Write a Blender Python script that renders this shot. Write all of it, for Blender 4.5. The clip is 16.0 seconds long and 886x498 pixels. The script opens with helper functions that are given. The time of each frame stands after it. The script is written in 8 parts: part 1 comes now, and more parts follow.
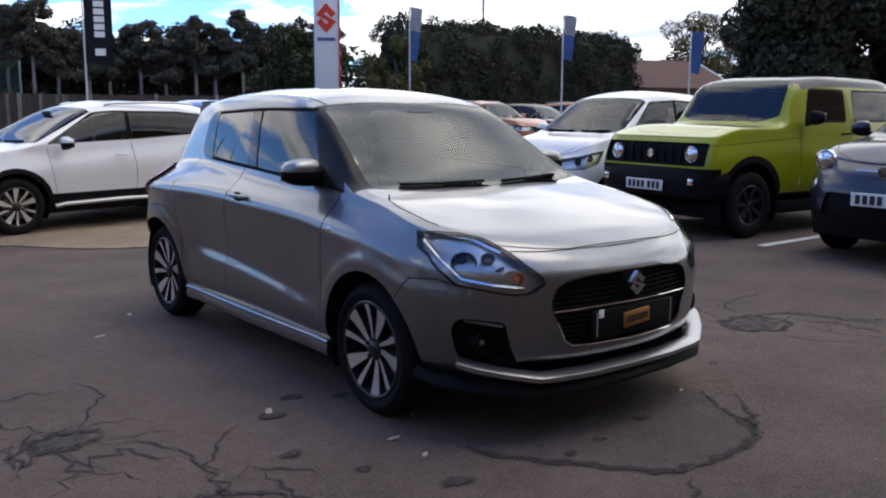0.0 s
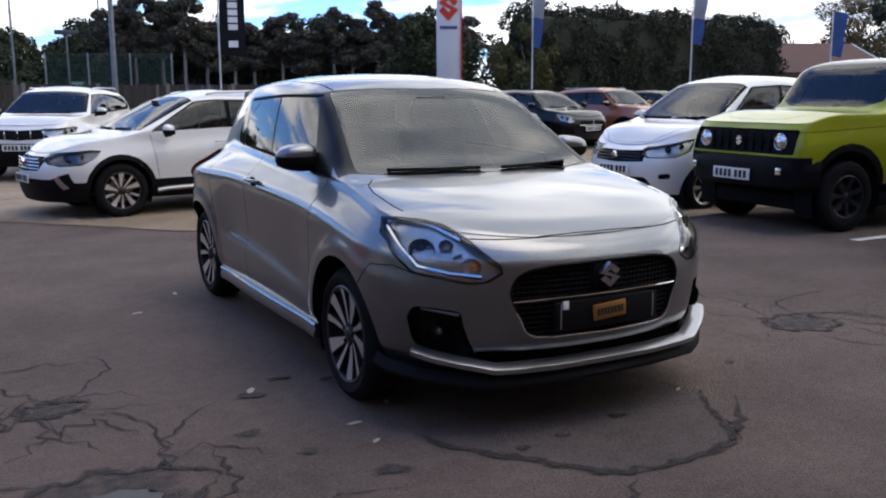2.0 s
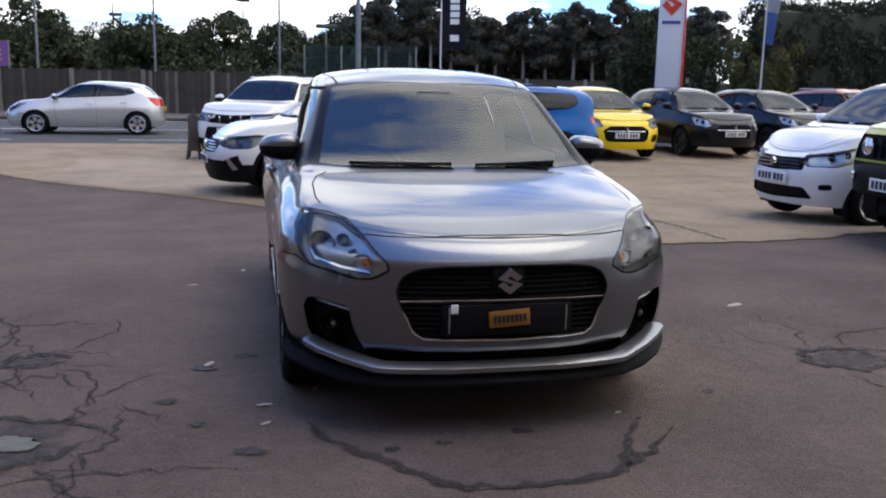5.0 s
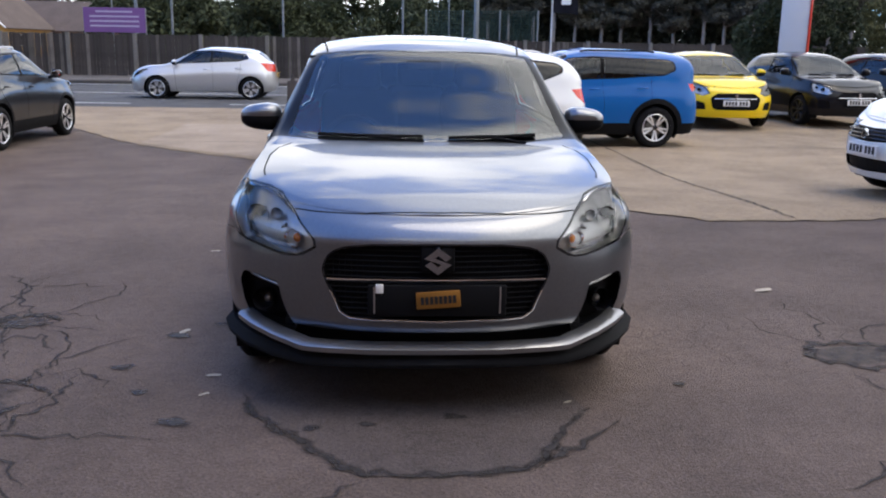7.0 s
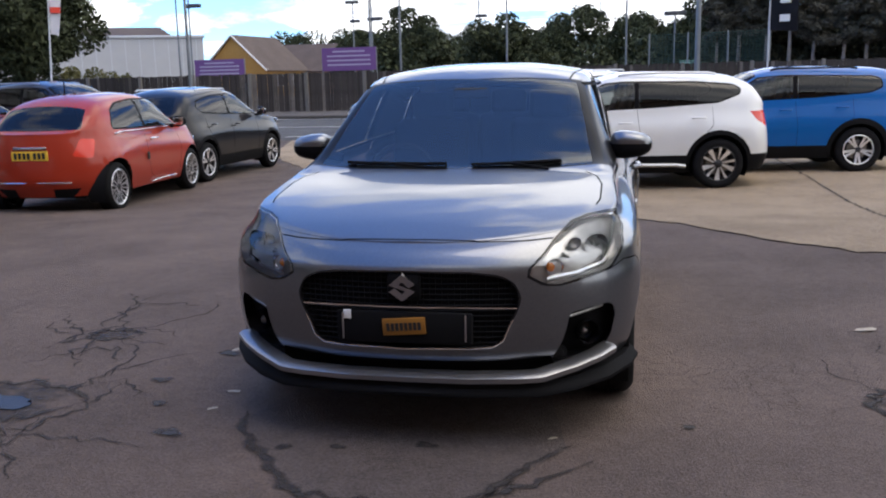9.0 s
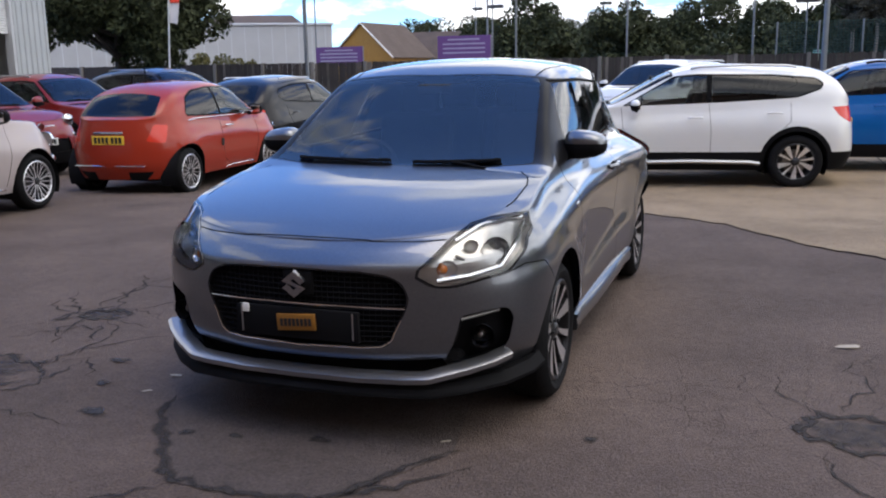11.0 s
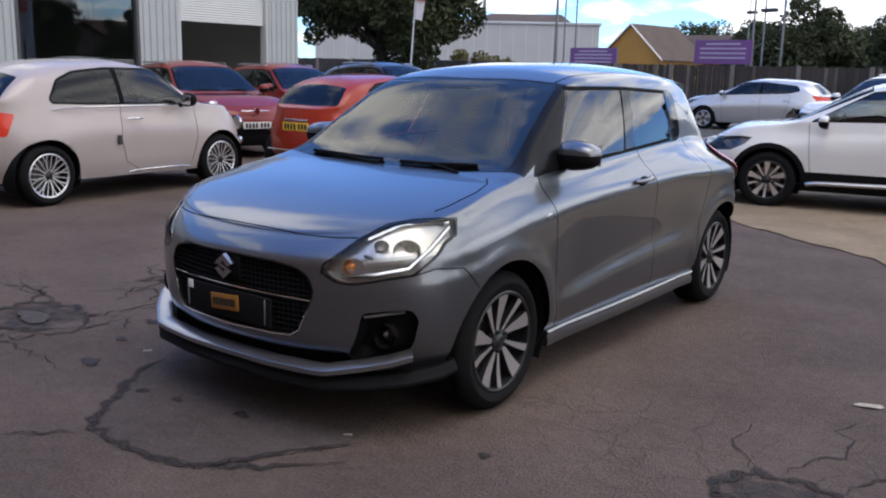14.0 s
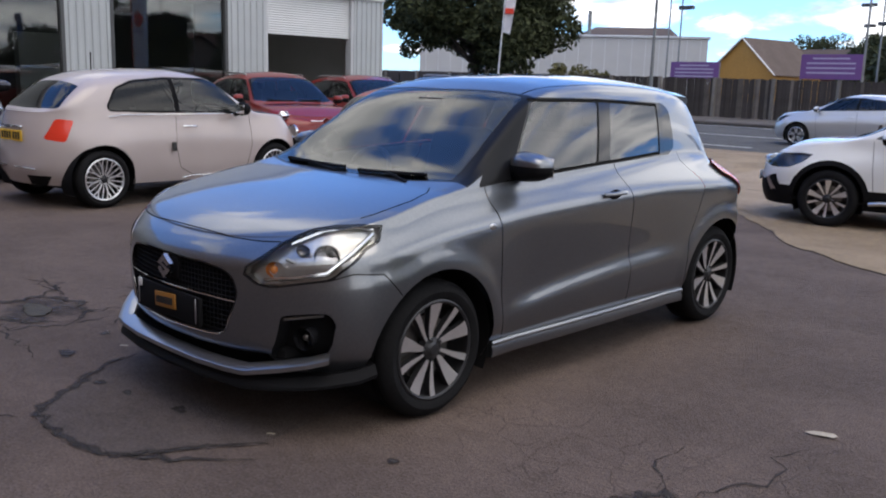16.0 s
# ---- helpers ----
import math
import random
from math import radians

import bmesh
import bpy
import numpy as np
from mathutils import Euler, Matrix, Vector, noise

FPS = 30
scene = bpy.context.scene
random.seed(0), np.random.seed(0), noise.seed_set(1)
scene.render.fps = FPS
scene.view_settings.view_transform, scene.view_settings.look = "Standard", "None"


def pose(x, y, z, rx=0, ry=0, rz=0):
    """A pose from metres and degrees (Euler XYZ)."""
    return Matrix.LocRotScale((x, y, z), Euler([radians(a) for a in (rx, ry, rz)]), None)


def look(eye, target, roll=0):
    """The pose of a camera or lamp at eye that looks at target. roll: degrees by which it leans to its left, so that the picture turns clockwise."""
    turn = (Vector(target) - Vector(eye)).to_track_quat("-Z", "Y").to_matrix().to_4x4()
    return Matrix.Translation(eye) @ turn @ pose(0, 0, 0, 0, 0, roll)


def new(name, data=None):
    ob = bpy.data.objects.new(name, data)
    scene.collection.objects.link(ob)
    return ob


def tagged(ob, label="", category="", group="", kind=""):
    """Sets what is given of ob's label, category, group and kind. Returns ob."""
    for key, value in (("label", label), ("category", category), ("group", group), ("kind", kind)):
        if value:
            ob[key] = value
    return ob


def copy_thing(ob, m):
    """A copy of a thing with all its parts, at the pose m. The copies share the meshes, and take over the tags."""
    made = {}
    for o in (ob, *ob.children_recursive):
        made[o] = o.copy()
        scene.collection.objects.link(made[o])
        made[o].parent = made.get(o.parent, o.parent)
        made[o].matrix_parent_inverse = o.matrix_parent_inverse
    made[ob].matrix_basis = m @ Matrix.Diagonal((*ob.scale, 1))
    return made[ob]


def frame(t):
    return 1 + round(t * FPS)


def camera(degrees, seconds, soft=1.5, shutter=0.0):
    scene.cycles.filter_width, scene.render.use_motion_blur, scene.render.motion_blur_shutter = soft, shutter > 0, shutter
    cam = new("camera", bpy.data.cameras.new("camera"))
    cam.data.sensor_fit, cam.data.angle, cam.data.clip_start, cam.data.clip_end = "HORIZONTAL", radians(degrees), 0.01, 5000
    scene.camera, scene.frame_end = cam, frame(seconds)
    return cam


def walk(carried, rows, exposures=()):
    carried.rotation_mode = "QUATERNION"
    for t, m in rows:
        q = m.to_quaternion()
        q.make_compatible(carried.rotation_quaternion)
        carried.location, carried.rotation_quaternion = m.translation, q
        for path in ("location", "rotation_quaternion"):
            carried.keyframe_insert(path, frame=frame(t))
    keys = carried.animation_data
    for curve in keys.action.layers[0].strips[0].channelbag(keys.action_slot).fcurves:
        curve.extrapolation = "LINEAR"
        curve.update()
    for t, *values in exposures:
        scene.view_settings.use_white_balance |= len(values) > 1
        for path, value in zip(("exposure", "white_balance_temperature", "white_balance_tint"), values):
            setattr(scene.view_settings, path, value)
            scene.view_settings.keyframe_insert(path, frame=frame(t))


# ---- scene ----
cam = camera(52.9, 16.0, soft=2.1)
PATH = [
    (0, (0.282, 0.302, 1.381), (1.499, 1.858, 1.066), 0.2),
    (0.5, (0.397, 0.163, 1.379), (1.582, 1.745, 1.073), -0.3),
    (1, (0.586, 0.116, 1.346), (1.731, 1.725, 1.027), -0.3),
    (1.5, (0.780, 0.008, 1.365), (1.811, 1.684, 1.009), 1.6),
    (2, (0.937, -0.071, 1.364), (1.882, 1.658, 1.024), -0.2),
    (2.5, (1.192, -0.250, 1.371), (1.989, 1.552, 1.027), 0.1),
    (3, (1.379, -0.371, 1.367), (2.075, 1.474, 1.040), -0.4),
    (3.5, (1.599, -0.460, 1.352), (2.266, 1.407, 1.083), -0.9),
    (4, (1.838, -0.507, 1.375), (2.399, 1.390, 1.076), 0.1),
    (4.5, (1.999, -0.526, 1.383), (2.473, 1.383, 1.022), -0.9),
    (4.7, (2.107, -0.526, 1.375), (2.564, 1.388, 1.018), 0.0),
    (6.8, (3.037, -0.500, 1.403), (3.209, 1.446, 0.976), 2.0),
    (7, (3.073, -0.495, 1.411), (3.199, 1.453, 0.975), 1.0),
    (7.5, (3.295, -0.528, 1.410), (3.222, 1.432, 1.019), 0.6),
    (8, (3.593, -0.564, 1.430), (3.406, 1.395, 1.074), 1.4),
    (8.5, (3.816, -0.519, 1.403), (3.514, 1.428, 1.060), -0.7),
    (8.7, (3.930, -0.476, 1.401), (3.583, 1.461, 1.042), -1.0),
    (10.8, (4.853, -0.161, 1.428), (4.215, 1.693, 1.032), -1.6),
    (11, (4.943, -0.155, 1.430), (4.268, 1.686, 1.035), -0.9),
    (11.5, (5.149, -0.064, 1.440), (4.358, 1.721, 1.004), 0.2),
    (12, (5.326, 0.010, 1.438), (4.424, 1.745, 1.015), -2.1),
    (12.5, (5.612, 0.095, 1.456), (4.612, 1.777, 1.039), -0.7),
    (13, (5.791, 0.175, 1.450), (4.730, 1.823, 1.051), -0.4),
    (13.5, (5.960, 0.310, 1.432), (4.833, 1.915, 1.036), -0.7),
    (14, (6.121, 0.462, 1.450), (4.940, 2.026, 1.052), 1.4),
    (14.5, (6.285, 0.556, 1.451), (5.051, 2.081, 1.063), -0.8),
    (15, (6.520, 0.671, 1.461), (5.194, 2.118, 1.078), 0.3),
    (15.5, (6.619, 0.805, 1.454), (5.253, 2.203, 1.032), -0.9),
    (16, (6.696, 0.908, 1.456), (5.333, 2.322, 1.080), 1.8),
]
EXPOSURES = [(t, stops + 0.28, 6800, 12) for t, stops in ((0.0, -0.4), (3.5, -0.32), (6.8, 0.08), (7.6, 0.12), (8.6, -0.1), (11.5, -0.15), (16.0, -0.3))]
walk(cam, [(t, look(eye, target, roll)) for t, eye, target, roll in PATH], EXPOSURES)

# ---------- sky, sun ----------
SUN_ELEV, SUN_AZ = 74.0, 110.0     # the sun glows through thin cloud, high to the right
world = bpy.data.worlds.new("sky")
scene.world = world
world.use_nodes = True
wn, wl = world.node_tree.nodes, world.node_tree.links
wn.clear()
sky = wn.new("ShaderNodeTexSky")
sky.sky_type = "NISHITA"
sky.sun_disc = False
sky.sun_elevation, sky.sun_rotation = radians(SUN_ELEV), radians(SUN_AZ)
sky.air_density, sky.dust_density, sky.ozone_density = 1.0, 0.3, 3.0
sky_bg = wn.new("ShaderNodeBackground")
sky_bg.inputs["Strength"].default_value = 0.15
sky_deep = wn.new("ShaderNodeVectorMath")      # the washed, deep blue between the clouds
sky_deep.operation = "MULTIPLY"
sky_deep.inputs[1].default_value = (0.85, 1.40, 2.2)
wl.new(sky.outputs[0], sky_deep.inputs[0])
wl.new(sky_deep.outputs[0], sky_bg.inputs["Color"])
# broken cloud: noise on a flat cloud layer seen from below
w_co = wn.new("ShaderNodeTexCoord")
w_sep = wn.new("ShaderNodeSeparateXYZ")
wl.new(w_co.outputs["Generated"], w_sep.inputs[0])
w_lift = wn.new("ShaderNodeMath")
w_lift.operation = "ADD"
w_lift.inputs[1].default_value = 0.16
w_abs = wn.new("ShaderNodeMath")
w_abs.operation = "ABSOLUTE"
wl.new(w_sep.outputs["Z"], w_abs.inputs[0])
wl.new(w_abs.outputs[0], w_lift.inputs[0])
w_div = wn.new("ShaderNodeVectorMath")
w_div.operation = "DIVIDE"
w_den = wn.new("ShaderNodeCombineXYZ")
for k in ("X", "Y"):
    wl.new(w_lift.outputs[0], w_den.inputs[k])
w_den.inputs["Z"].default_value = 1.0
wl.new(w_co.outputs["Generated"], w_div.inputs[0])
wl.new(w_den.outputs[0], w_div.inputs[1])
w_off = wn.new("ShaderNodeVectorMath")
w_off.operation = "ADD"
w_off.inputs[1].default_value = (3.08, 9.88, 1.12)
wl.new(w_div.outputs[0], w_off.inputs[0])
w_noise = wn.new("ShaderNodeTexNoise")
w_noise.inputs["Scale"].default_value = 1.25
w_noise.inputs["Detail"].default_value = 7.0
w_noise.inputs["Roughness"].default_value = 0.55
w_noise.inputs["Distortion"].default_value = 0.3
wl.new(w_off.outputs[0], w_noise.inputs["Vector"])
w_ramp = wn.new("ShaderNodeValToRGB")
w_ramp.color_ramp.elements[0].position, w_ramp.color_ramp.elements[1].position = 0.45, 0.515
w_thin = wn.new("ShaderNodeMath")          # a bank of cloud overhead, more broken lower down
w_thin.operation = "MULTIPLY_ADD"
w_thin.inputs[1].default_value, w_thin.inputs[2].default_value = 0.07, -0.004
w_west = wn.new("ShaderNodeMath")          # the cover breaks up towards the west
w_west.operation = "MULTIPLY_ADD"
w_west.inputs[1].default_value = 0.13
wl.new(w_sep.outputs["X"], w_west.inputs[0]), wl.new(w_thin.outputs[0], w_west.inputs[2])
w_cover = wn.new("ShaderNodeMath")
w_cover.operation = "ADD"
wl.new(w_noise.outputs["Fac"], w_cover.inputs[0]), wl.new(w_west.outputs[0], w_cover.inputs[1])
w_ramp.color_ramp.elements[0].color = (0.03, 0.03, 0.03, 1)
wl.new(w_cover.outputs[0], w_ramp.inputs["Fac"])
w_n2 = wn.new("ShaderNodeTexNoise")
w_n2.inputs["Scale"].default_value = 2.6
w_n2.inputs["Detail"].default_value = 5.0
wl.new(w_div.outputs[0], w_n2.inputs["Vector"])
w_shade = wn.new("ShaderNodeValToRGB")
w_shade.color_ramp.elements[0].position, w_shade.color_ramp.elements[1].position = 0.34, 0.62
w_shade.color_ramp.elements[0].color = (0.40, 0.46, 0.57, 1)
w_shade.color_ramp.elements[1].color = (1.10, 1.13, 1.17, 1)
wl.new(w_n2.outputs["Fac"], w_shade.inputs["Fac"])
w_high = wn.new("ShaderNodeMath")          # thinner, sunlit cloud higher up
w_high.operation = "MULTIPLY_ADD"
w_high.inputs[1].default_value, w_high.inputs[2].default_value = 0.15, 1.80
w_sq = wn.new("ShaderNodeMath")
w_sq.operation = "MULTIPLY"
wl.new(w_sep.outputs["Z"], w_sq.inputs[0]), wl.new(w_sep.outputs["Z"], w_sq.inputs[1])
wl.new(w_sq.outputs[0], w_high.inputs[0]), wl.new(w_sq.outputs[0], w_thin.inputs[0])
cloud_bg = wn.new("ShaderNodeBackground")
w_side = wn.new("ShaderNodeVectorMath")    # clouds are brighter to the north-east, where the sky is thin
w_side.operation = "DOT_PRODUCT"
w_side.inputs[1].default_value = (0.90, 0.45, 0.0)
wl.new(w_co.outputs["Generated"], w_side.inputs[0])
w_east = wn.new("ShaderNodeMath")
w_east.operation = "MAXIMUM"
w_east.inputs[1].default_value = -0.45
wl.new(w_side.outputs["Value"], w_east.inputs[0])
w_lit = wn.new("ShaderNodeMath")
w_lit.operation = "MULTIPLY_ADD"
w_lit.inputs[1].default_value = 0.48
wl.new(w_east.outputs[0], w_lit.inputs[0]), wl.new(w_high.outputs[0], w_lit.inputs[2])
wl.new(w_lit.outputs[0], cloud_bg.inputs["Strength"])
wl.new(w_shade.outputs[0], cloud_bg.inputs["Color"])
w_mix = wn.new("ShaderNodeMixShader")
wl.new(w_ramp.outputs[0], w_mix.inputs["Fac"])
wl.new(sky_bg.outputs[0], w_mix.inputs[1])
wl.new(cloud_bg.outputs[0], w_mix.inputs[2])
w_out = wn.new("ShaderNodeOutputWorld")
wl.new(w_mix.outputs[0], w_out.inputs["Surface"])

sun = new("sun", bpy.data.lights.new("sun", "SUN"))
sun.data.energy, sun.data.angle, sun.data.color = 1.0, radians(40), (1.0, 0.90, 0.76)
se, sa = radians(SUN_ELEV), radians(SUN_AZ)
sun_way = Vector((math.sin(sa) * math.cos(se), math.cos(sa) * math.cos(se), math.sin(se)))
sun.matrix_world = look(sun_way * 60, (0, 0, 0))

# ---------- materials ----------
def material(name, colour, rough=0.6, metal=0.0, grain=None, bump=None, coat=0.0, spec=0.5, vary=0.0):
    """A surface: grain=(scale, amount) mottles the colour at two sizes, bump=(scale, height in m) gives relief,
    coat adds clear lacquer, vary shifts the tone from piece to piece."""
    m = bpy.data.materials.new(name)
    m.use_nodes = True
    n, l = m.node_tree.nodes, m.node_tree.links
    b = n["Principled BSDF"]
    b.inputs["Base Color"].default_value = (*colour, 1)
    b.inputs["Roughness"].default_value = rough
    b.inputs["Metallic"].default_value = metal
    b.inputs["Specular IOR Level"].default_value = spec
    b.inputs["Coat Weight"].default_value = coat
    b.inputs["Coat Roughness"].default_value = 0.03
    co = n.new("ShaderNodeTexCoord")
    value = None
    if grain:
        scale, amount = grain
        a, c = n.new("ShaderNodeTexNoise"), n.new("ShaderNodeTexNoise")
        a.inputs["Scale"].default_value, c.inputs["Scale"].default_value = scale, scale / 9.0
        a.inputs["Detail"].default_value, c.inputs["Detail"].default_value = 6.0, 4.0
        l.new(co.outputs["Object"], a.inputs["Vector"]), l.new(co.outputs["Object"], c.inputs["Vector"])
        add = n.new("ShaderNodeMath")
        add.operation = "ADD"
        l.new(a.outputs["Fac"], add.inputs[0]), l.new(c.outputs["Fac"], add.inputs[1])
        fit = n.new("ShaderNodeMapRange")
        fit.inputs["From Min"].default_value, fit.inputs["From Max"].default_value = 0.6, 1.4
        fit.inputs["To Min"].default_value, fit.inputs["To Max"].default_value = 1.0 - amount, 1.0 + amount
        l.new(add.outputs[0], fit.inputs["Value"])
        value = fit.outputs[0]
    if vary:
        info = n.new("ShaderNodeObjectInfo")
        fit = n.new("ShaderNodeMapRange")
        fit.inputs["To Min"].default_value, fit.inputs["To Max"].default_value = 1.0 - vary, 1.0 + vary
        l.new(info.outputs["Random"], fit.inputs["Value"])
        if value:
            mul = n.new("ShaderNodeMath")
            mul.operation = "MULTIPLY"
            l.new(value, mul.inputs[0]), l.new(fit.outputs[0], mul.inputs[1])
            value = mul.outputs[0]
        else:
            value = fit.outputs[0]
    if value:
        tint = n.new("ShaderNodeVectorMath")
        tint.operation = "SCALE"
        tint.inputs[0].default_value = colour
        l.new(value, tint.inputs["Scale"])
        l.new(tint.outputs[0], b.inputs["Base Color"])
    if bump:
        scale, height = bump
        t, d = n.new("ShaderNodeTexNoise"), n.new("ShaderNodeBump")
        t.inputs["Scale"].default_value, t.inputs["Detail"].default_value = scale, 5.0
        d.inputs["Strength"].default_value, d.inputs["Distance"].default_value = 1.0, height
        l.new(co.outputs["Object"], t.inputs["Vector"])
        l.new(t.outputs["Fac"], d.inputs["Height"]), l.new(d.outputs[0], b.inputs["Normal"])
    return m


def car_glass(name, tint, ior=1.75, coating=(0.8, 0.8, 0.8)):
    m = bpy.data.materials.new(name)
    m.use_nodes = True
    n, l = m.node_tree.nodes, m.node_tree.links
    n.clear()
    f = n.new("ShaderNodeFresnel")
    f.inputs["IOR"].default_value = ior
    t, g, mix, out = n.new("ShaderNodeBsdfTransparent"), n.new("ShaderNodeBsdfGlossy"), n.new("ShaderNodeMixShader"), n.new("ShaderNodeOutputMaterial")
    t.inputs["Color"].default_value = (*tint, 1)
    g.inputs["Roughness"].default_value = 0.01
    g.inputs["Color"].default_value = (*coating, 1)
    l.new(f.outputs[0], mix.inputs["Fac"]), l.new(t.outputs[0], mix.inputs[1]), l.new(g.outputs[0], mix.inputs[2])
    l.new(mix.outputs[0], out.inputs["Surface"])
    return m


def paint(name, colour, metal=0.0, rough=0.4, flake=0.10, lacquer=1.5):
    m = material(name, colour, rough, metal, grain=(900.0, flake) if metal else (3.0, 0.04), coat=1.0)
    m.node_tree.nodes["Principled BSDF"].inputs["Coat IOR"].default_value = lacquer
    return m


M_TYRE = material("tyre_rubber", (0.010, 0.010, 0.011), 0.8, grain=(60, 0.3), bump=(90, 0.002), spec=0.10)
M_BLACK = material("black_plastic", (0.008, 0.008, 0.009), 0.6, grain=(40, 0.15), bump=(500, 0.0004), spec=0.07)
M_DARK = material("dark_cavity", (0.008, 0.008, 0.009), 0.8, spec=0.1)
M_GAP = material("panel_gap", (0.01, 0.01, 0.01), 0.8, spec=0.1)
M_PILLAR = material("satin_black_pillar", (0.008, 0.008, 0.009), 0.42, coat=0.0, spec=0.03)
M_APILLAR = material("black_front_pillar", (0.008, 0.008, 0.009), 0.28, spec=0.14)
M_GLOSS = material("gloss_black", (0.012, 0.012, 0.014), 0.12, coat=0.3, spec=0.3)
M_BOWL = material("bright_reflector", (0.50, 0.495, 0.48), 0.28, 0.85, grain=(18, 0.3))
M_PIANO = material("piano_black_pillar", (0.010, 0.010, 0.011), 0.06, spec=0.5)
M_SMOKE = material("smoked_reflector", (0.10, 0.10, 0.11), 0.18, 0.9)
M_CHROME = material("chrome", (0.75, 0.75, 0.77), 0.08, 1.0)
M_DULL = material("dull_chrome", (0.36, 0.36, 0.38), 0.22, 1.0)
M_SATIN = material("satin_silver", (0.55, 0.55, 0.56), 0.3, 1.0)
M_ALLOY = material("machined_alloy", (0.80, 0.80, 0.81), 0.30, 0.9, grain=(80, 0.06))
M_ALLOYD = material("dark_alloy", (0.025, 0.025, 0.028), 0.35, 0.3)
M_DISC = material("brake_disc", (0.25, 0.24, 0.23), 0.4, 1.0, grain=(60, 0.2))
M_INT = material("interior_trim", (0.028, 0.028, 0.03), 0.8, grain=(30, 0.2))
M_SEAT = material("seat_cloth", (0.035, 0.035, 0.038), 0.9, grain=(60, 0.3), bump=(300, 0.001))
M_GLASS = car_glass("window_glass", (0.72, 0.76, 0.74), 2.1)
M_SCREEN = car_glass("windscreen_glass", (0.72, 0.76, 0.74), 1.95, (0.82, 0.82, 0.79))
M_PRIV = car_glass("dark_window_glass", (0.10, 0.11, 0.12), 2.2)
M_OGLASS = car_glass("parked_car_glass", (0.42, 0.46, 0.46), 1.6)
M_OPRIV = car_glass("parked_car_dark_glass", (0.07, 0.08, 0.09), 1.5)
M_LENS = car_glass("lamp_lens", (0.96, 0.97, 0.98), 1.42)
M_ORANGE = material("amber_lens", (0.75, 0.22, 0.03), 0.2, coat=1.0)
M_RED = material("red_lens", (0.60, 0.035, 0.015), 0.2, coat=0.3)
M_PLATEW = material("white_plate", (0.75, 0.75, 0.73), 0.45)
M_PLATEY = material("yellow_plate", (0.80, 0.50, 0.04), 0.45)
M_BADGE = material("orange_plate", (0.27, 0.115, 0.015), 0.5)
M_INK = material("black_ink", (0.015, 0.015, 0.015), 0.6)
M_PAPER = material("white_sticker", (0.8, 0.8, 0.78), 0.7)

# ---------- building blocks ----------
from mathutils.bvhtree import BVHTree


def pchip(points):
    """A smooth curve through (x, y) pairs that does not overshoot."""
    x, y = np.array(points, float).T
    h, d = np.diff(x), np.diff(y) / np.diff(x)
    m = np.zeros(len(x))
    m[0], m[-1] = d[0], d[-1]
    for i in range(1, len(x) - 1):
        if d[i - 1] * d[i] > 0:
            w1, w2 = 2 * h[i] + h[i - 1], h[i] + 2 * h[i - 1]
            m[i] = (w1 + w2) / (w1 / d[i - 1] + w2 / d[i])

    def f(q):
        q = np.clip(np.asarray(q, float), x[0], x[-1])
        i = np.clip(np.searchsorted(x, q) - 1, 0, len(x) - 2)
        t = (q - x[i]) / h[i]
        return (y[i] * (1 + 2 * t) * (1 - t) ** 2 + m[i] * h[i] * t * (1 - t) ** 2 + y[i + 1] * t * t * (3 - 2 * t) + m[i + 1] * h[i] * t * t * (t - 1))
    return f


def mesh_object(name, verts, faces, mat, parent=None, label="", smooth=True, normals=None, at=None):
    me = bpy.data.meshes.new(name)
    me.from_pydata([tuple(v) for v in verts], [], [tuple(f) for f in faces])
    me.validate()
    me.polygons.foreach_set("use_smooth", [smooth] * len(me.polygons))
    for m in mat if isinstance(mat, (list, tuple)) else [mat]:
        me.materials.append(m)
    if normals is not None and len(normals) == len(me.vertices):
        me.normals_split_custom_set_from_vertices([tuple(n) for n in normals])
    ob = new(name, me)
    if parent:
        ob.parent = parent
    if at is not None:
        ob.matrix_basis = at
    if label:
        tagged(ob, label=label)
    return ob


def part(name, bm, mat, parent, label="", smooth=True, at=None, sharp=40):
    """Links a bmesh as one mesh object under a thing or a part."""
    me = bpy.data.meshes.new(name)
    bm.normal_update()
    for f in bm.faces:
        f.smooth = smooth
    if smooth:
        for e in bm.edges:
            if len(e.link_faces) == 2 and e.calc_face_angle(0) > radians(sharp):
                e.smooth = False
    bm.to_mesh(me)
    bm.free()
    for m in mat if isinstance(mat, (list, tuple)) else [mat]:
        me.materials.append(m)
    ob = new(name, me)
    if parent:
        ob.parent = parent
    if at is not None:
        ob.matrix_basis = at
    if label:
        tagged(ob, label=label)
    return ob


def add_box(bm, size, centre=(0, 0, 0), bevel=0.0, turn=None, segs=2):
    m = Matrix.Translation(centre) @ (turn or Matrix.Identity(4)) @ Matrix.Diagonal((*size, 1))
    made = bmesh.ops.create_cube(bm, size=1, matrix=m)
    if bevel:
        edges = {e for v in made["verts"] for e in v.link_edges}
        bmesh.ops.bevel(bm, geom=list(edges), offset=bevel, segments=segs, profile=0.5, affect="EDGES")
    return made


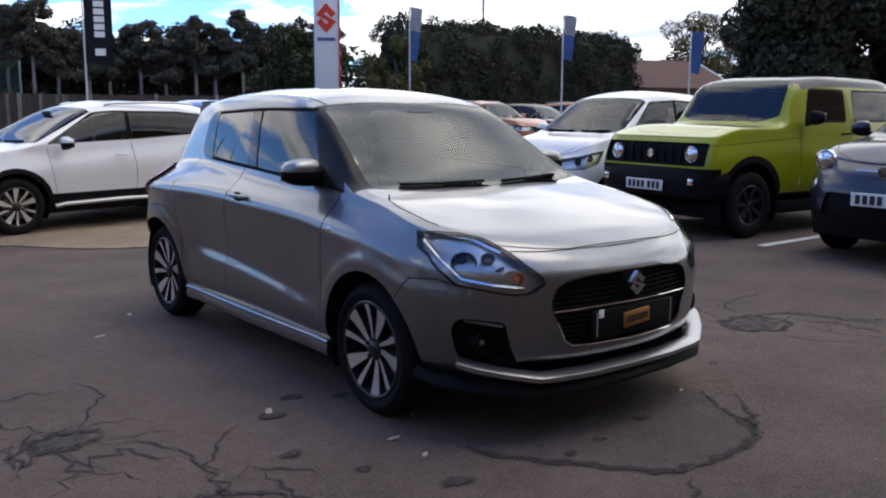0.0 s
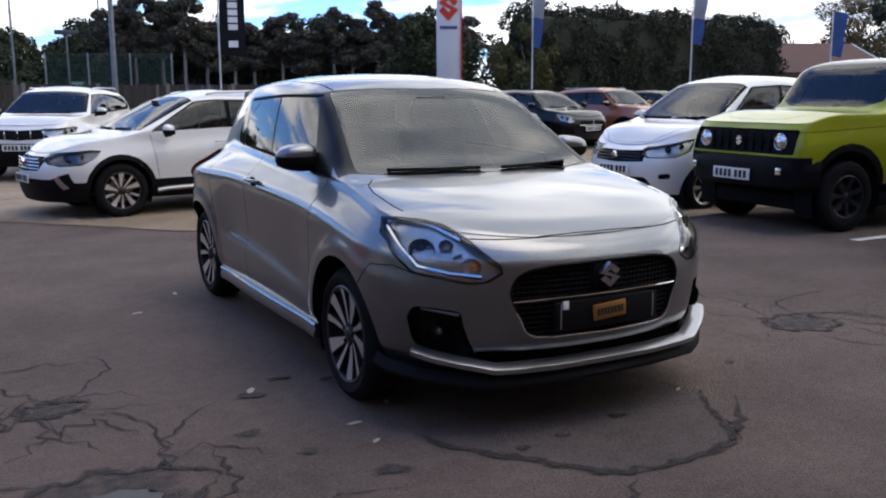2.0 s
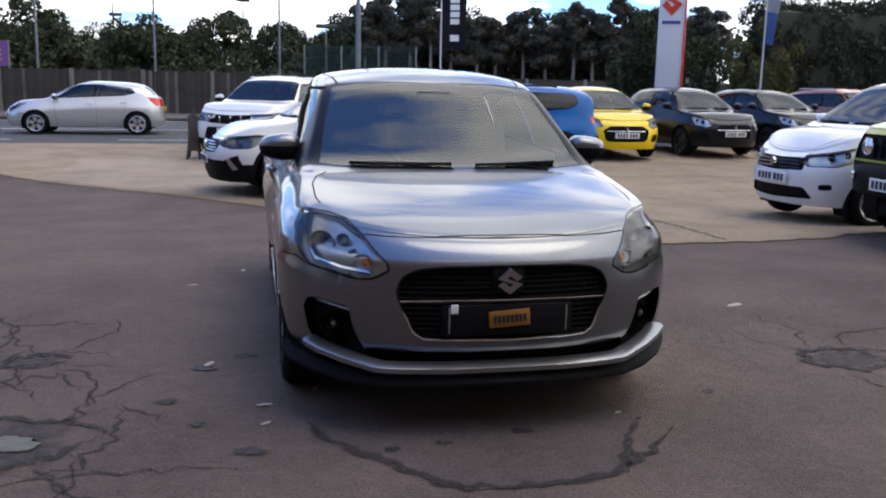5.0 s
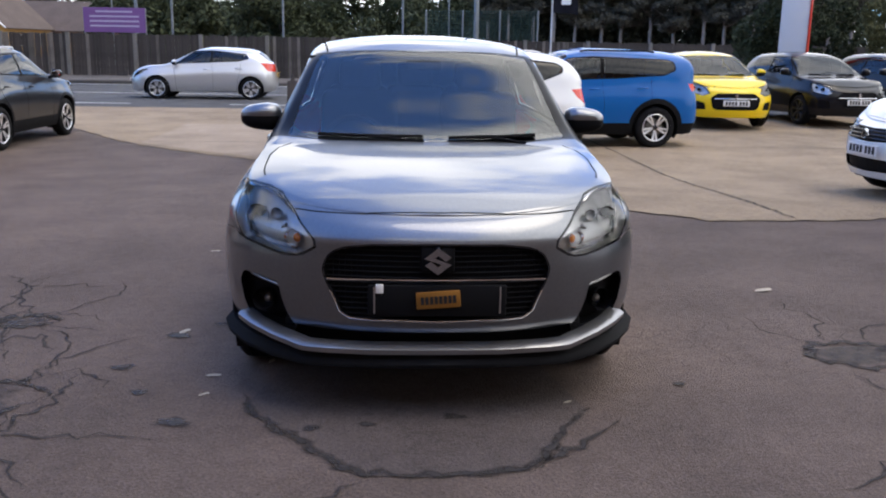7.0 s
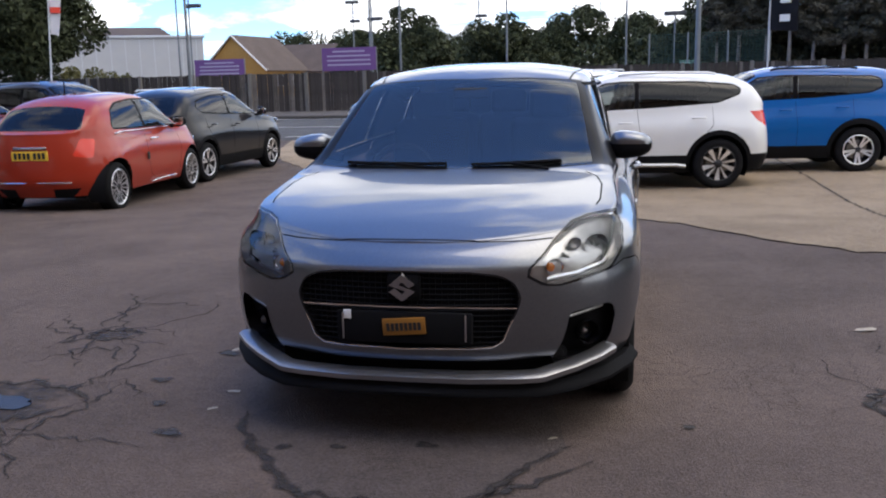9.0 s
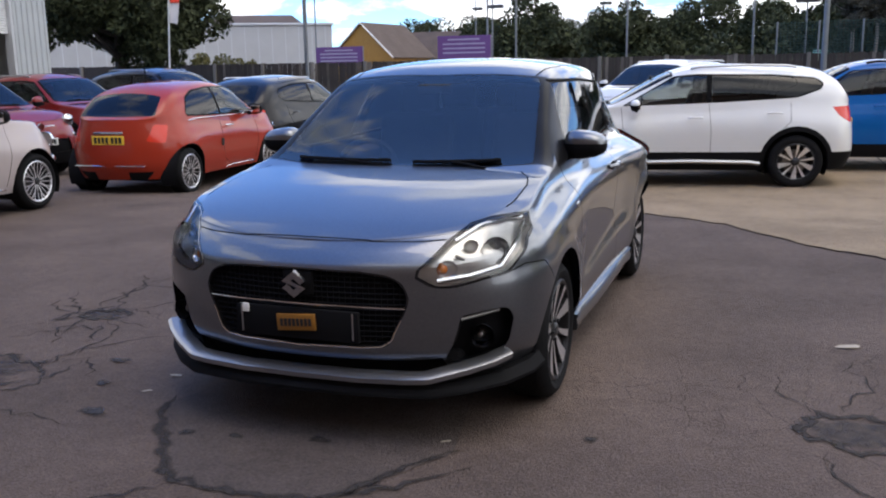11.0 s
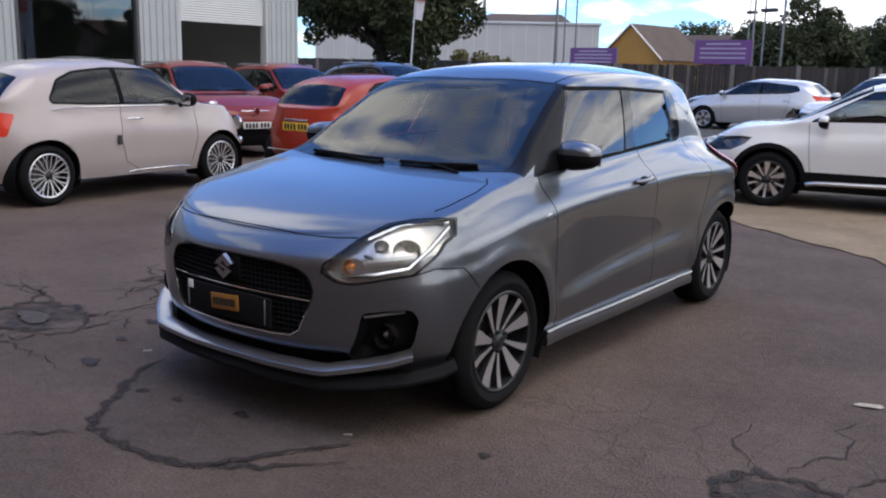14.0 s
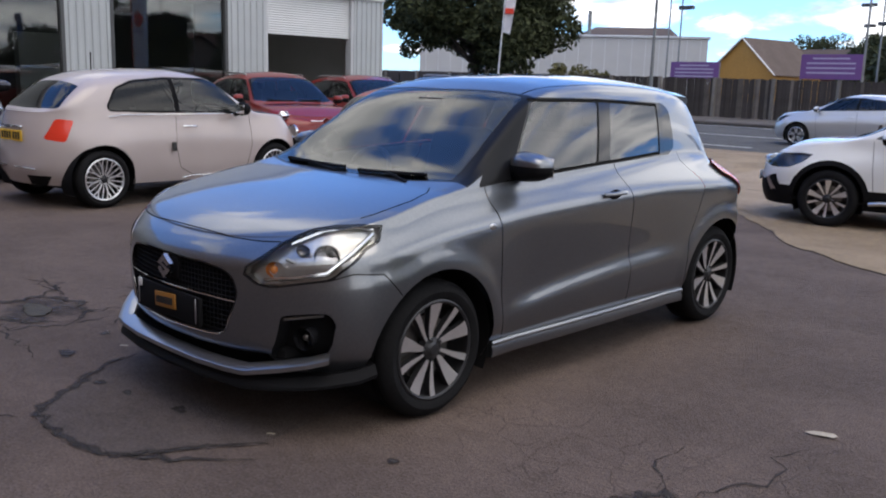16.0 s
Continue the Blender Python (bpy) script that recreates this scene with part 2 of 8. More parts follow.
def add_tube(bm, path, radius, sides=8, taper=None, closed=False):
    """A round bar along a list of points."""
    pts = [Vector(p) for p in path]
    rings = []
    for i, p in enumerate(pts):
        a = pts[i - 1] if (i or closed) else p
        c = pts[(i + 1) % len(pts)] if (i < len(pts) - 1 or closed) else p
        d = (c - a).normalized()
        s = d.orthogonal() if abs(d.z) > 0.95 else d.cross(Vector((0, 0, 1)))
        s.normalize()
        t = d.cross(s).normalized()
        r = radius if taper is None else radius + (taper - radius) * i / (len(pts) - 1)
        rings.append([bm.verts.new(p + r * (math.cos(k * math.tau / sides) * s + math.sin(k * math.tau / sides) * t)) for k in range(sides)])
    n = len(rings)
    for i in range(n if closed else n - 1):
        a, c = rings[i], rings[(i + 1) % n]
        for k in range(sides):
            bm.faces.new((a[k], a[(k + 1) % sides], c[(k + 1) % sides], c[k]))
    if not closed:
        bm.faces.new(rings[0][::-1]), bm.faces.new(rings[-1])
    bmesh.ops.recalc_face_normals(bm, faces=bm.faces[:])


def add_lathe(bm, profile, steps, axis="x", close=False):
    """Turns (radius, offset) pairs about the x axis (or z)."""
    rings = []
    for r, o in profile:
        ring = []
        for k in range(steps):
            a = k * math.tau / steps
            ring.append(bm.verts.new((o, r * math.cos(a), r * math.sin(a)) if axis == "x" else (r * math.cos(a), r * math.sin(a), o)))
        rings.append(ring)
    n = len(rings)
    for i in range(n if close else n - 1):
        a, c = rings[i], rings[(i + 1) % n]
        for k in range(steps):
            bm.faces.new((a[k], a[(k + 1) % steps], c[(k + 1) % steps], c[k]))
    bmesh.ops.recalc_face_normals(bm, faces=bm.faces[:])


def inside(p, poly):
    x, y = p
    hit = False
    for i in range(len(poly)):
        (x1, y1), (x2, y2) = poly[i - 1], poly[i]
        if (y1 > y) != (y2 > y) and x < (x2 - x1) * (y - y1) / (y2 - y1) + x1:
            hit = not hit
    return hit


def rounded(poly, r=0.03, n=3):
    """A polygon with its corners rounded off."""
    out = []
    for i in range(len(poly)):
        a, b, c = Vector(poly[i - 1]), Vector(poly[i]), Vector(poly[(i + 1) % len(poly)])
        u, v = a - b, c - b
        d = min(r, u.length * 0.45, v.length * 0.45)
        p, q = b + u.normalized() * d, b + v.normalized() * d
        for k in range(n + 1):
            t = k / n
            out.append(tuple(p * (1 - t) ** 2 + 2 * b * t * (1 - t) + q * t * t))
    return out


PROJ = {"side": (1, 2), "front": (0, 2), "top": (0, 1)}


def carve(bm, lay, poly, proj, pid, cond, only=None):
    """Cuts a polygon, seen along an axis, into the skin and marks the faces inside it."""
    a, b = PROJ[proj]
    lo = [min(p[k] for p in poly) for k in (0, 1)]
    hi = [max(p[k] for p in poly) for k in (0, 1)]

    def span(f, k):
        c = [v.co[k] for v in f.verts]
        return min(c), max(c)

    cand = set()
    for f in bm.faces:
        if only is not None and f[lay] not in only:
            continue
        c = f.calc_center_median()
        if not cond(c):
            continue
        s, t = span(f, a), span(f, b)
        if s[1] >= lo[0] and s[0] <= hi[0] and t[1] >= lo[1] and t[0] <= hi[1]:
            cand.add(f)
    for i in range(len(poly)):
        p, q = Vector(poly[i - 1]), Vector(poly[i])
        d = q - p
        if d.length < 1e-5:
            continue
        no, co = [0, 0, 0], [0, 0, 0]
        no[a], no[b], co[a], co[b] = d.y, -d.x, p.x, p.y
        e = 0.002
        use = []
        for f in cand:
            s, t = span(f, a), span(f, b)
            if s[1] >= min(p.x, q.x) - e and s[0] <= max(p.x, q.x) + e and t[1] >= min(p.y, q.y) - e and t[0] <= max(p.y, q.y) + e:
                side = [(v.co[a] - p.x) * d.y - (v.co[b] - p.y) * d.x for v in f.verts]
                if min(side) < -1e-6 and max(side) > 1e-6:
                    use.append(f)
        if not use:
            continue
        geom = list({g for f in use for g in (f, *f.edges, *f.verts)})
        got = bmesh.ops.bisect_plane(bm, geom=geom, dist=2e-5, plane_co=co, plane_no=no)
        cand |= {g for g in got["geom"] if isinstance(g, bmesh.types.BMFace)}
        cand = {f for f in cand if f.is_valid}
    n = 0
    for f in cand:
        c = f.calc_center_median()
        if inside((c[a], c[b]), poly):
            f[lay] = pid
            n += 1
    return n


def strip(line, w):
    """Thin quads along a line, for a shut line."""
    out = []
    for p, q in zip(line, line[1:]):
        p, q = Vector(p), Vector(q)
        d = (q - p).normalized()
        s = Vector((-d.y, d.x)) * w / 2
        out.append([tuple(p - s - d * w * 0.3), tuple(q - s + d * w * 0.3), tuple(q + s + d * w * 0.3), tuple(p + s - d * w * 0.3)])
    return out


def inset(poly, d):
    c = Vector((sum(p[0] for p in poly) / len(poly), sum(p[1] for p in poly) / len(poly)))
    out = []
    for i in range(len(poly)):
        a, b, e = Vector(poly[i - 1]), Vector(poly[i]), Vector(poly[(i + 1) % len(poly)])
        n1, n2 = (b - a).normalized(), (e - b).normalized()
        n = Vector((-(n1.y + n2.y), n1.x + n2.x))
        n = n.normalized() if n.length > 1e-6 else Vector((-n1.y, n1.x))
        if n.dot(c - b) < 0:
            n = -n
        out.append(tuple(b + n * d))
    return out


def circle(cy, cz, r, n=28, cut=None):
    return [(cy + r * math.cos(k * math.tau / n), cz + r * math.sin(k * math.tau / n)) for k in range(n)]


def islands(title, verts, faces, mat, car, label, normals):
    """One object for each separate piece of a panel; crumbs stay with the largest."""
    root = list(range(len(verts)))

    def find(i):
        while root[i] != i:
            root[i] = root[root[i]]
            i = root[i]
        return i

    for f in faces:
        for k in f[1:]:
            root[find(k)] = find(f[0])
    sets = {}
    for f in faces:
        sets.setdefault(find(f[0]), []).append(f)
    groups = sorted(sets.values(), key=len, reverse=True)
    if title in ("headlamp", "reflector_housing", "reflector", "fog_pocket", "grille"):
        groups = [sum(groups, [])]
    big = [g for g in groups if len(g) >= 6] or groups[:1]
    for g in groups:
        if len(g) < 6 and g is not big[0]:
            big[0] = big[0] + g
    out = []
    for g in big:
        index = {}
        for f in g:
            for k in f:
                index.setdefault(k, len(index))
        vs = [verts[k] for k in index]
        out.append(mesh_object(title, vs, [[index[k] for k in f] for f in g], mat, car, label, normals=None if normals is None else [normals[k] for k in index], smooth=normals is not None))
    return out


class Skin:
    """Half of a car's outer skin as a smooth grid (x >= 0), which is then cut into panels."""

    def __init__(self, s, fine=1.0):
        self.s, L = s, s["L"]
        nf, ns, nr, na, nb1, nb2 = [max(5, int(k * fine)) for k in s.get("grid", (26, 84, 22, 26, 12, 16))]
        zsh, xsh, zc, xr, zr = s["zsh"], s["xsh"], s["zc"], s["xr"], s["zr"]
        prof, y0f, y1f = s["prof"], s["front"], s["rear"]
        yc, yd, pf, pr, zb = s["yc"], s["yd"], s.get("pf", 2.1), s.get("pr", 2.4), s["zb"]
        tf = np.linspace(0, math.pi / 2, nf, endpoint=False) ** 1.0
        tr = np.linspace(math.pi / 2, 0, nr + 1)[1:]
        side = np.linspace(yc, yd, ns)
        rows = []
        hs = np.linspace(0, 1, na)
        kind = [("f", t) for t in tf] + [("s", y) for y in side] + [("r", t) for t in tr]
        for k, t in kind:
            def at(h):
                if k == "s":
                    return self.width(h, t), t
                p = pf if k == "f" else pr
                c, sn = max(math.cos(t), 0) ** (2 / p), max(math.sin(t), 0) ** (2 / p)
                if k == "f":
                    return self.width(h, yc) * sn, yc - (yc - float(y0f(h))) * c
                return self.width(h, yd) * sn, yd + (float(y1f(h)) - yd) * c
            xs, ys = at(1.0)
            zs = float(zsh(ys))
            row = []
            for h in hs:
                x, y = at(h)
                low = float(zb(y))
                row.append((x, y, low + h * (zs - low)))
            # upper part at constant y
            cz = float(zc(ys))
            if s["cowl"] < ys < s["deck"]:
                rx, rz = float(xr(ys)), float(zr(ys))
            else:
                rx, rz = xs * 0.9, zs + (cz - zs) * 0.45
            rx = min(rx, xs * 0.97)
            for i in range(1, nb1 + 1):
                u = i / nb1
                bul = s.get("bulge", 0.018) * math.sin(math.pi * u) * (1 if s["cowl"] < ys < s["deck"] else 0.2)
                row.append((xs + (rx - xs) * u + bul, ys, zs + (rz - zs) * u))
            for i in range(1, nb2 + 1):
                u = 1 - (i / nb2)
                x = rx * u
                row.append((x, ys, cz - (cz - rz) * abs(u) ** s.get("crown", 2.3)))
            rows.append(row)
        g = np.array(rows)
        for _ in range(s.get("soften", 2)):
            m = g.copy()
            m[:, 1:-1] = 0.5 * g[:, 1:-1] + 0.25 * (g[:, :-2] + g[:, 2:])
            m[:, 1:-1, 1] = g[:, 1:-1, 1]
            g = m
            m = g.copy()
            m[1:-1] = 0.6 * g[1:-1] + 0.2 * (g[:-2] + g[2:])
            g = m
        g[0, :, 0] = g[-1, :, 0] = 0.0
        g[:, -1, 0] = 0.0
        self.g = g
        du, dv = np.gradient(g, axis=0), np.gradient(g, axis=1)
        # at the centre plane the skin runs straight across
        nrm = np.cross(dv, du)
        nrm[0, :, 0], nrm[-1, :, 0], nrm[:, -1, 0] = 0, 0, 0
        nrm /= np.maximum(np.linalg.norm(nrm, axis=-1, keepdims=True), 1e-9)
        for end, near in ((0, 1), (-1, -2)):
            bad = np.linalg.norm(nrm[end], axis=-1) < 0.5
            nrm[end][bad] = nrm[near][bad]
        c = g.reshape(-1, 3).mean(0) * (0, 1, 1) + (0, 0, -0.1)
        if ((g - c) * nrm).sum(-1).mean() < 0:
            nrm = -nrm
        self.nrm = nrm
        nu, nv = g.shape[:2]
        quads = [(i * nv + j, (i + 1) * nv + j, (i + 1) * nv + j + 1, i * nv + j + 1) for i in range(nu - 1) for j in range(nv - 1)]
        flat = g.reshape(-1, 3)
        a, b_, c_ = flat[quads[len(quads) // 2][0]], flat[quads[len(quads) // 2][1]], flat[quads[len(quads) // 2][2]]
        if np.dot(np.cross(b_ - a, c_ - a), nrm.reshape(-1, 3)[quads[len(quads) // 2][0]]) < 0:
            quads = [q[::-1] for q in quads]
        self.quads, self.flat, self.nflat = quads, flat, nrm.reshape(-1, 3)
        self.tris = [(q[0], q[1], q[2]) for q in quads] + [(q[0], q[2], q[3]) for q in quads]
        self.bvh = BVHTree.FromPolygons([tuple(v) for v in flat], self.tris)
        bm = bmesh.new()
        vs = [bm.verts.new(v) for v in flat]
        for q in quads:
            try:
                bm.faces.new([vs[k] for k in q])
            except ValueError:
                pass
        bmesh.ops.remove_doubles(bm, verts=bm.verts[:], dist=2e-4)
        bmesh.ops.dissolve_degenerate(bm, edges=bm.edges[:], dist=1e-5)
        self.bm, self.lay, self.ids = bm, bm.faces.layers.int.new("panel"), {"body": 0}

    def width(self, h, y):
        s = self.s
        p = float(s["prof"](h))
        mid = float(s["halfw"](y)) * p
        top = float(s["xsh"](y))
        e = s.get("shoulder", 0.6)
        k = max(0.0, (h - e) / (1 - e))
        k = k * k * (3 - 2 * k)
        x = mid * (1 - k) + top * k
        bump = math.exp(-((h - 0.45) / 0.28) ** 2)
        for ya in s["axles"]:
            x += s.get("flare", 0.018) * bump * math.exp(-((y - ya) / 0.36) ** 2)
        waist = 0.5 * (s["axles"][0] + s["axles"][1])
        x -= s.get("waist", 0.012) * math.exp(-((h - 0.42) / 0.22) ** 2) * math.exp(-((y - waist) / 0.6) ** 2)
        if "crease" in s:      # a sloping ledge low on the doors, hollow above it, and rolled wheel-arch lips
            step = lambda v: min(1.0, max(0.0, v)) ** 2 * (3 - 2 * min(1.0, max(0.0, v)))
            low = float(s["zb"](y))
            z = low + h * (float(s["zsh"](y)) - low)
            zk = float(s["crease"](y))
            x -= 0.024 * step((z - zk + 0.028) / 0.056) * (1 - step((z - zk - 0.03) / (0.90 - zk))) * step((y - 1.15) / 0.35) * (1 - step((y - 2.55) / 0.40))
            for ya in s["axles"]:
                r = math.hypot(y - ya, z - s["R"])
                x += 0.011 * step((0.445 - r) / 0.035) * (1 if z > 0.30 else 0)
            x += 0.010 * math.exp(-((y - 3.36) / 0.26) ** 2) * math.exp(-((z - 0.90) / 0.13) ** 2)
        return x

    def cut(self, name, poly, proj, cond, only=None):
        pid = self.ids.setdefault(name, len(self.ids))
        keep = None if only is None else {self.ids[o] for o in only if o in self.ids}
        return carve(self.bm, self.lay, poly, proj, pid, cond, keep)

    def seam(self, line, proj, cond, w=0.006, only=None):
        for q in strip(line, w):
            self.cut("seal", q, proj, cond, only)

    def normal(self, p):
        hit = self.bvh.find_nearest(p)
        if hit[0] is None:
            return (0, 0, 1)
        t = self.tris[hit[2]]
        a, b, c = [Vector(self.flat[k]) for k in t]
        q = hit[0]
        v0, v1, v2 = b - a, c - a, q - a
        d00, d01, d11, d20, d21 = v0.dot(v0), v0.dot(v1), v1.dot(v1), v2.dot(v0), v2.dot(v1)
        den = d00 * d11 - d01 * d01
        if abs(den) < 1e-14:
            w = (1, 0, 0)
        else:
            v, u = (d11 * d20 - d01 * d21) / den, (d00 * d21 - d01 * d20) / den
            w = (1 - v - u, v, u)
        n = sum((Vector(self.nflat[k]) * x for k, x in zip(t, w)), Vector())
        return tuple(n.normalized()) if n.length > 1e-6 else (0, 0, 1)

    def get(self, name):
        """The vertices and faces of one panel on this half."""
        pid = self.ids.get(name, -1)
        index, verts, faces = {}, [], []
        for f in self.bm.faces:
            if f[self.lay] != pid:
                continue
            face = []
            for v in f.verts:
                if v.index not in index or True:
                    key = (round(v.co.x, 5), round(v.co.y, 5), round(v.co.z, 5))
                    if key not in index:
                        index[key] = len(verts)
                        verts.append(Vector(v.co))
                    k = index[key]
                    if k not in face:
                        face.append(k)
            if len(face) > 2:
                faces.append(face)
        return verts, faces

    def shift(self, verts):
        h = self.s["L"] / 2
        return [Vector((v[0], v[1] - h, v[2])) for v in verts]

    def panel(self, name, mat, car, both=False, label="", deep=None, sink=0.0, as_name=None):
        """Makes a panel's object(s). both: one object across the centre plane, else one each side.
        deep: pushes the panel in by that vector and walls its rim."""
        verts, faces = self.get(name)
        if not faces:
            return []
        nrm = [self.normal(v) for v in verts]
        if sink:
            verts = [v - Vector(n) * sink for v, n in zip(verts, nrm)]
        if deep is not None:
            count = {}
            for f in faces:
                for i in range(len(f)):
                    e = (f[i - 1], f[i])
                    count[tuple(sorted(e))] = count.get(tuple(sorted(e)), []) + [e]
            n0 = len(verts)
            d = Vector(deep)
            if both:
                moved = [Vector((v.x, v.y + d.y, v.z + d.z)) for v in verts]
            else:
                moved = [v + d for v in verts]
            walls = []
            for e in count.values():
                if len(e) == 1:
                    i, j = e[0]
                    if both and abs(verts[i].x) < 1e-4 and abs(verts[j].x) < 1e-4:
                        continue
                    walls.append((i, n0 + i, n0 + j, j)[::-1])
            faces = [[k + n0 for k in f] for f in faces] + walls
            verts = verts + moved
            nrm = None
        out = []
        v1 = self.shift(verts)
        flip = [Vector((-v.x, v.y, v.z)) for v in v1]
        n2 = None if nrm is None else [(-n[0], n[1], n[2]) for n in nrm]
        title = as_name or name
        if both:
            index, vs, ns, remap = {}, [], [], []
            for src, nn in ((v1, nrm), (flip, n2)):
                r = []
                for i, v in enumerate(src):
                    key = (round(v.x, 5) + 0.0, round(v.y, 5), round(v.z, 5))
                    if abs(v.x) > 2e-4 or key not in index:
                        index[key] = len(vs)
                        vs.append(v)
                        if nn is not None:
                            ns.append(nn[i])
                    r.append(index[key])
                remap.append(r)
            fs = [[remap[0][k] for k in f] for f in faces] + [[remap[1][k] for k in f][::-1] for f in faces]
            fs = [f for f in fs if len(set(f)) == len(f)]
            out += islands(title, vs, fs, mat, car, label, ns if nrm is not None else None)
        else:
            out += islands(title, v1, faces, mat, car, label, nrm)
            out += islands(title, flip, [f[::-1] for f in faces], mat, car, label, n2)
        return out

# ---------- wheels and other shared car parts ----------
def blade(bm, a0, a1, r0, r1, w0, w1, x0, x1, thick, curve=0.0, steps=5):
    """One wheel spoke: machined face (slot 0), painted flanks (slot 1)."""
    rows = []
    for i in range(steps + 1):
        t = i / steps
        r, a = r0 + (r1 - r0) * t, a0 + (a1 - a0) * t + curve * math.sin(math.pi * t)
        w = (w0 + (w1 - w0) * t) / 2
        x = x0 + (x1 - x0) * t ** 1.5
        c, s = math.cos(a), math.sin(a)
        p = Vector((0, r * c, r * s))
        q = Vector((0, -s, c))
        rows.append([bm.verts.new(p + q * k * w + Vector((x + d, 0, 0))) for k, d in ((-1, 0), (1, 0), (1.05, -thick), (-1.05, -thick))])
    for a, b in zip(rows, rows[1:]):
        for k in range(4):
            f = bm.faces.new((a[k], a[(k + 1) % 4], b[(k + 1) % 4], b[k]))
            f.material_index = 0 if k == 0 else 1
    bm.faces.new(rows[0]).material_index = 1
    bm.faces.new(rows[-1]).material_index = 1


WHEELS = {}


def wheel_meshes(style, R, rim):
    key = (style, R, rim)
    if key in WHEELS:
        return WHEELS[key]
    out = {}
    w = 0.19

    def keep(name, bm, mats, sharp=35):
        ob = part(name, bm, mats, None, sharp=sharp)
        out[name] = ob.data
        bpy.data.objects.remove(ob)

    bm = bmesh.new()
    g = rim + 0.004
    add_lathe(bm, [(g, -0.004), (g + 0.012, 0.006), (g + (R - g) * 0.45, 0.012), (R - 0.028, 0.004), (R - 0.010, -0.014), (R - 0.001, -0.030),
                   (R, -0.052), (R - 0.006, -0.054), (R - 0.006, -0.060), (R, -0.062), (R, -0.092), (R - 0.006, -0.094), (R - 0.006, -0.100),
                   (R, -0.102), (R, -0.135), (R - 0.001, -0.160), (R - 0.012, -0.176), (R - 0.03, -0.19), (g, -0.18)], 48, close=True)
    keep("tyre", bm, M_TYRE)
    bm = bmesh.new()
    add_lathe(bm, [(0.02, -0.075), (rim * 0.6, -0.085), (rim - 0.03, -0.10), (rim - 0.012, -0.06), (rim - 0.008, -0.012), (rim + 0.004, -0.006), (rim + 0.004, -0.17), (rim - 0.02, -0.17)], 40)
    keep("wheel", bm, M_ALLOYD)
    bm = bmesh.new()
    add_lathe(bm, [(rim - 0.014, -0.016), (rim - 0.012, 0.000), (rim - 0.002, 0.005), (rim + 0.005, 0.001), (rim + 0.004, -0.012)], 48)
    for f in bm.faces:
        f.material_index = 1 if style in ("twin", "star") else 0
    t5 = math.tau / 5
    if style == "twin":        # five wide twisted blades, five slim ones between
        for k in range(5):
            blade(bm, k * t5 + 0.12, k * t5 - 0.06, 0.040, rim - 0.004, 0.016, 0.074, -0.022, 0.002, 0.03, -0.07)
            blade(bm, k * t5 + 0.62, k * t5 + 0.52, 0.040, rim - 0.004, 0.012, 0.034, -0.022, 0.002, 0.03, -0.05)
    elif style == "multi":     # many slim Y spokes
        for k in range(8):
            a = k * math.tau / 8
            blade(bm, a, a, 0.04, rim * 0.60, 0.022, 0.020, -0.012, -0.004, 0.025)
            for d in (-0.13, 0.13):
                blade(bm, a, a + d, rim * 0.54, rim - 0.008, 0.015, 0.017, -0.006, 0.002, 0.02)
            blade(bm, a + math.pi / 8, a + math.pi / 8, 0.04, rim - 0.008, 0.012, 0.013, -0.012, 0.002, 0.025)
    elif style == "five":      # five split spokes
        for k in range(5):
            for d in (-0.17, 0.17):
                blade(bm, k * t5 + d * 0.9, k * t5 + d, 0.04, rim - 0.008, 0.032, 0.040, -0.015, 0.002, 0.03)
    elif style == "star":      # five pairs with dark gaps, cross-over style
        for k in range(5):
            blade(bm, k * t5 - 0.10, k * t5 - 0.26, 0.04, rim - 0.008, 0.026, 0.062, -0.015, 0.002, 0.03)
            blade(bm, k * t5 + 0.10, k * t5 + 0.26, 0.04, rim - 0.008, 0.026, 0.062, -0.015, 0.002, 0.03)
    else:                      # plain seven spokes
        for k in range(7):
            a = k * math.tau / 7
            blade(bm, a, a, 0.04, rim - 0.008, 0.035, 0.050, -0.012, 0.000, 0.03)
    bmesh.ops.recalc_face_normals(bm, faces=bm.faces[:])
    keep("rim", bm, [M_ALLOY if style != "dark" else M_ALLOYD, M_ALLOYD], 25)
    bm = bmesh.new()
    add_lathe(bm, [(0.0005, -0.004), (0.022, -0.005), (0.028, -0.010), (0.034, -0.014), (0.052, -0.02), (0.060, -0.05)], 20)
    for k in range(5):
        a = k * t5 + 0.3
        bmesh.ops.create_cone(bm, cap_ends=True, segments=6, radius1=0.008, radius2=0.008, depth=0.02,
                              matrix=Matrix.Translation((-0.016, 0.046 * math.cos(a), 0.046 * math.sin(a))) @ Matrix.Rotation(math.pi / 2, 4, "Y"))
    keep("hub_cap", bm, M_ALLOYD)
    bm = bmesh.new()
    add_lathe(bm, [(0.05, -0.066), (rim * 0.66, -0.068), (rim * 0.66, -0.088), (0.05, -0.09)], 28)
    keep("brake_disc", bm, M_DISC)
    WHEELS[key] = out
    return out


def add_wheels(car, s):
    for y in s["axles"]:
        for side in (1, -1):
            m = wheel_meshes(s["wheel"], s["R"], s["rim"])
            base = pose(side * s["track"], y - s["L"] / 2, s["R"], s.get("spin", 12) * (1 + y), 0, 0)
            if side < 0:
                base = pose(-s["track"], y - s["L"] / 2, s["R"], 0, 0, 180) @ pose(0, 0, 0, 37 * (y + 1), 0, 0)
            w = new("wheel", m["wheel"])
            w.parent, w.matrix_basis = car, base
            for k in ("tyre", "rim", "hub_cap", "brake_disc"):
                o = new(k, m[k])
                o.parent = w


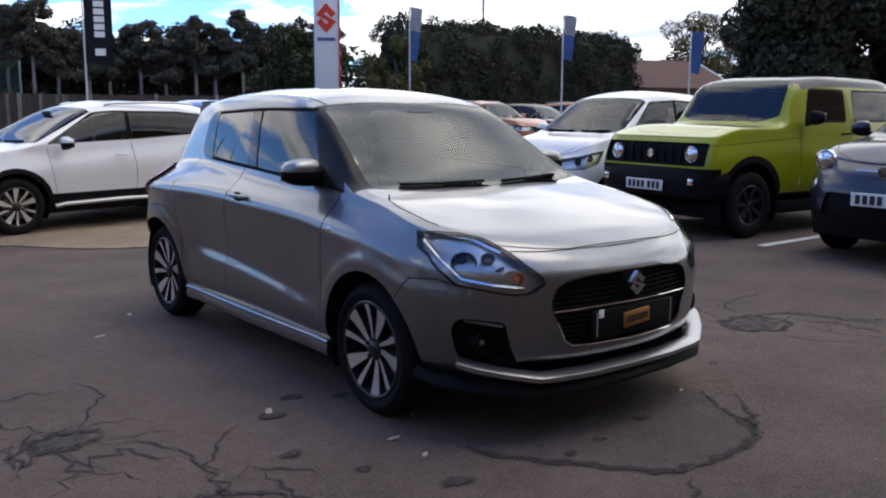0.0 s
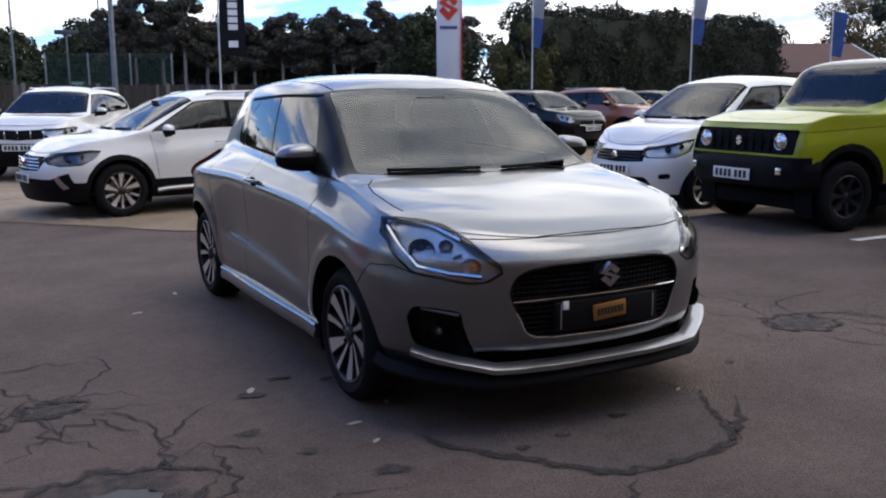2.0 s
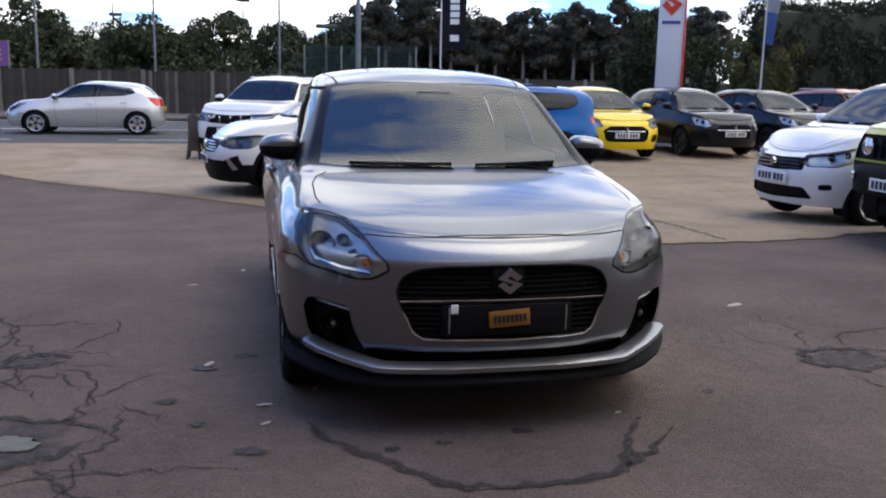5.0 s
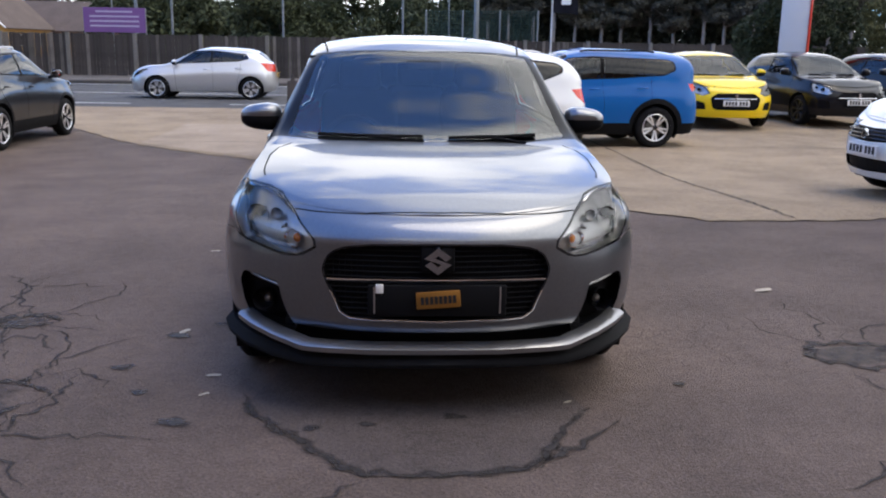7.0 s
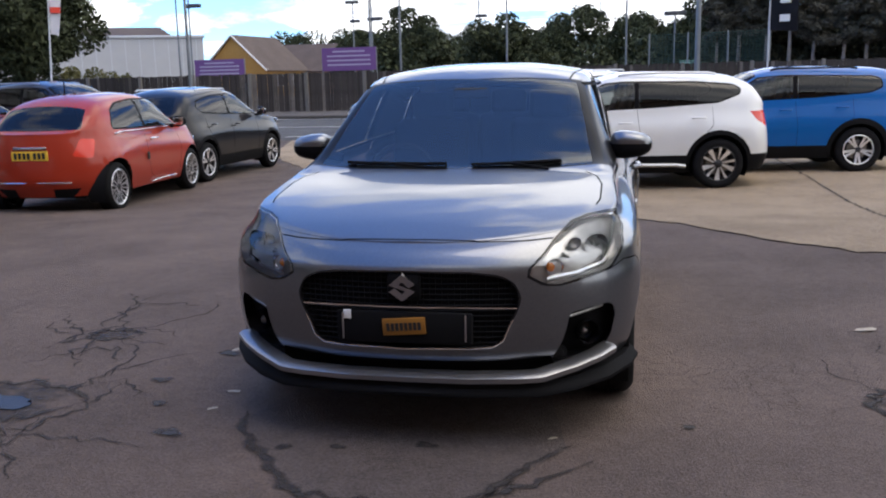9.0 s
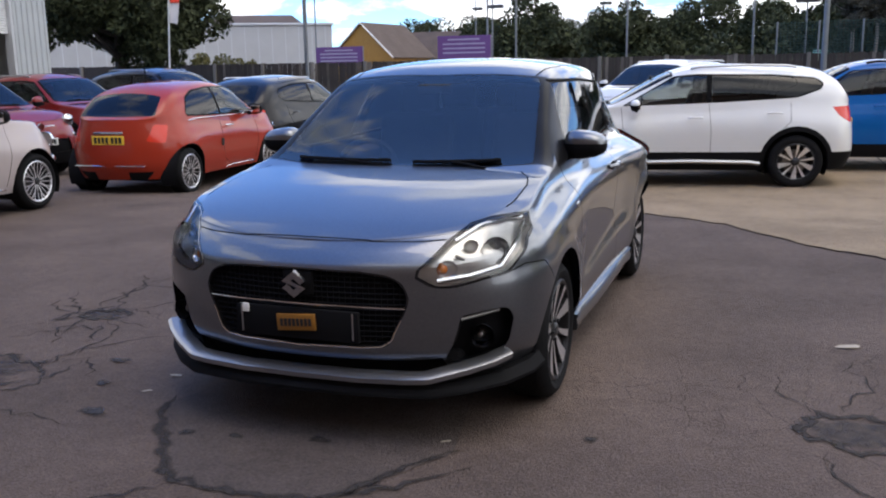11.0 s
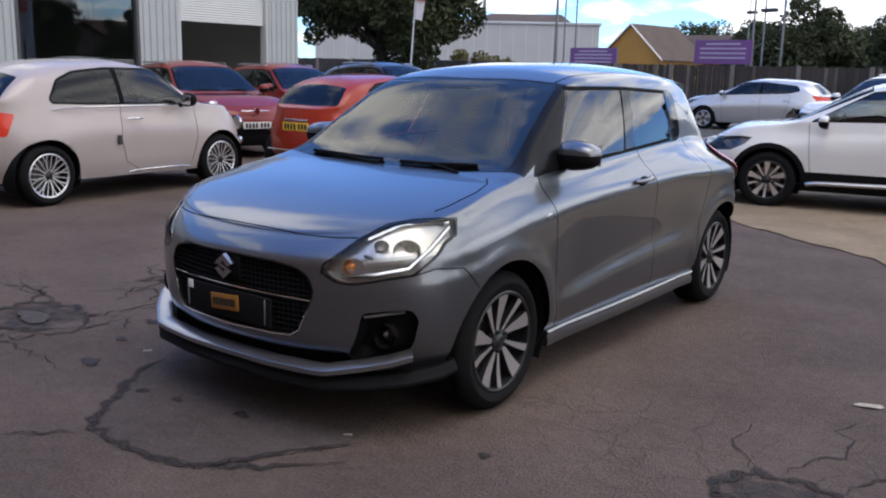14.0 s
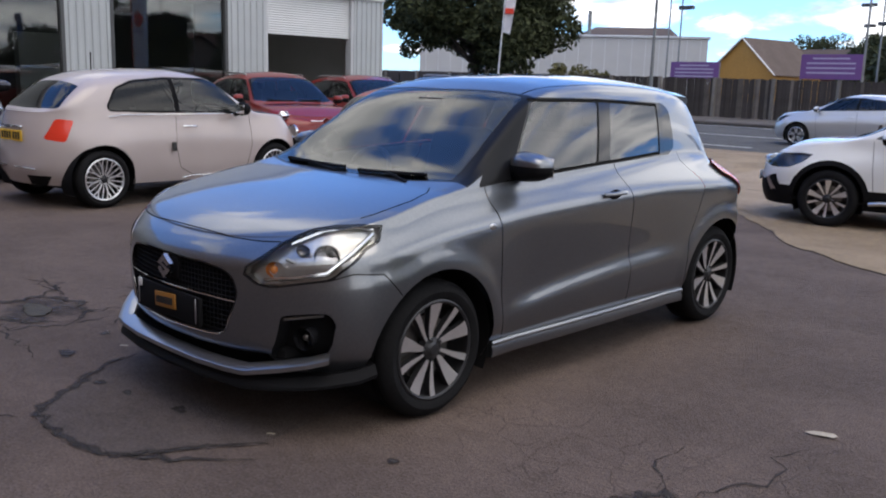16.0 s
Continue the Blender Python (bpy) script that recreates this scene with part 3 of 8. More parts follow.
def add_liners(car, s):
    """Dark inner wheel wells and the floor pan."""
    half = s["L"] / 2
    for y in s["axles"]:
        for side in (1, -1):
            bm = bmesh.new()
            r = s["arch"] + 0.004
            ring = [bm.verts.new((side * x, y - half + r * math.cos(a), s["R"] + r * math.sin(a)))
                    for x in (s["track"] - 0.24, s["track"] - 0.012) for a in np.linspace(-0.45, math.pi + 0.45, 25)]
            for k in range(24):
                bm.faces.new((ring[k], ring[k + 1], ring[k + 26], ring[k + 25]))
            bm.faces.new(ring[:25])
            part("wheel_well", bm, M_DARK, car)
    bm = bmesh.new()
    w = s["track"] - 0.25
    add_box(bm, (2 * w, s["L"] - 0.45, 0.16), (0, 0, 0.29), 0.03)
    y0, y1 = s["axles"][0] + s["arch"] + 0.02, s["axles"][1] - s["arch"] - 0.02
    add_box(bm, (2 * s["track"] - 0.10, y1 - y0, 0.14), (0, (y0 + y1) / 2 - half, 0.29), 0.03)
    part("floor_pan", bm, M_DARK, car)


def add_cabin(car, s, wheel_side=-1):
    """Dashboard, seats and steering wheel behind the glass. wheel_side -1: right-hand drive."""
    half, c = s["L"] / 2, s["cabin"]
    y0, z0, wd = c["dash"] - half, c["z"], c["w"]
    bm = bmesh.new()
    add_box(bm, (2 * wd, 0.34, 0.30), (0, y0 + 0.05, z0 - 0.20), 0.07, segs=3)
    add_box(bm, (0.36, 0.16, 0.07), (0.36 * wheel_side, y0 + 0.14, z0 - 0.05), 0.03)
    part("dashboard", bm, M_INT, car)
    bm = bmesh.new()
    ring = [(0.175 * math.cos(a), 0, 0.175 * math.sin(a)) for a in np.linspace(0, math.tau, 24, endpoint=False)]
    add_tube(bm, ring, 0.016, 6, closed=True)
    add_box(bm, (0.31, 0.03, 0.05), (0, 0, 0), 0.01)
    part("steering_wheel", bm, M_INT, car, at=pose(0.36 * wheel_side, y0 + 0.36, z0 - 0.10, -24, 0, 0))
    for row, (dy, n) in enumerate(((0.95, (-0.36, 0.36)), (1.80, (-0.40, 0.0, 0.40)))):
        if row and not c.get("rear", True):
            continue
        for x in n:
            bm = bmesh.new()
            wide = 0.46 if row == 0 else 0.40
            add_box(bm, (wide, 0.50, 0.16), (x, y0 + dy - 0.18, z0 - 0.42), 0.05)
            add_box(bm, (wide, 0.13, 0.60), (x, y0 + dy + 0.13, z0 - 0.12), 0.055, turn=Matrix.Rotation(radians(-16), 4, "X"), segs=3)
            part("seat", bm, M_SEAT, car)
            bm = bmesh.new()
            add_box(bm, (0.25, 0.09, 0.17), (x, y0 + dy + 0.245, z0 + 0.245), 0.04, turn=Matrix.Rotation(radians(-10), 4, "X"), segs=3)
            for k in (-0.06, 0.06):
                add_tube(bm, [(x + k, y0 + dy + 0.23, z0 + 0.10), (x + k, y0 + dy + 0.24, z0 + 0.20)], 0.007, 6)
            part("headrest", bm, M_SEAT, car)
    bm = bmesh.new()
    add_box(bm, (0.19, 0.03, 0.05), (0, y0 + 0.50, c["mirror"]), 0.012)
    part("rear_view_mirror", bm, M_INT, car)


def sweep(bm, path, section, slot=0):
    """Sweeps an (out, up) section along plan points (x, y, z), mirrored to the other side by the caller."""
    rows = []
    for i, p in enumerate(path):
        a, c = Vector(path[max(i - 1, 0)]), Vector(path[min(i + 1, len(path) - 1)])
        d = c - a
        out = Vector((d.y, -d.x, 0)).normalized()
        if i == 0 and abs(p[0]) < 1e-6:
            out = Vector((0, -1, 0))
        rows.append([bm.verts.new(Vector(p) + out * o + Vector((0, 0, z))) for o, z in section])
    n = len(section)
    for a, b in zip(rows, rows[1:]):
        for k in range(n):
            f = bm.faces.new((a[k], a[(k + 1) % n], b[(k + 1) % n], b[k]))
            f.material_index = slot
    bm.faces.new(rows[-1])
    bm.faces.new(rows[0][::-1])


def mirror_copy(bm):
    got = bmesh.ops.duplicate(bm, geom=bm.verts[:] + bm.edges[:] + bm.faces[:])
    vs = [g for g in got["geom"] if isinstance(g, bmesh.types.BMVert)]
    for v in vs:
        v.co.x = -v.co.x
    bmesh.ops.reverse_faces(bm, faces=[g for g in got["geom"] if isinstance(g, bmesh.types.BMFace)])
    bmesh.ops.recalc_face_normals(bm, faces=bm.faces[:])


def number_plate(car, y, z, yellow=False, rear=False, w=0.52):
    """A registration plate, its characters as plain bars."""
    bm = bmesh.new()
    add_box(bm, (w, 0.012, 0.111), (0, 0, 0), 0.004, segs=1)
    at = pose(0, y, z, 0, 0, 180 if rear else 0)
    p = part("number_plate", bm, M_PLATEY if yellow else M_PLATEW, car, at=at, label="yellow number plate with black bars" if yellow else "white number plate with black bars")
    for k in range(7):
        x = (-0.20 + k * 0.062 + (0.028 if k > 3 else 0)) * w / 0.52
        bm = bmesh.new()
        add_box(bm, (0.040 * w / 0.52, 0.004, 0.074), (x, -0.008, 0))
        part("bar", bm, M_INK, p, smooth=False)
    return p


def add_mirrors(car, s, mat, at, size=(0.10, 0.07, 0.065)):
    half = s["L"] / 2
    for side in (1, -1):
        bm = bmesh.new()
        bmesh.ops.create_uvsphere(bm, u_segments=20, v_segments=14, radius=1)
        for v in bm.verts:
            q = v.co
            for k in range(3):
                q[k] = math.copysign(abs(q[k]) ** 0.72, q[k])
            if q.y > 0:
                q.y *= 0.55
            q.z *= 1 - 0.18 * q.x
            v.co = (q.x * size[0], q.y * size[1], q.z * size[2])
        # lower shell goes black: plastic base, plus the shaded underside put into colour
        bmesh.ops.bisect_plane(bm, geom=bm.verts[:] + bm.edges[:] + bm.faces[:], plane_co=(0, 0, 0.1 * size[2]), plane_no=(0, 0, 1))
        for f in bm.faces:
            f.material_index = 1 if f.calc_center_median().z < 0.1 * size[2] else 0
        if side < 0:
            for v in bm.verts:
                v.co.x = -v.co.x
            bmesh.ops.reverse_faces(bm, faces=bm.faces[:])
        p = part("door_mirror", bm, [mat, M_BLACK], car, at=pose(side * at[0], at[1] - half, at[2]))
        bm = bmesh.new()
        add_tube(bm, [(-side * size[0] * 1.5, 0.01, -size[2] * 0.9), (-side * size[0] * 0.4, 0, -size[2] * 0.5)], 0.026, 8)
        part("mirror_arm", bm, M_BLACK, p)
        bm = bmesh.new()
        add_box(bm, (size[0] * 1.6, 0.004, size[2] * 1.4), (0, size[1] * 0.57, 0), 0.001)
        part("mirror_glass", bm, M_CHROME, p)


def add_handles(car, s, spots, mat):
    half = s["L"] / 2
    for y, x, z in spots:
        for side in (1, -1):
            bm = bmesh.new()
            add_tube(bm, [(side * (x - 0.012), y - 0.09 - half, z - 0.004), (side * (x + 0.018), y - 0.06 - half, z), (side * (x + 0.022), y - half, z + 0.002), (side * (x + 0.018), y + 0.06 - half, z + 0.003), (side * (x - 0.012), y + 0.09 - half, z)], 0.012, 8)
            part("door_handle", bm, mat, car)


def add_wipers(car, s, y, z, mat=None, span=0.62):
    half = s["L"] / 2
    for x0, x1, dz in ((-0.52, -0.02, 0.0), (0.10, 0.52, 0.0)):
        bm = bmesh.new()
        n = 8
        pts = []
        for k in range(n + 1):
            x = x0 + (x1 - x0) * k / n
            pts.append((x, y - half + 0.05 * (x / 0.6) ** 2 + 0.012 * (k / n), z + 0.010 + 0.012 * (x / 0.6) ** 2 + 0.004 * (k / n)))
        add_tube(bm, pts, 0.009, 6)
        add_tube(bm, [(x1 * 0.9, y - half - 0.03, z - 0.01), (x0 + (x1 - x0) * 0.45, y - half + 0.012, z + 0.016)], 0.007, 6)
        part("wiper", bm, M_BLACK, car)

# ---------- ground ----------
def asphalt_material(name, base, warm, crack=1.0):
    m = bpy.data.materials.new(name)
    m.use_nodes = True
    n, l = m.node_tree.nodes, m.node_tree.links
    b = n["Principled BSDF"]
    co = n.new("ShaderNodeTexCoord")

    def tex(kind, scale, detail=4.0):
        t = n.new(kind)
        t.inputs["Scale"].default_value = scale
        if "Detail" in t.inputs:
            t.inputs["Detail"].default_value = detail
        l.new(co.outputs["Object"], t.inputs["Vector"])
        return t

    def calc(op, a, c):
        t = n.new("ShaderNodeMath")
        t.operation = op
        for i, v in enumerate((a, c)):
            if isinstance(v, (int, float)):
                t.inputs[i].default_value = v
            else:
                l.new(v, t.inputs[i])
        return t.outputs[0]

    def ramp(v, a, c):
        t = n.new("ShaderNodeMapRange")
        t.inputs["From Min"].default_value, t.inputs["From Max"].default_value = a, c
        l.new(v, t.inputs["Value"])
        return t.outputs[0]

    grit = tex("ShaderNodeTexNoise", 75.0, 5.0).outputs["Fac"]
    stone = tex("ShaderNodeTexVoronoi", 95.0).outputs["Distance"]
    blot = tex("ShaderNodeTexNoise", 1.3, 6.0).outputs["Fac"]
    wide = tex("ShaderNodeTexNoise", 0.22, 4.0).outputs["Fac"]
    mottle = tex("ShaderNodeTexNoise", 14.0, 5.0).outputs["Fac"]
    tone = calc("ADD", calc("MULTIPLY", ramp(grit, 0.32, 0.68), 0.75), calc("MULTIPLY", ramp(blot, 0.3, 0.7), 0.55))
    tone = calc("ADD", tone, calc("MULTIPLY", ramp(wide, 0.35, 0.65), 0.35))
    tone = calc("ADD", tone, calc("MULTIPLY", ramp(mottle, 0.36, 0.64), 0.24))
    mix = n.new("ShaderNodeMix")
    mix.data_type = "RGBA"
    l.new(ramp(tone, 0.35, 1.54), mix.inputs["Factor"])
    mix.inputs["A"].default_value, mix.inputs["B"].default_value = (*[c * 0.57 for c in base], 1), (*warm, 1)
    # hairline crazing where the surface is old
    edge = n.new("ShaderNodeTexVoronoi")
    edge.feature = "DISTANCE_TO_EDGE"
    edge.inputs["Scale"].default_value = 3.6
    bend = tex("ShaderNodeTexNoise", 6.0, 4.0)
    add = n.new("ShaderNodeVectorMath")
    add.operation = "ADD"
    sc = n.new("ShaderNodeVectorMath")
    sc.operation = "SCALE"
    sc.inputs["Scale"].default_value = 0.12
    l.new(bend.outputs["Color"], sc.inputs[0])
    l.new(co.outputs["Object"], add.inputs[0]), l.new(sc.outputs[0], add.inputs[1])
    l.new(add.outputs[0], edge.inputs["Vector"])
    line = ramp(edge.outputs["Distance"], 0.011, 0.003)
    where = ramp(tex("ShaderNodeTexNoise", 0.42, 3.0).outputs["Fac"], 0.50, 0.62)
    hair = calc("MULTIPLY", calc("MULTIPLY", line, where), 0.37 * crack)
    dark = n.new("ShaderNodeMix")
    dark.data_type = "RGBA"
    l.new(hair, dark.inputs["Factor"])
    l.new(mix.outputs["Result"], dark.inputs["A"])
    dark.inputs["B"].default_value = (0.016, 0.014, 0.014, 1)
    l.new(dark.outputs["Result"], b.inputs["Base Color"])
    b.inputs["Roughness"].default_value = 0.9
    b.inputs["Specular IOR Level"].default_value = 0.35
    bump = n.new("ShaderNodeBump")
    bump.inputs["Strength"].default_value, bump.inputs["Distance"].default_value = 1.0, 0.010
    h = calc("SUBTRACT", calc("ADD", calc("MULTIPLY", grit, 0.5), calc("MULTIPLY", stone, 0.6)), calc("MULTIPLY", hair, 1.5))
    l.new(h, bump.inputs["Height"])
    l.new(bump.outputs[0], b.inputs["Normal"])
    return m


M_ASPHALT = asphalt_material("old_asphalt", (0.112, 0.081, 0.068), (0.170, 0.124, 0.103))
M_ROAD = asphalt_material("road_asphalt", (0.075, 0.073, 0.074), (0.115, 0.111, 0.110), 0.0)
M_CONC = asphalt_material("worn_concrete", (0.31, 0.228, 0.150), (0.40, 0.30, 0.198), 0.35)
M_CONC2 = asphalt_material("pale_concrete", (0.36, 0.27, 0.19), (0.44, 0.34, 0.245), 0.1)
M_PAVE = asphalt_material("pavement_asphalt", (0.11, 0.095, 0.085), (0.15, 0.13, 0.115), 0.2)


def dirt_material(name, colour, rough, ragged):
    """Dirt that thins out to nothing at its ragged edges (the meshes carry its thickness as soft)."""
    m = material(name, colour, rough, grain=(30, 0.3))
    n, l = m.node_tree.nodes, m.node_tree.links
    soft, co, tex = n.new("ShaderNodeAttribute"), n.new("ShaderNodeTexCoord"), n.new("ShaderNodeTexNoise")
    soft.attribute_name = "soft"
    tex.inputs["Scale"].default_value, tex.inputs["Detail"].default_value = ragged, 6.0
    l.new(co.outputs["Object"], tex.inputs["Vector"])
    add, fit = n.new("ShaderNodeMath"), n.new("ShaderNodeMapRange")
    add.operation = "ADD"
    l.new(soft.outputs["Fac"], add.inputs[0]), l.new(tex.outputs["Fac"], add.inputs[1])
    fit.inputs["From Min"].default_value, fit.inputs["From Max"].default_value = 0.72, 1.35
    fit.inputs["To Max"].default_value = 0.92
    l.new(add.outputs[0], fit.inputs["Value"])
    clear, mix = n.new("ShaderNodeBsdfTransparent"), n.new("ShaderNodeMixShader")
    l.new(fit.outputs[0], mix.inputs["Fac"])
    l.new(clear.outputs[0], mix.inputs[1]), l.new(n["Principled BSDF"].outputs[0], mix.inputs[2])
    l.new(mix.outputs[0], n["Material Output"].inputs["Surface"])
    return m


M_CRACK = dirt_material("crack_dirt", (0.026, 0.021, 0.020), 0.95, 22.0)
M_STAIN = dirt_material("oil_soaked_asphalt", (0.024, 0.020, 0.020), 0.75, 16.0)
M_PATCH = asphalt_material("patch_asphalt", (0.090, 0.069, 0.062), (0.134, 0.104, 0.093), 0.3)
M_LINE = material("road_paint", (0.55, 0.55, 0.52), 0.7, grain=(8, 0.25))
M_WATER = material("puddle_water", (0.035, 0.031, 0.028), 0.26, spec=0.13, bump=(9, 0.004))


def sheet(name, pts, z, mat, parent=None, rough=0.0, seed=1, label="", step=0.35):
    """A flat sheet with an outline that may wander a little."""
    rnd = random.Random(seed)
    out = []
    for i in range(len(pts)):
        a, b = Vector(pts[i]), Vector(pts[(i + 1) % len(pts)])
        n = max(1, int((b - a).length / step)) if rough else 1
        s = Vector((-(b - a).y, (b - a).x)).normalized()
        for k in range(n):
            out.append(a.lerp(b, k / n) + s * (rnd.uniform(-rough, rough) if k else 0))
    bm = bmesh.new()
    f = bm.faces.new([bm.verts.new((p.x, p.y, z)) for p in out])
    bmesh.ops.triangulate(bm, faces=[f], quad_method="BEAUTY", ngon_method="EAR_CLIP")
    bm.normal_update()
    for f in bm.faces:
        if f.normal.z < 0:
            f.normal_flip()
    for v in bm.verts:
        v.co.z += fall(v.co.x, v.co.y)
    return part(name, bm, mat, parent, label, smooth=False)


def crack(name, line, width, mat, parent, seed, z=0.003, jitter=0.03):
    """An uneven dark line along the ground."""
    rnd = random.Random(seed)
    pts = []
    for a, b in zip(line, line[1:]):
        a, b = Vector(a), Vector(b)
        n = max(2, int((b - a).length / 0.05))
        s = Vector((-(b - a).y, (b - a).x)).normalized()
        for k in range(n):
            pts.append(a.lerp(b, k / n) + s * rnd.gauss(0, jitter * 0.5))
    pts.append(Vector(line[-1]))
    bm = bmesh.new()
    thick = bm.verts.layers.float.new("soft")
    rows = []
    for i, p in enumerate(pts):
        d = (pts[min(i + 1, len(pts) - 1)] - pts[max(i - 1, 0)]).normalized()
        s = Vector((-d.y, d.x))
        t = min(1, 0.15 + min(i, len(pts) - 1 - i) / 4)
        w = width * t * rnd.uniform(0.4, 1.3) / 2
        row = []
        for k, v in ((-2.6, 0.0), (-0.7, 0.8), (0.7, 0.8), (2.6, 0.0)):
            q = p + s * (w * k)
            row.append(bm.verts.new((q.x, q.y, z + fall(q.x, q.y))))
            row[-1][thick] = v * (0.6 + 0.4 * t)
        rows.append(row)
    for a, b in zip(rows, rows[1:]):
        for k in range(3):
            bm.faces.new((a[k], b[k], b[k + 1], a[k + 1]))
    bm.normal_update()
    for f in bm.faces:
        if f.normal.z < 0:
            f.normal_flip()
    return part(name, bm, mat, parent, smooth=False)


def stain(name, x, y, rx, ry, z, mat, seed, parent=None, label="", core=0.8):
    """A blot of dirt, thinning out from its core."""
    rnd = random.Random(seed)
    bm = bmesh.new()
    thick = bm.verts.layers.float.new("soft")
    n, rings = 28, []
    wave = [rnd.uniform(0, math.tau) for _ in range(3)]
    out = [1 + 0.16 * math.sin(2 * a + wave[0]) + 0.12 * math.sin(3 * a + wave[1]) + 0.08 * math.sin(7 * a + wave[2]) for a in np.linspace(0, math.tau, n, endpoint=False)]
    for r, v in ((0.25, core), (0.6, core), (0.85, core * 0.6), (1.15, 0.0)):
        ring = []
        for k in range(n):
            a = k * math.tau / n
            ring.append(bm.verts.new((x + rx * r * out[k] * math.cos(a), y + ry * r * out[k] * math.sin(a), z + fall(x, y))))
            ring[-1][thick] = v
        rings.append(ring)
    bm.faces.new(rings[0])
    for a, b in zip(rings, rings[1:]):
        for k in range(n):
            bm.faces.new((a[k], b[k], b[(k + 1) % n], a[(k + 1) % n]))
    bm.normal_update()
    for f in bm.faces:
        if f.normal.z < 0:
            f.normal_flip()
    return part(name, bm, mat, parent, label, smooth=False)


def fall(x, y):
    """How the car park dips across the concrete apron and rises again to the road."""
    up = lambda v: min(1.0, max(0.0, v)) ** 2 * (3 - 2 * min(1.0, max(0.0, v)))
    return -0.12 * up((y - 7.2) / 3.8) * (1 - 0.85 * up((y - 15.5) / 5.0))


bm = bmesh.new()
GX, GY = (-900, -300, -100, -40, -20, -10, 0, 10, 20, 40, 100, 300, 900), [-900, -300, -100, -30, 0] + [6 + 0.5 * k for k in range(35)] + [26, 40, 100, 300, 900]
net = [[bm.verts.new((x, y, fall(x, y))) for y in GY] for x in GX]
for a, b in zip(net, net[1:]):
    for k in range(len(GY) - 1):
        bm.faces.new((a[k], b[k], b[k + 1], a[k + 1]))
ground = tagged(part("ground", bm, M_ASPHALT, None), "dark worn asphalt of a car park", "ground", kind="structure")
RIM = [(-4.2, 20.9), (-3.2, 17.2), (-1.5, 14.6), (-0.8, 13.7), (0.2, 12.75), (1.25, 11.95), (2.5, 10.55), (3.0, 9.75), (4.05, 8.85), (4.6, 8.4), (5.2, 7.5), (5.85, 6.95), (6.75, 6.93), (7.6, 7.1), (8.4, 7.28), (9.6, 7.5), (34, 8.2)]
rnd = random.Random(4)
rim = []
for (ax, ay), (bx, by) in zip(RIM, RIM[1:]):
    n = max(1, int(math.hypot(bx - ax, by - ay) / 0.12)) if bx < 12 else 12
    for k in range(n):
        rim.append((ax + (bx - ax) * k / n, ay + (by - ay) * k / n + rnd.gauss(0, 0.022) + 0.03 * math.sin(k * 0.9 + ax * 3)))
rim.append(RIM[-1])
bm = bmesh.new()
cols = [[bm.verts.new((x, min(y, 20.9) + (20.9 - min(y, 20.9)) * k / 24, 0.010)) for k in range(25)] for x, y in rim]
for v in bm.verts:
    v.co.z += fall(v.co.x, v.co.y)
for a, b in zip(cols, cols[1:]):
    for k in range(24):
        bm.faces.new((a[k], b[k], b[k + 1], a[k + 1]))
apron = tagged(part("pavement", bm, M_CONC, None, smooth=False), "worn beige concrete apron with joints", "pavement", kind="structure")
for i, line in enumerate(([(6.66, 6.95), (6.62, 10.1), (6.66, 13.9), (6.6, 20.8)], [(12.6, 7.9), (12.7, 20.8)], [(-1.0, 14.2), (6.6, 14.3), (12.7, 14.1), (30, 14.4)])):
    crack("joint", line, 0.022, M_CRACK, apron, 20 + i, 0.017, 0.02)
bm = bmesh.new()
front_edge = pchip([(-0.84, 13.9), (-0.6, 13.75), (0.2, 12.95), (1.25, 12.15), (2.2, 11.2)])
cols = []
for x in np.linspace(-0.84, 2.2, 13):
    y0 = float(front_edge(x))
    cols.append([bm.verts.new((x, y, 0.016 + fall(x, y))) for y in np.linspace(y0, 17.3, 17)])
for a, b in zip(cols, cols[1:]):
    for k in range(16):
        bm.faces.new((a[k], b[k], b[k + 1], a[k + 1]))
part("concrete_slab", bm, M_CONC2, apron, "paler recast concrete slab", smooth=False)
road = tagged(sheet("road", [(-220, 20.9), (260, 20.9), (260, 33.6), (-220, 33.6)], 0.006, M_ROAD, None), "grey asphalt road with white markings", "road", kind="structure")
for i in range(34):
    x = -60 + i * 4.0
    bm = bmesh.new()
    add_box(bm, (1.6, 0.11, 0.004), (x, 22.0, 0.010))
    part("road_marking", bm, M_LINE, road, smooth=False)
for y in (26.9, 32.9):
    bm = bmesh.new()
    add_box(bm, (320, 0.11, 0.004), (0, y, 0.010))
    part("road_marking", bm, M_LINE, road, smooth=False)
bm = bmesh.new()
add_box(bm, (480, 5.2, 0.12), (20, 36.2, 0.06), 0.02)
far_path = tagged(part("pavement", bm, M_PAVE, None), "brown-grey footpath behind a low kerb", "pavement", kind="structure")

# worn places in the asphalt
wear = tagged(sheet("asphalt_patch", [(2.51, 2.92), (2.81, 2.49), (3.0, 2.28), (3.27, 2.27), (3.56, 2.31), (3.69, 2.50), (3.88, 2.82), (3.75, 3.5), (2.65, 3.5)], 0.003, M_PATCH, None, 0.02, 3), "old repaired patch of darker asphalt", "patch", kind="structure")
crack("crack", [(2.46, 3.02), (2.51, 2.92), (2.58, 2.80), (2.81, 2.49), (3.0, 2.28), (3.27, 2.27), (3.56, 2.31), (3.69, 2.50), (3.79, 2.70), (3.90, 2.85)], 0.030, M_CRACK, wear, 1, 0.006, 0.03)
crack("crack", [(3.55, 2.30), (3.70, 2.42), (3.86, 2.62), (4.0, 2.74)], 0.026, M_CRACK, wear, 2, 0.006, 0.05)
crack("crack", [(3.0, 2.28), (2.9, 2.15), (2.74, 2.02)], 0.015, M_CRACK, wear, 3, 0.006, 0.03)
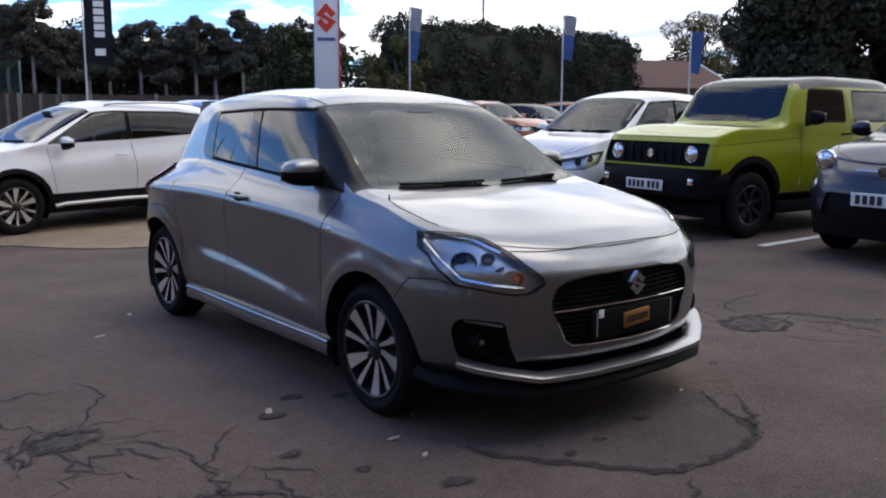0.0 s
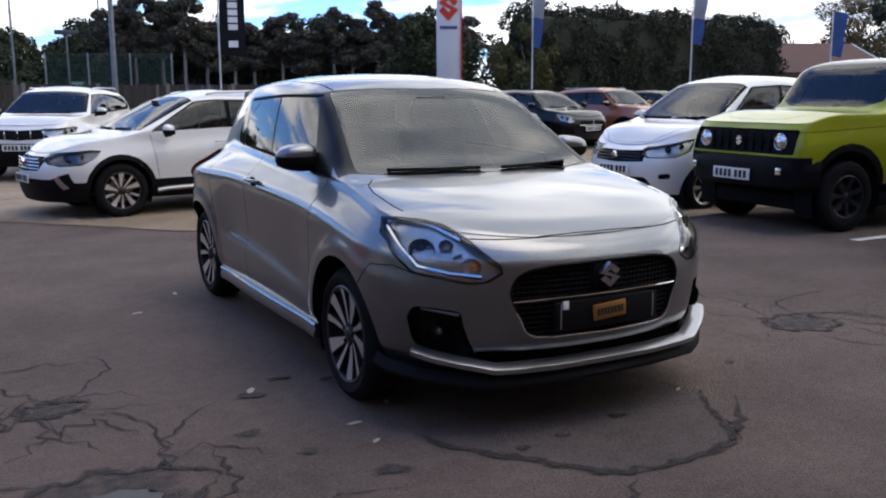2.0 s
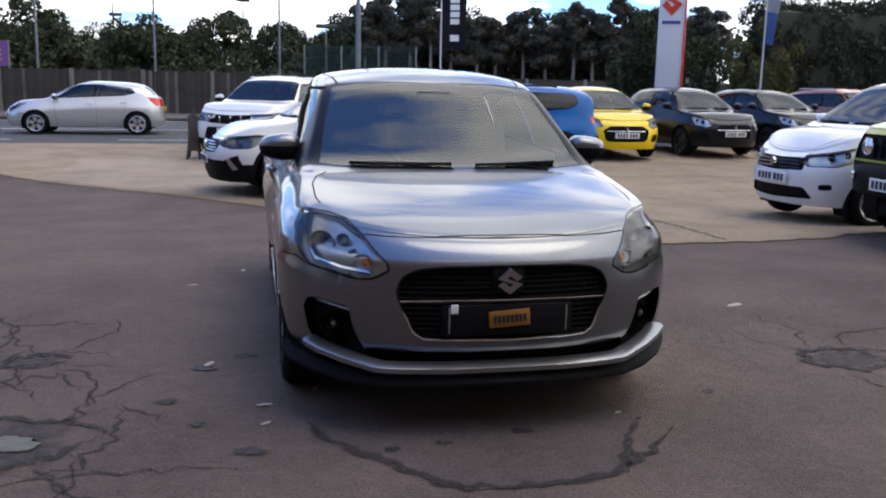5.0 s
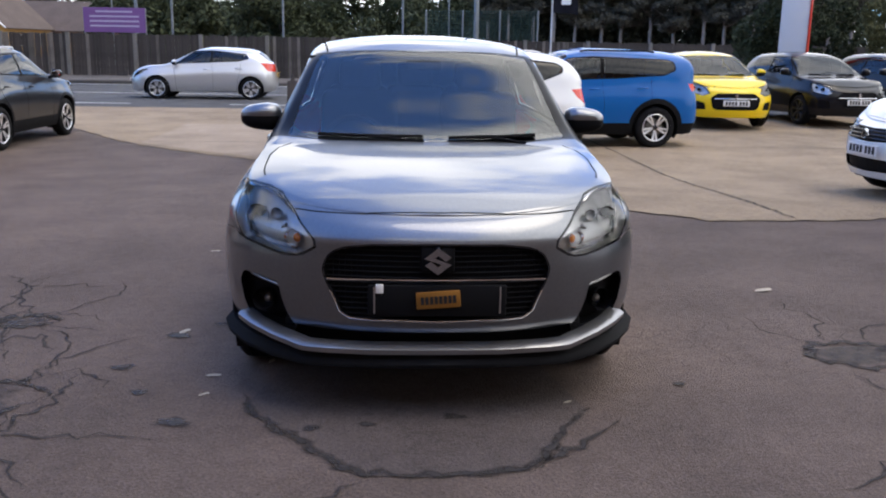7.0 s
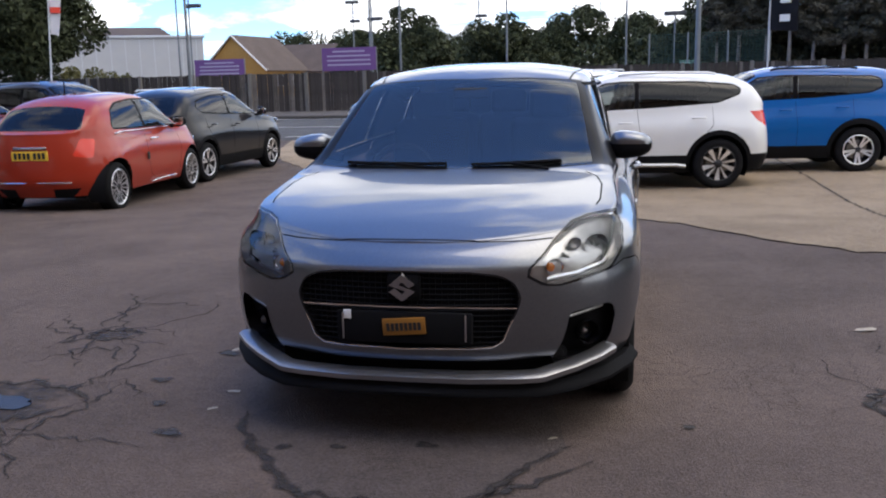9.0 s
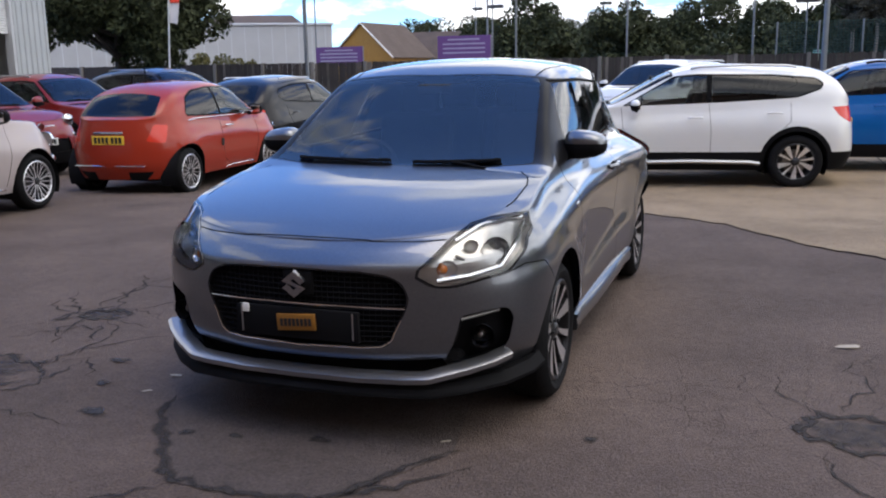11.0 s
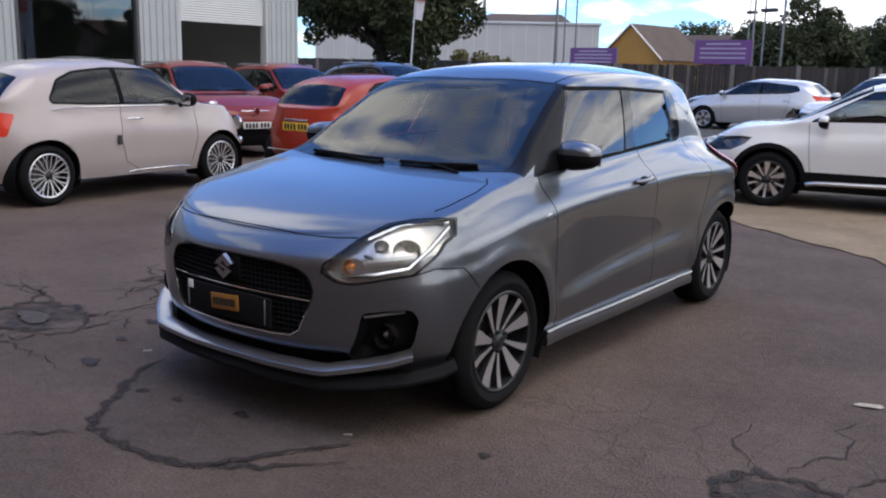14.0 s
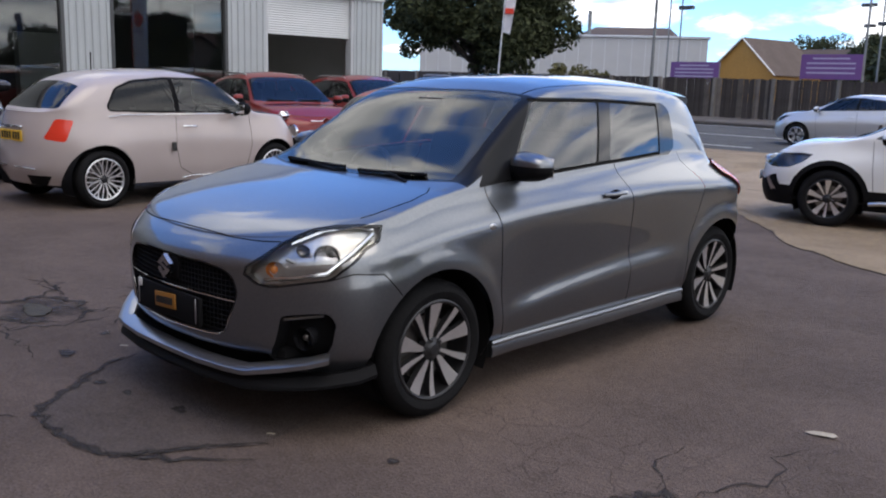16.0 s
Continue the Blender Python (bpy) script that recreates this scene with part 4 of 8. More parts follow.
for i, (x, y, r) in enumerate(((2.24, 3.99, 0.05), (2.04, 3.80, 0.06), (2.79, 2.67, 0.035), (3.0, 2.70, 0.03), (2.26, 2.74, 0.06), (3.34, 2.77, 0.045), (2.44, 3.86, 0.04), (1.9, 3.35, 0.05), (4.35, 3.1, 0.03), (2.05, 3.05, 0.04))):
    tagged(stain("oil_stain", x, y, r * 1.15, r * 0.8, 0.007, M_STAIN, 60 + i), "small dark oil stain on the asphalt", "stain", "oil stains", "structure")


def pothole(x, y, rx, ry, seed, wet, label):
    rnd = random.Random(seed)
    ring = [(x + rx * rnd.uniform(0.82, 1.15) * math.cos(a), y + ry * rnd.uniform(0.82, 1.15) * math.sin(a)) for a in np.linspace(0, math.tau, 26, endpoint=False)]
    hole = tagged(stain("pothole", x, y, rx, ry, 0.003, M_STAIN, seed, core=0.55), label, "pothole", kind="structure")
    crack("broken_edge", ring + ring[:1], 0.030, M_CRACK, hole, seed + 1, 0.006, 0.03)
    for k in range(7):
        a = rnd.uniform(0, math.tau)
        p = Vector((x + rx * math.cos(a), y + ry * math.sin(a)))
        line = [tuple(p)]
        for _ in range(rnd.randint(2, 5)):
            a += rnd.uniform(-0.7, 0.7)
            p = p + Vector((math.cos(a), math.sin(a))) * rnd.uniform(0.1, 0.26)
            line.append(tuple(p))
        crack("crack", line, 0.010, M_CRACK, hole, seed + 10 + k, 0.005, 0.03)
    if wet:
        wave = [rnd.uniform(0, math.tau) for _ in range(3)]
        out = [1 + 0.18 * math.sin(2 * a + wave[0]) + 0.12 * math.sin(3 * a + wave[1]) + 0.07 * math.sin(8 * a + wave[2]) for a in np.linspace(0, math.tau, 44, endpoint=False)]
        wr = [(x + wet * out[k] * math.cos(k * math.tau / 44), y - 0.02 + wet * 0.5 * out[k] * math.sin(k * math.tau / 44)) for k in range(44)]
        sheet("puddle", wr, 0.008, M_WATER, hole, label="shallow puddle of rainwater")
    return hole


pothole(1.32, 2.98, 0.34, 0.26, 5, 0.15, "broken pothole holding a shallow puddle")
pothole(5.35, 3.48, 0.24, 0.18, 8, 0.0, "dry broken pothole in the asphalt")
pothole(1.22, 4.05, 0.14, 0.10, 15, 0.0, "small crumbled hollow in the asphalt")
for i, line in enumerate((
        [(0.62, 4.45), (0.95, 4.10), (0.98, 3.86), (1.14, 3.95), (1.19, 3.69), (1.38, 3.84), (1.50, 3.55)], [(0.97, 4.08), (1.3, 4.2), (1.6, 4.05)], [(0.7, 5.0), (1.04, 4.72), (1.21, 4.8), (1.46, 4.72)], [(1.36, 3.43), (1.19, 3.69), (1.0, 3.5)],
        [(0.95, 3.72), (1.06, 4.09), (1.2, 4.22), (0.96, 4.52), (1.0, 4.9)], [(1.47, 2.62), (1.62, 2.70), (1.72, 2.90), (1.76, 3.05), (1.70, 3.3)], [(1.58, 3.33), (1.80, 3.25), (1.95, 3.1)], [(1.2, 2.55), (1.45, 2.6), (1.75, 2.45), (1.9, 2.2)],
        [(5.44, 3.64), (5.62, 3.62), (5.81, 3.49), (5.90, 3.2), (5.98, 2.9)], [(5.60, 3.45), (5.80, 3.16), (5.70, 2.8)], [(5.19, 3.25), (5.26, 3.0), (5.45, 2.8)], [(-1.75, 7.63), (-1.62, 8.0), (-1.5, 8.45)], [(-1.9, 7.9), (-1.4, 8.1)], [(4.6, 2.1), (4.9, 2.35), (5.1, 2.3), (5.3, 2.6)], [(0.4, 3.2), (0.7, 3.35), (0.95, 3.2), (1.05, 3.0)])):
    tagged(crack("crack", line, 0.012, M_CRACK, None, 100 + i, 0.004, 0.05), "dark crack in the worn asphalt", "crack", "cracks in the asphalt", "structure")
bm = bmesh.new()
add_box(bm, (2.6, 0.10, 0.004), (9.6, 5.33, 0.006))
tagged(part("bay_marking", bm, M_LINE, None, smooth=False), "faded white parking bay line", "road marking", kind="structure")

# fallen leaves and flakes
M_LEAFLIT = material("pale_dead_leaf", (0.42, 0.36, 0.28), 0.8, grain=(40, 0.3))
for i, (x, y, r, turn) in enumerate(((5.38, 4.65, 0.052, 20), (2.06, 3.86, 0.035, 60), (2.32, 3.24, 0.028, 0), (2.32, 3.02, 0.022, 40), (1.87, 5.69, 0.03, 10), (2.21, 6.16, 0.03, 80), (3.82, 2.91, 0.018, 30), (2.55, 3.42, 0.025, 70))):
    rnd = random.Random(i)
    bm = bmesh.new()
    spine = [(-1.3, 0, 0.25), (-0.7, 0.42, 0.55), (0.0, 0.55, 0.4), (0.8, 0.36, 0.7), (1.25, 0, 0.5), (0.8, -0.36, 0.3), (0.0, -0.5, 0.6), (-0.7, -0.4, 0.3)]
    c = bm.verts.new((0, 0, 0.004 + r * 0.12))
    vs = [bm.verts.new((px * r * rnd.uniform(0.85, 1.1), py * r * rnd.uniform(0.8, 1.1), 0.004 + pz * r * 0.30)) for px, py, pz in spine]
    for k in range(8):
        bm.faces.new((c, vs[k - 1], vs[k]))
    tagged(part("dead_leaf", bm, M_LEAFLIT, None, at=pose(x, y, 0, 0, 0, turn)), "pale curled dead leaf lying on the asphalt", "leaf", "dead leaves")

# ---------- fence along the road ----------
M_BOARD = material("dark_fence_board", (0.040, 0.032, 0.028), 0.85, grain=(14, 0.35), vary=0.25)
M_BLEACH = material("bleached_fence_board", (0.115, 0.098, 0.085), 0.9, grain=(12, 0.4), vary=0.3)
M_POST = material("concrete_post", (0.17, 0.155, 0.14), 0.9, grain=(20, 0.25), vary=0.2)
rnd = random.Random(3)
bmb = bmesh.new()
add_box(bmb, (0.118, 0.022, 1.72), (0, 0, 0.98))
board_mesh = part("board", bmb, M_BOARD, None, smooth=False)
bmp = bmesh.new()
add_box(bmp, (0.15, 0.13, 1.80), (0, 0, 0.98), 0.01)
post_mesh = part("post", bmp, M_POST, None, smooth=False)
bmb = bmesh.new()
add_box(bmb, (0.118, 0.026, 1.70), (0, 0, 0.98))
pale_mesh = part("board", bmb, M_BLEACH, None, smooth=False)
for i in range(32):
    x0 = -46 + i * 2.75
    fence = tagged(new("fence"), "dark timber board fence panel with a concrete post", "fence", "roadside fence", "structure")
    fence.matrix_basis = pose(x0, 38.6, 0.0)
    o = new("post", post_mesh.data)
    o.parent, o.matrix_basis = fence, pose(0, -0.03, 0, 0, rnd.uniform(-0.8, 0.8), 0)
    bm = bmesh.new()
    for z in (0.45, 1.5):
        add_box(bm, (2.62, 0.05, 0.08), (1.375, 0.045, z))
    part("rail", bm, M_BOARD, fence, smooth=False)
    if -26 < x0 < 10:
        for k in range(20):
            o = new("board", pale_mesh.data if rnd.random() < 0.10 else board_mesh.data)
            o.parent, o.matrix_basis = fence, pose(0.16 + k * 0.128, rnd.uniform(-0.008, 0.008), rnd.uniform(-0.02, 0.03), 0, rnd.uniform(-0.4, 0.4), 0)
    else:
        bm = bmesh.new()
        for k in range(20):
            add_box(bm, (0.118, 0.022, 1.72), (0.16 + k * 0.128, rnd.uniform(-0.008, 0.008), 0.98 + rnd.uniform(-0.02, 0.03)))
        part("boarding", bm, M_BOARD, fence, smooth=False)
for o in (board_mesh, post_mesh, pale_mesh):
    bpy.data.objects.remove(o)

# ---------- showroom ----------
M_CLAD = material("grey_metal_cladding", (0.40, 0.43, 0.45), 0.45, 0.0, grain=(2.0, 0.08), bump=(3, 0.002))
M_CLADD = material("pale_metal_trim", (0.48, 0.50, 0.52), 0.4, grain=(3, 0.06))
M_SHUT = material("white_shutter", (0.66, 0.68, 0.69), 0.45, grain=(4, 0.05))
M_SGLASS = car_glass("showroom_glass", (0.62, 0.66, 0.66))
M_DKFRAME = material("dark_window_frame", (0.06, 0.065, 0.07), 0.4, grain=(10, 0.1))
M_INFLOOR = material("showroom_floor", (0.20, 0.20, 0.20), 0.2, grain=(3, 0.1))
M_INWALL = material("showroom_inner_wall", (0.16, 0.16, 0.165), 0.8, grain=(2, 0.1))
TOP = 5.4
room = tagged(new("showroom"), "grey corrugated metal showroom with large shop windows", "building", kind="structure")


def ribbed(name, y0, y1, z0, z1, x=-11.0, pitch=0.16):
    """Corrugated cladding facing +x, real ribs."""
    bm = bmesh.new()
    n = max(1, round((y1 - y0) / pitch))
    p = (y1 - y0) / n
    prof = []
    for k in range(n):
        y = y0 + k * p
        prof += [(0.0, y), (0.0, y + p * 0.42), (0.03, y + p * 0.54), (0.03, y + p * 0.88)]
    prof.append((0.0, y1))
    lo, hi = [bm.verts.new((x + a, y, z0)) for a, y in prof], [bm.verts.new((x + a, y, z1)) for a, y in prof]
    for i in range(len(prof) - 1):
        bm.faces.new((lo[i], lo[i + 1], hi[i + 1], hi[i]))
    for f in bm.faces:
        f.normal_update()
    add_box(bm, (0.16, y1 - y0, z1 - z0), (x - 0.085, (y0 + y1) / 2, (z0 + z1) / 2))
    return part(name, bm, M_CLAD, room, smooth=False)


def wide_panel(name, y0, y1, z0, z1, mat, d=0.06, x=-11.0):
    bm = bmesh.new()
    add_box(bm, (d, y1 - y0, z1 - z0), (x, (y0 + y1) / 2, (z0 + z1) / 2), 0.008, segs=1)
    return part(name, bm, mat, room, smooth=False)


bays = [(-8.4, -5.0), (-4.2, -0.8), (0.0, 3.6), (4.4, 8.5), (9.42, 12.15)]
last = -10.0
for y0, y1 in bays:
    ribbed("cladding", last, y0, 0.0, 3.35)
    last = y1
    wide_panel("window_plinth", y0, y1, 0.0, 0.32, M_CLADD)
    bm = bmesh.new()
    for yy in (y0 + 0.04, y1 - 0.04):
        add_box(bm, (0.14, 0.08, 3.03), (-11.06, yy, 1.835), 0.008, segs=1)
    for zz in (0.36, 3.31):
        add_box(bm, (0.14, y1 - y0 - 0.17, 0.08), (-11.06, (y0 + y1) / 2, zz), 0.008, segs=1)
    part("window_frame", bm, M_DKFRAME, room, smooth=False)
    bm = bmesh.new()
    add_box(bm, (0.012, y1 - y0 - 0.16, 2.87), (-11.08, (y0 + y1) / 2, 1.835))
    g = part("shop_window", bm, M_SGLASS, room, "large dark shop window", smooth=False)
    g.visible_shadow = False
ribbed("cladding", 12.25 - 0.1, 13.15, 0.0, 3.35)
ribbed("cladding", 15.80, 16.76, 0.0, 3.35)
ribbed("fascia", -10.0, 16.76, 3.36, TOP)
wide_panel("fascia_trim", -10.0, 16.78, 3.33, 3.40, M_CLADD, 0.12)
wide_panel("roof_edge", -10.1, 16.86, TOP, TOP + 0.16, M_CLADD, 0.3)
for y in (13.15, 15.72):
    bm = bmesh.new()
    add_box(bm, (0.22, 0.08, 3.3), (-11.10, y + 0.02, 1.65), 0.008, segs=1)
    part("shutter_guide", bm, M_CLADD, room, smooth=False)
bm = bmesh.new()
for k in range(18):
    add_tube(bm, [(-11.12, 13.21, 2.38 + k * 0.054), (-11.12, 15.70, 2.38 + k * 0.054)], 0.030, 6)
part("roller_shutter", bm, M_SHUT, room, "half-lowered white roller shutter")
bm = bmesh.new()
add_box(bm, (0.2, 26.6, TOP), (-20.0, 3.4, TOP / 2))
part("rear_wall", bm, M_INWALL, room, smooth=False)
bm = bmesh.new()
add_box(bm, (9.0, 0.2, TOP), (-15.6, 16.62, TOP / 2))
add_box(bm, (9.0, 0.2, TOP), (-15.6, -9.9, TOP / 2))
part("side_wall", bm, M_CLAD, room, smooth=False)
bm = bmesh.new()
add_box(bm, (9.2, 26.8, 0.2), (-15.5, 3.38, TOP + 0.02))
part("roof", bm, M_CLADD, room, smooth=False)
bm = bmesh.new()
add_box(bm, (8.8, 26.4, 0.08), (-15.6, 3.38, 3.6))
part("inner_ceiling", bm, M_INWALL, room, smooth=False)
bm = bmesh.new()
add_box(bm, (8.7, 26.3, 0.04), (-15.55, 3.38, 0.03))
part("inner_floor", bm, M_INFLOOR, room, smooth=False)
M_STRIP = bpy.data.materials.new("strip_light")
M_STRIP.use_nodes = True
M_STRIP.node_tree.nodes["Principled BSDF"].inputs["Emission Color"].default_value = (1, 0.95, 0.88, 1)
M_STRIP.node_tree.nodes["Principled BSDF"].inputs["Emission Strength"].default_value = 5.0
for y in (0.5, 3.5, 6.2, 7.8, 9.8, 10.9, 11.9, 14.5):
    for x in (-13.0, -15.5):
        bm = bmesh.new()
        add_box(bm, (0.14, 0.5, 0.04), (x, y, 3.54), 0.01)
        part("ceiling_lamp", bm, M_STRIP, room)
for x, y, w, h in ((-17.5, 10.8, 1.6, 2.3), (-18.5, 6.5, 2.2, 2.6), (-16.0, 2.0, 1.2, 2.0)):
    bm = bmesh.new()
    add_box(bm, (0.3, w, h), (x, y, h / 2), 0.02)
    part("display_board", bm, M_CLADD, room, smooth=False)

# ---------- pylon sign, flags ----------
M_SIGN = material("sign_panel", (0.62, 0.63, 0.66), 0.35, grain=(2, 0.04))
M_SIGNRED = material("sign_red", (0.62, 0.045, 0.02), 0.4)
M_SIGNBLUE = material("sign_blue", (0.02, 0.04, 0.22), 0.4)
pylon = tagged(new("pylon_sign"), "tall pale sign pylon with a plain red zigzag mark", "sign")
bm = bmesh.new()
add_box(bm, (0.66, 0.24, 4.75), (0, 0, 2.375), 0.02)
part("panel", bm, M_SIGN, pylon)
bm = bmesh.new()
add_box(bm, (0.035, 0.30, 4.78), (0.35, 0, 2.39), 0.005)
part("edge_strip", bm, M_SIGNRED, pylon)
bm = bmesh.new()
add_box(bm, (0.95, 0.5, 0.08), (0, 0, 0.04), 0.01)
part("base_plate", bm, M_DKFRAME, pylon)
zig = [(-0.052, 0.010), (0.0, 0.052), (0.050, 0.016), (0.028, 0.000), (0.0, 0.022), (-0.012, 0.012), (0.052, -0.012), (0.0, -0.052), (-0.050, -0.016), (-0.028, 0.0), (0.0, -0.022), (0.012, -0.012)]
bm = bmesh.new()
a, b = [bm.verts.new((x * 5.2, -0.140, 3.68 + z * 7.6)) for x, z in zig], [bm.verts.new((x * 5.2, -0.118, 3.68 + z * 7.6)) for x, z in zig]
bm.faces.new(a)
for i in range(12):
    bm.faces.new((a[i - 1], b[i - 1], b[i], a[i]))
bmesh.ops.recalc_face_normals(bm, faces=bm.faces[:])
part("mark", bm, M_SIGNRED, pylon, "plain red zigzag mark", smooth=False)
for k in range(6):
    bm = bmesh.new()
    add_box(bm, (0.065, 0.012, 0.085), (-0.20 + k * 0.08, -0.128, 3.12))
    part("bar", bm, M_SIGNBLUE, pylon, "blue bar in place of a letter", smooth=False)
pylon.matrix_basis = pose(13.7, 22.9, 0, 0, 0, -30) @ Matrix.Scale(1.05, 4)

M_FLAGK = material("black_flag", (0.012, 0.013, 0.022), 0.8, grain=(5, 0.2))
M_FLAGB = material("blue_flag", (0.07, 0.15, 0.36), 0.7, grain=(4, 0.15))
M_FLAGW = material("pale_flag", (0.34, 0.37, 0.42), 0.7, grain=(4, 0.1))
M_FLAGP = material("white_flag", (0.75, 0.72, 0.72), 0.7, grain=(4, 0.08))
M_POLE = material("white_pole", (0.55, 0.56, 0.57), 0.35, grain=(5, 0.08))


def flag(label, x, y, turn, h, width, length, mats, marks, lean=0.0, slant=0.0):
    f = tagged(new("banner_flag"), label, "flag")
    bm = bmesh.new()
    add_tube(bm, [(0, 0, 0), (lean * 0.5, 0, h * 0.5), (lean, 0, h)], 0.030, 8, taper=0.018)
    part("pole", bm, M_POLE, f)
    bm = bmesh.new()
    add_box(bm, (0.5, 0.5, 0.06), (0, 0, 0.03), 0.01)
    part("base", bm, M_DKFRAME, f)
    bm = bmesh.new()
    rows = []
    nx, nz = 6, 18
    for j in range(nz + 1):
        z = h - length * j / nz
        row = []
        for i in range(nx + 1):
            u = i / nx
            wide = width * (1 - slant * (j / nz))
            row.append(bm.verts.new((lean * z / h + 0.03 + u * wide, 0.05 * math.sin(u * 3 + j * 0.6) * u, z - 0.05 * u * u)))
        rows.append(row)
    for j in range(nz):
        for i in range(nx):
            q = bm.faces.new((rows[j][i], rows[j][i + 1], rows[j + 1][i + 1], rows[j + 1][i]))
            q.material_index = 1 if len(mats) > 1 and j > nz * 0.42 else 0
    bmesh.ops.solidify(bm, geom=bm.faces[:], thickness=0.006)
    cloth = part("cloth", bm, mats, f)
    if marks:
        for z0, z1, x0, x1 in marks:
            bm = bmesh.new()
            add_box(bm, (x1 - x0, 0.11, z1 - z0), (lean * (z0 + z1) / 2 / h + 0.03 + (x0 + x1) / 2, 0, (z0 + z1) / 2))
            part("bar", bm, M_PAPER, cloth, smooth=False)
    f.matrix_basis = pose(x, y, 0, 0, 0, turn)
    return f


flag("tall black banner flag with white bars on a pole", 7.75, 25.5, -20, 5.0, 0.70, 2.5, [M_FLAGK], [(4.40 - k * 0.20, 4.55 - k * 0.20, 0.24, 0.50) for k in range(7)] + [(2.72, 2.90, 0.24, 0.50)])
flag("pale blue banner flag on a white pole", 16.2, 22.3, -25, 4.3, 0.36, 1.55, [M_FLAGW, M_FLAGB], None, 0, 0.45)
flag("pale blue banner flag on a white pole", 19.9, 19.6, -35, 4.1, 0.38, 1.3, [M_FLAGW, M_FLAGB], None, 0, 0.35)
flag("dark blue banner flag on a white pole", 22.6, 17.0, -45, 3.6, 0.35, 1.2, [M_FLAGB], None, 0, 0.3)
feather = flag("white feather flag with a red band, leaning", -11.9, 22.3, 40, 4.6, 0.36, 1.7, [M_FLAGP], None, 0.25, 0.4)
bm = bmesh.new()
add_box(bm, (0.26, 0.11, 0.16), (0.36, 0, 3.55))
part("band", bm, M_SIGNRED, feather, "red band", smooth=False)

# ---------- masts and lamps ----------
M_STEEL = material("galvanised_steel", (0.20, 0.21, 0.215), 0.5, 0.6, grain=(6, 0.15))
M_LAMPHEAD = material("lamp_head", (0.05, 0.052, 0.055), 0.5, grain=(6, 0.1))


def mast(x, y, h, heads, turn=0, r=0.07, group="floodlight masts", label="thin steel mast with a dark floodlight"):
    m = tagged(new("floodlight_mast"), label, "lamp post", group)
    bm = bmesh.new()
    add_tube(bm, [(0, 0, 0), (0, 0, h)], r, 8, taper=r * 0.6)
    part("pole", bm, M_STEEL, m)
    for z, dx, w in heads:
        bm = bmesh.new()
        add_box(bm, (w * 1.25, 0.34, 0.22), (dx, -0.1, z), 0.03)
        add_tube(bm, [(0, 0, z - 0.12), (dx, -0.05, z - 0.06)], 0.03, 6)
        part("floodlight", bm, M_LAMPHEAD, m)
    m.matrix_basis = pose(x, y, 0, 0, 0, turn)
    return m


mast(6.75, 37.5, 9.0, [(5.45, -0.5, 0.75)], r=0.12, label="grey steel lamp post with a side lamp", group="lamp posts")
mast(-14.2, 35.2, 5.6, [(5.35, 0.45, 0.9)], r=0.09, label="leaning lamp post with a dark head", group="lamp posts")
mast(6.4, 49.4, 4.5, [(4.55, 0, 0.9)])
for x, y, h, heads in ((3.9, 49.4, 8.2, [(8.1, 0, 0.9)]), (1.9, 69.4, 7.6, [(7.5, 0, 0.8), (6.0, 0, 0.7)]), (-16.5, 66.4, 7.3, [(7.3, 0, 0.8), (5.9, 0.2, 0.6)]), (-7.2, 68.6, 7.5, [(7.45, 0, 0.8), (6.1, 0.2, 0.7)]),
                       (-23.7, 52.5, 8.5, []), (-12.5, 57.5, 8.5, [(5.4, 0.3, 0.8)]), (-7.05, 43.5, 8.0, []), (-22.6, 52.0, 8.0, [(6.2, 0.4, 0.8)]), (-4.3, 70, 5.6, [(5.5, 0, 0.7)]), (-1.9, 70, 5.0, [(5.0, 0, 0.6)]),
                       (9.5, 60, 8.4, []), (-2.6, 50, 9.0, []), (26.5, 31, 8.8, []), (-9.6, 47, 8.8, [])):
    mast(x, y, h, heads, random.Random(int(h * 10)).uniform(-15, 15))

# ---------- buildings beyond the road ----------
M_OCHRE = material("ochre_render", (0.38, 0.21, 0.055), 0.85, grain=(3, 0.12))
M_TILE = material("brown_roof_tile", (0.085, 0.060, 0.048), 0.85, grain=(5, 0.25), bump=(6, 0.02))
M_REDTILE = material("red_roof_tile", (0.085, 0.036, 0.026), 0.85, grain=(5, 0.25), bump=(6, 0.02))
M_BRICK = material("far_brick", (0.24, 0.15, 0.10), 0.9, grain=(8, 0.2))
M_WHITEW = material("white_metal_wall", (0.40, 0.40, 0.40), 0.6, grain=(1.0, 0.08))
M_FRAME = material("white_window_frame", (0.7, 0.7, 0.68), 0.5, grain=(6, 0.05))
M_PANE = material("far_window_pane", (0.03, 0.035, 0.04), 0.08, grain=(2, 0.1))
M_PURPLE = material("purple_banner", (0.17, 0.07, 0.22), 0.6, grain=(2, 0.1))
M_BARW = material("banner_lettering", (0.45, 0.38, 0.50), 0.6)


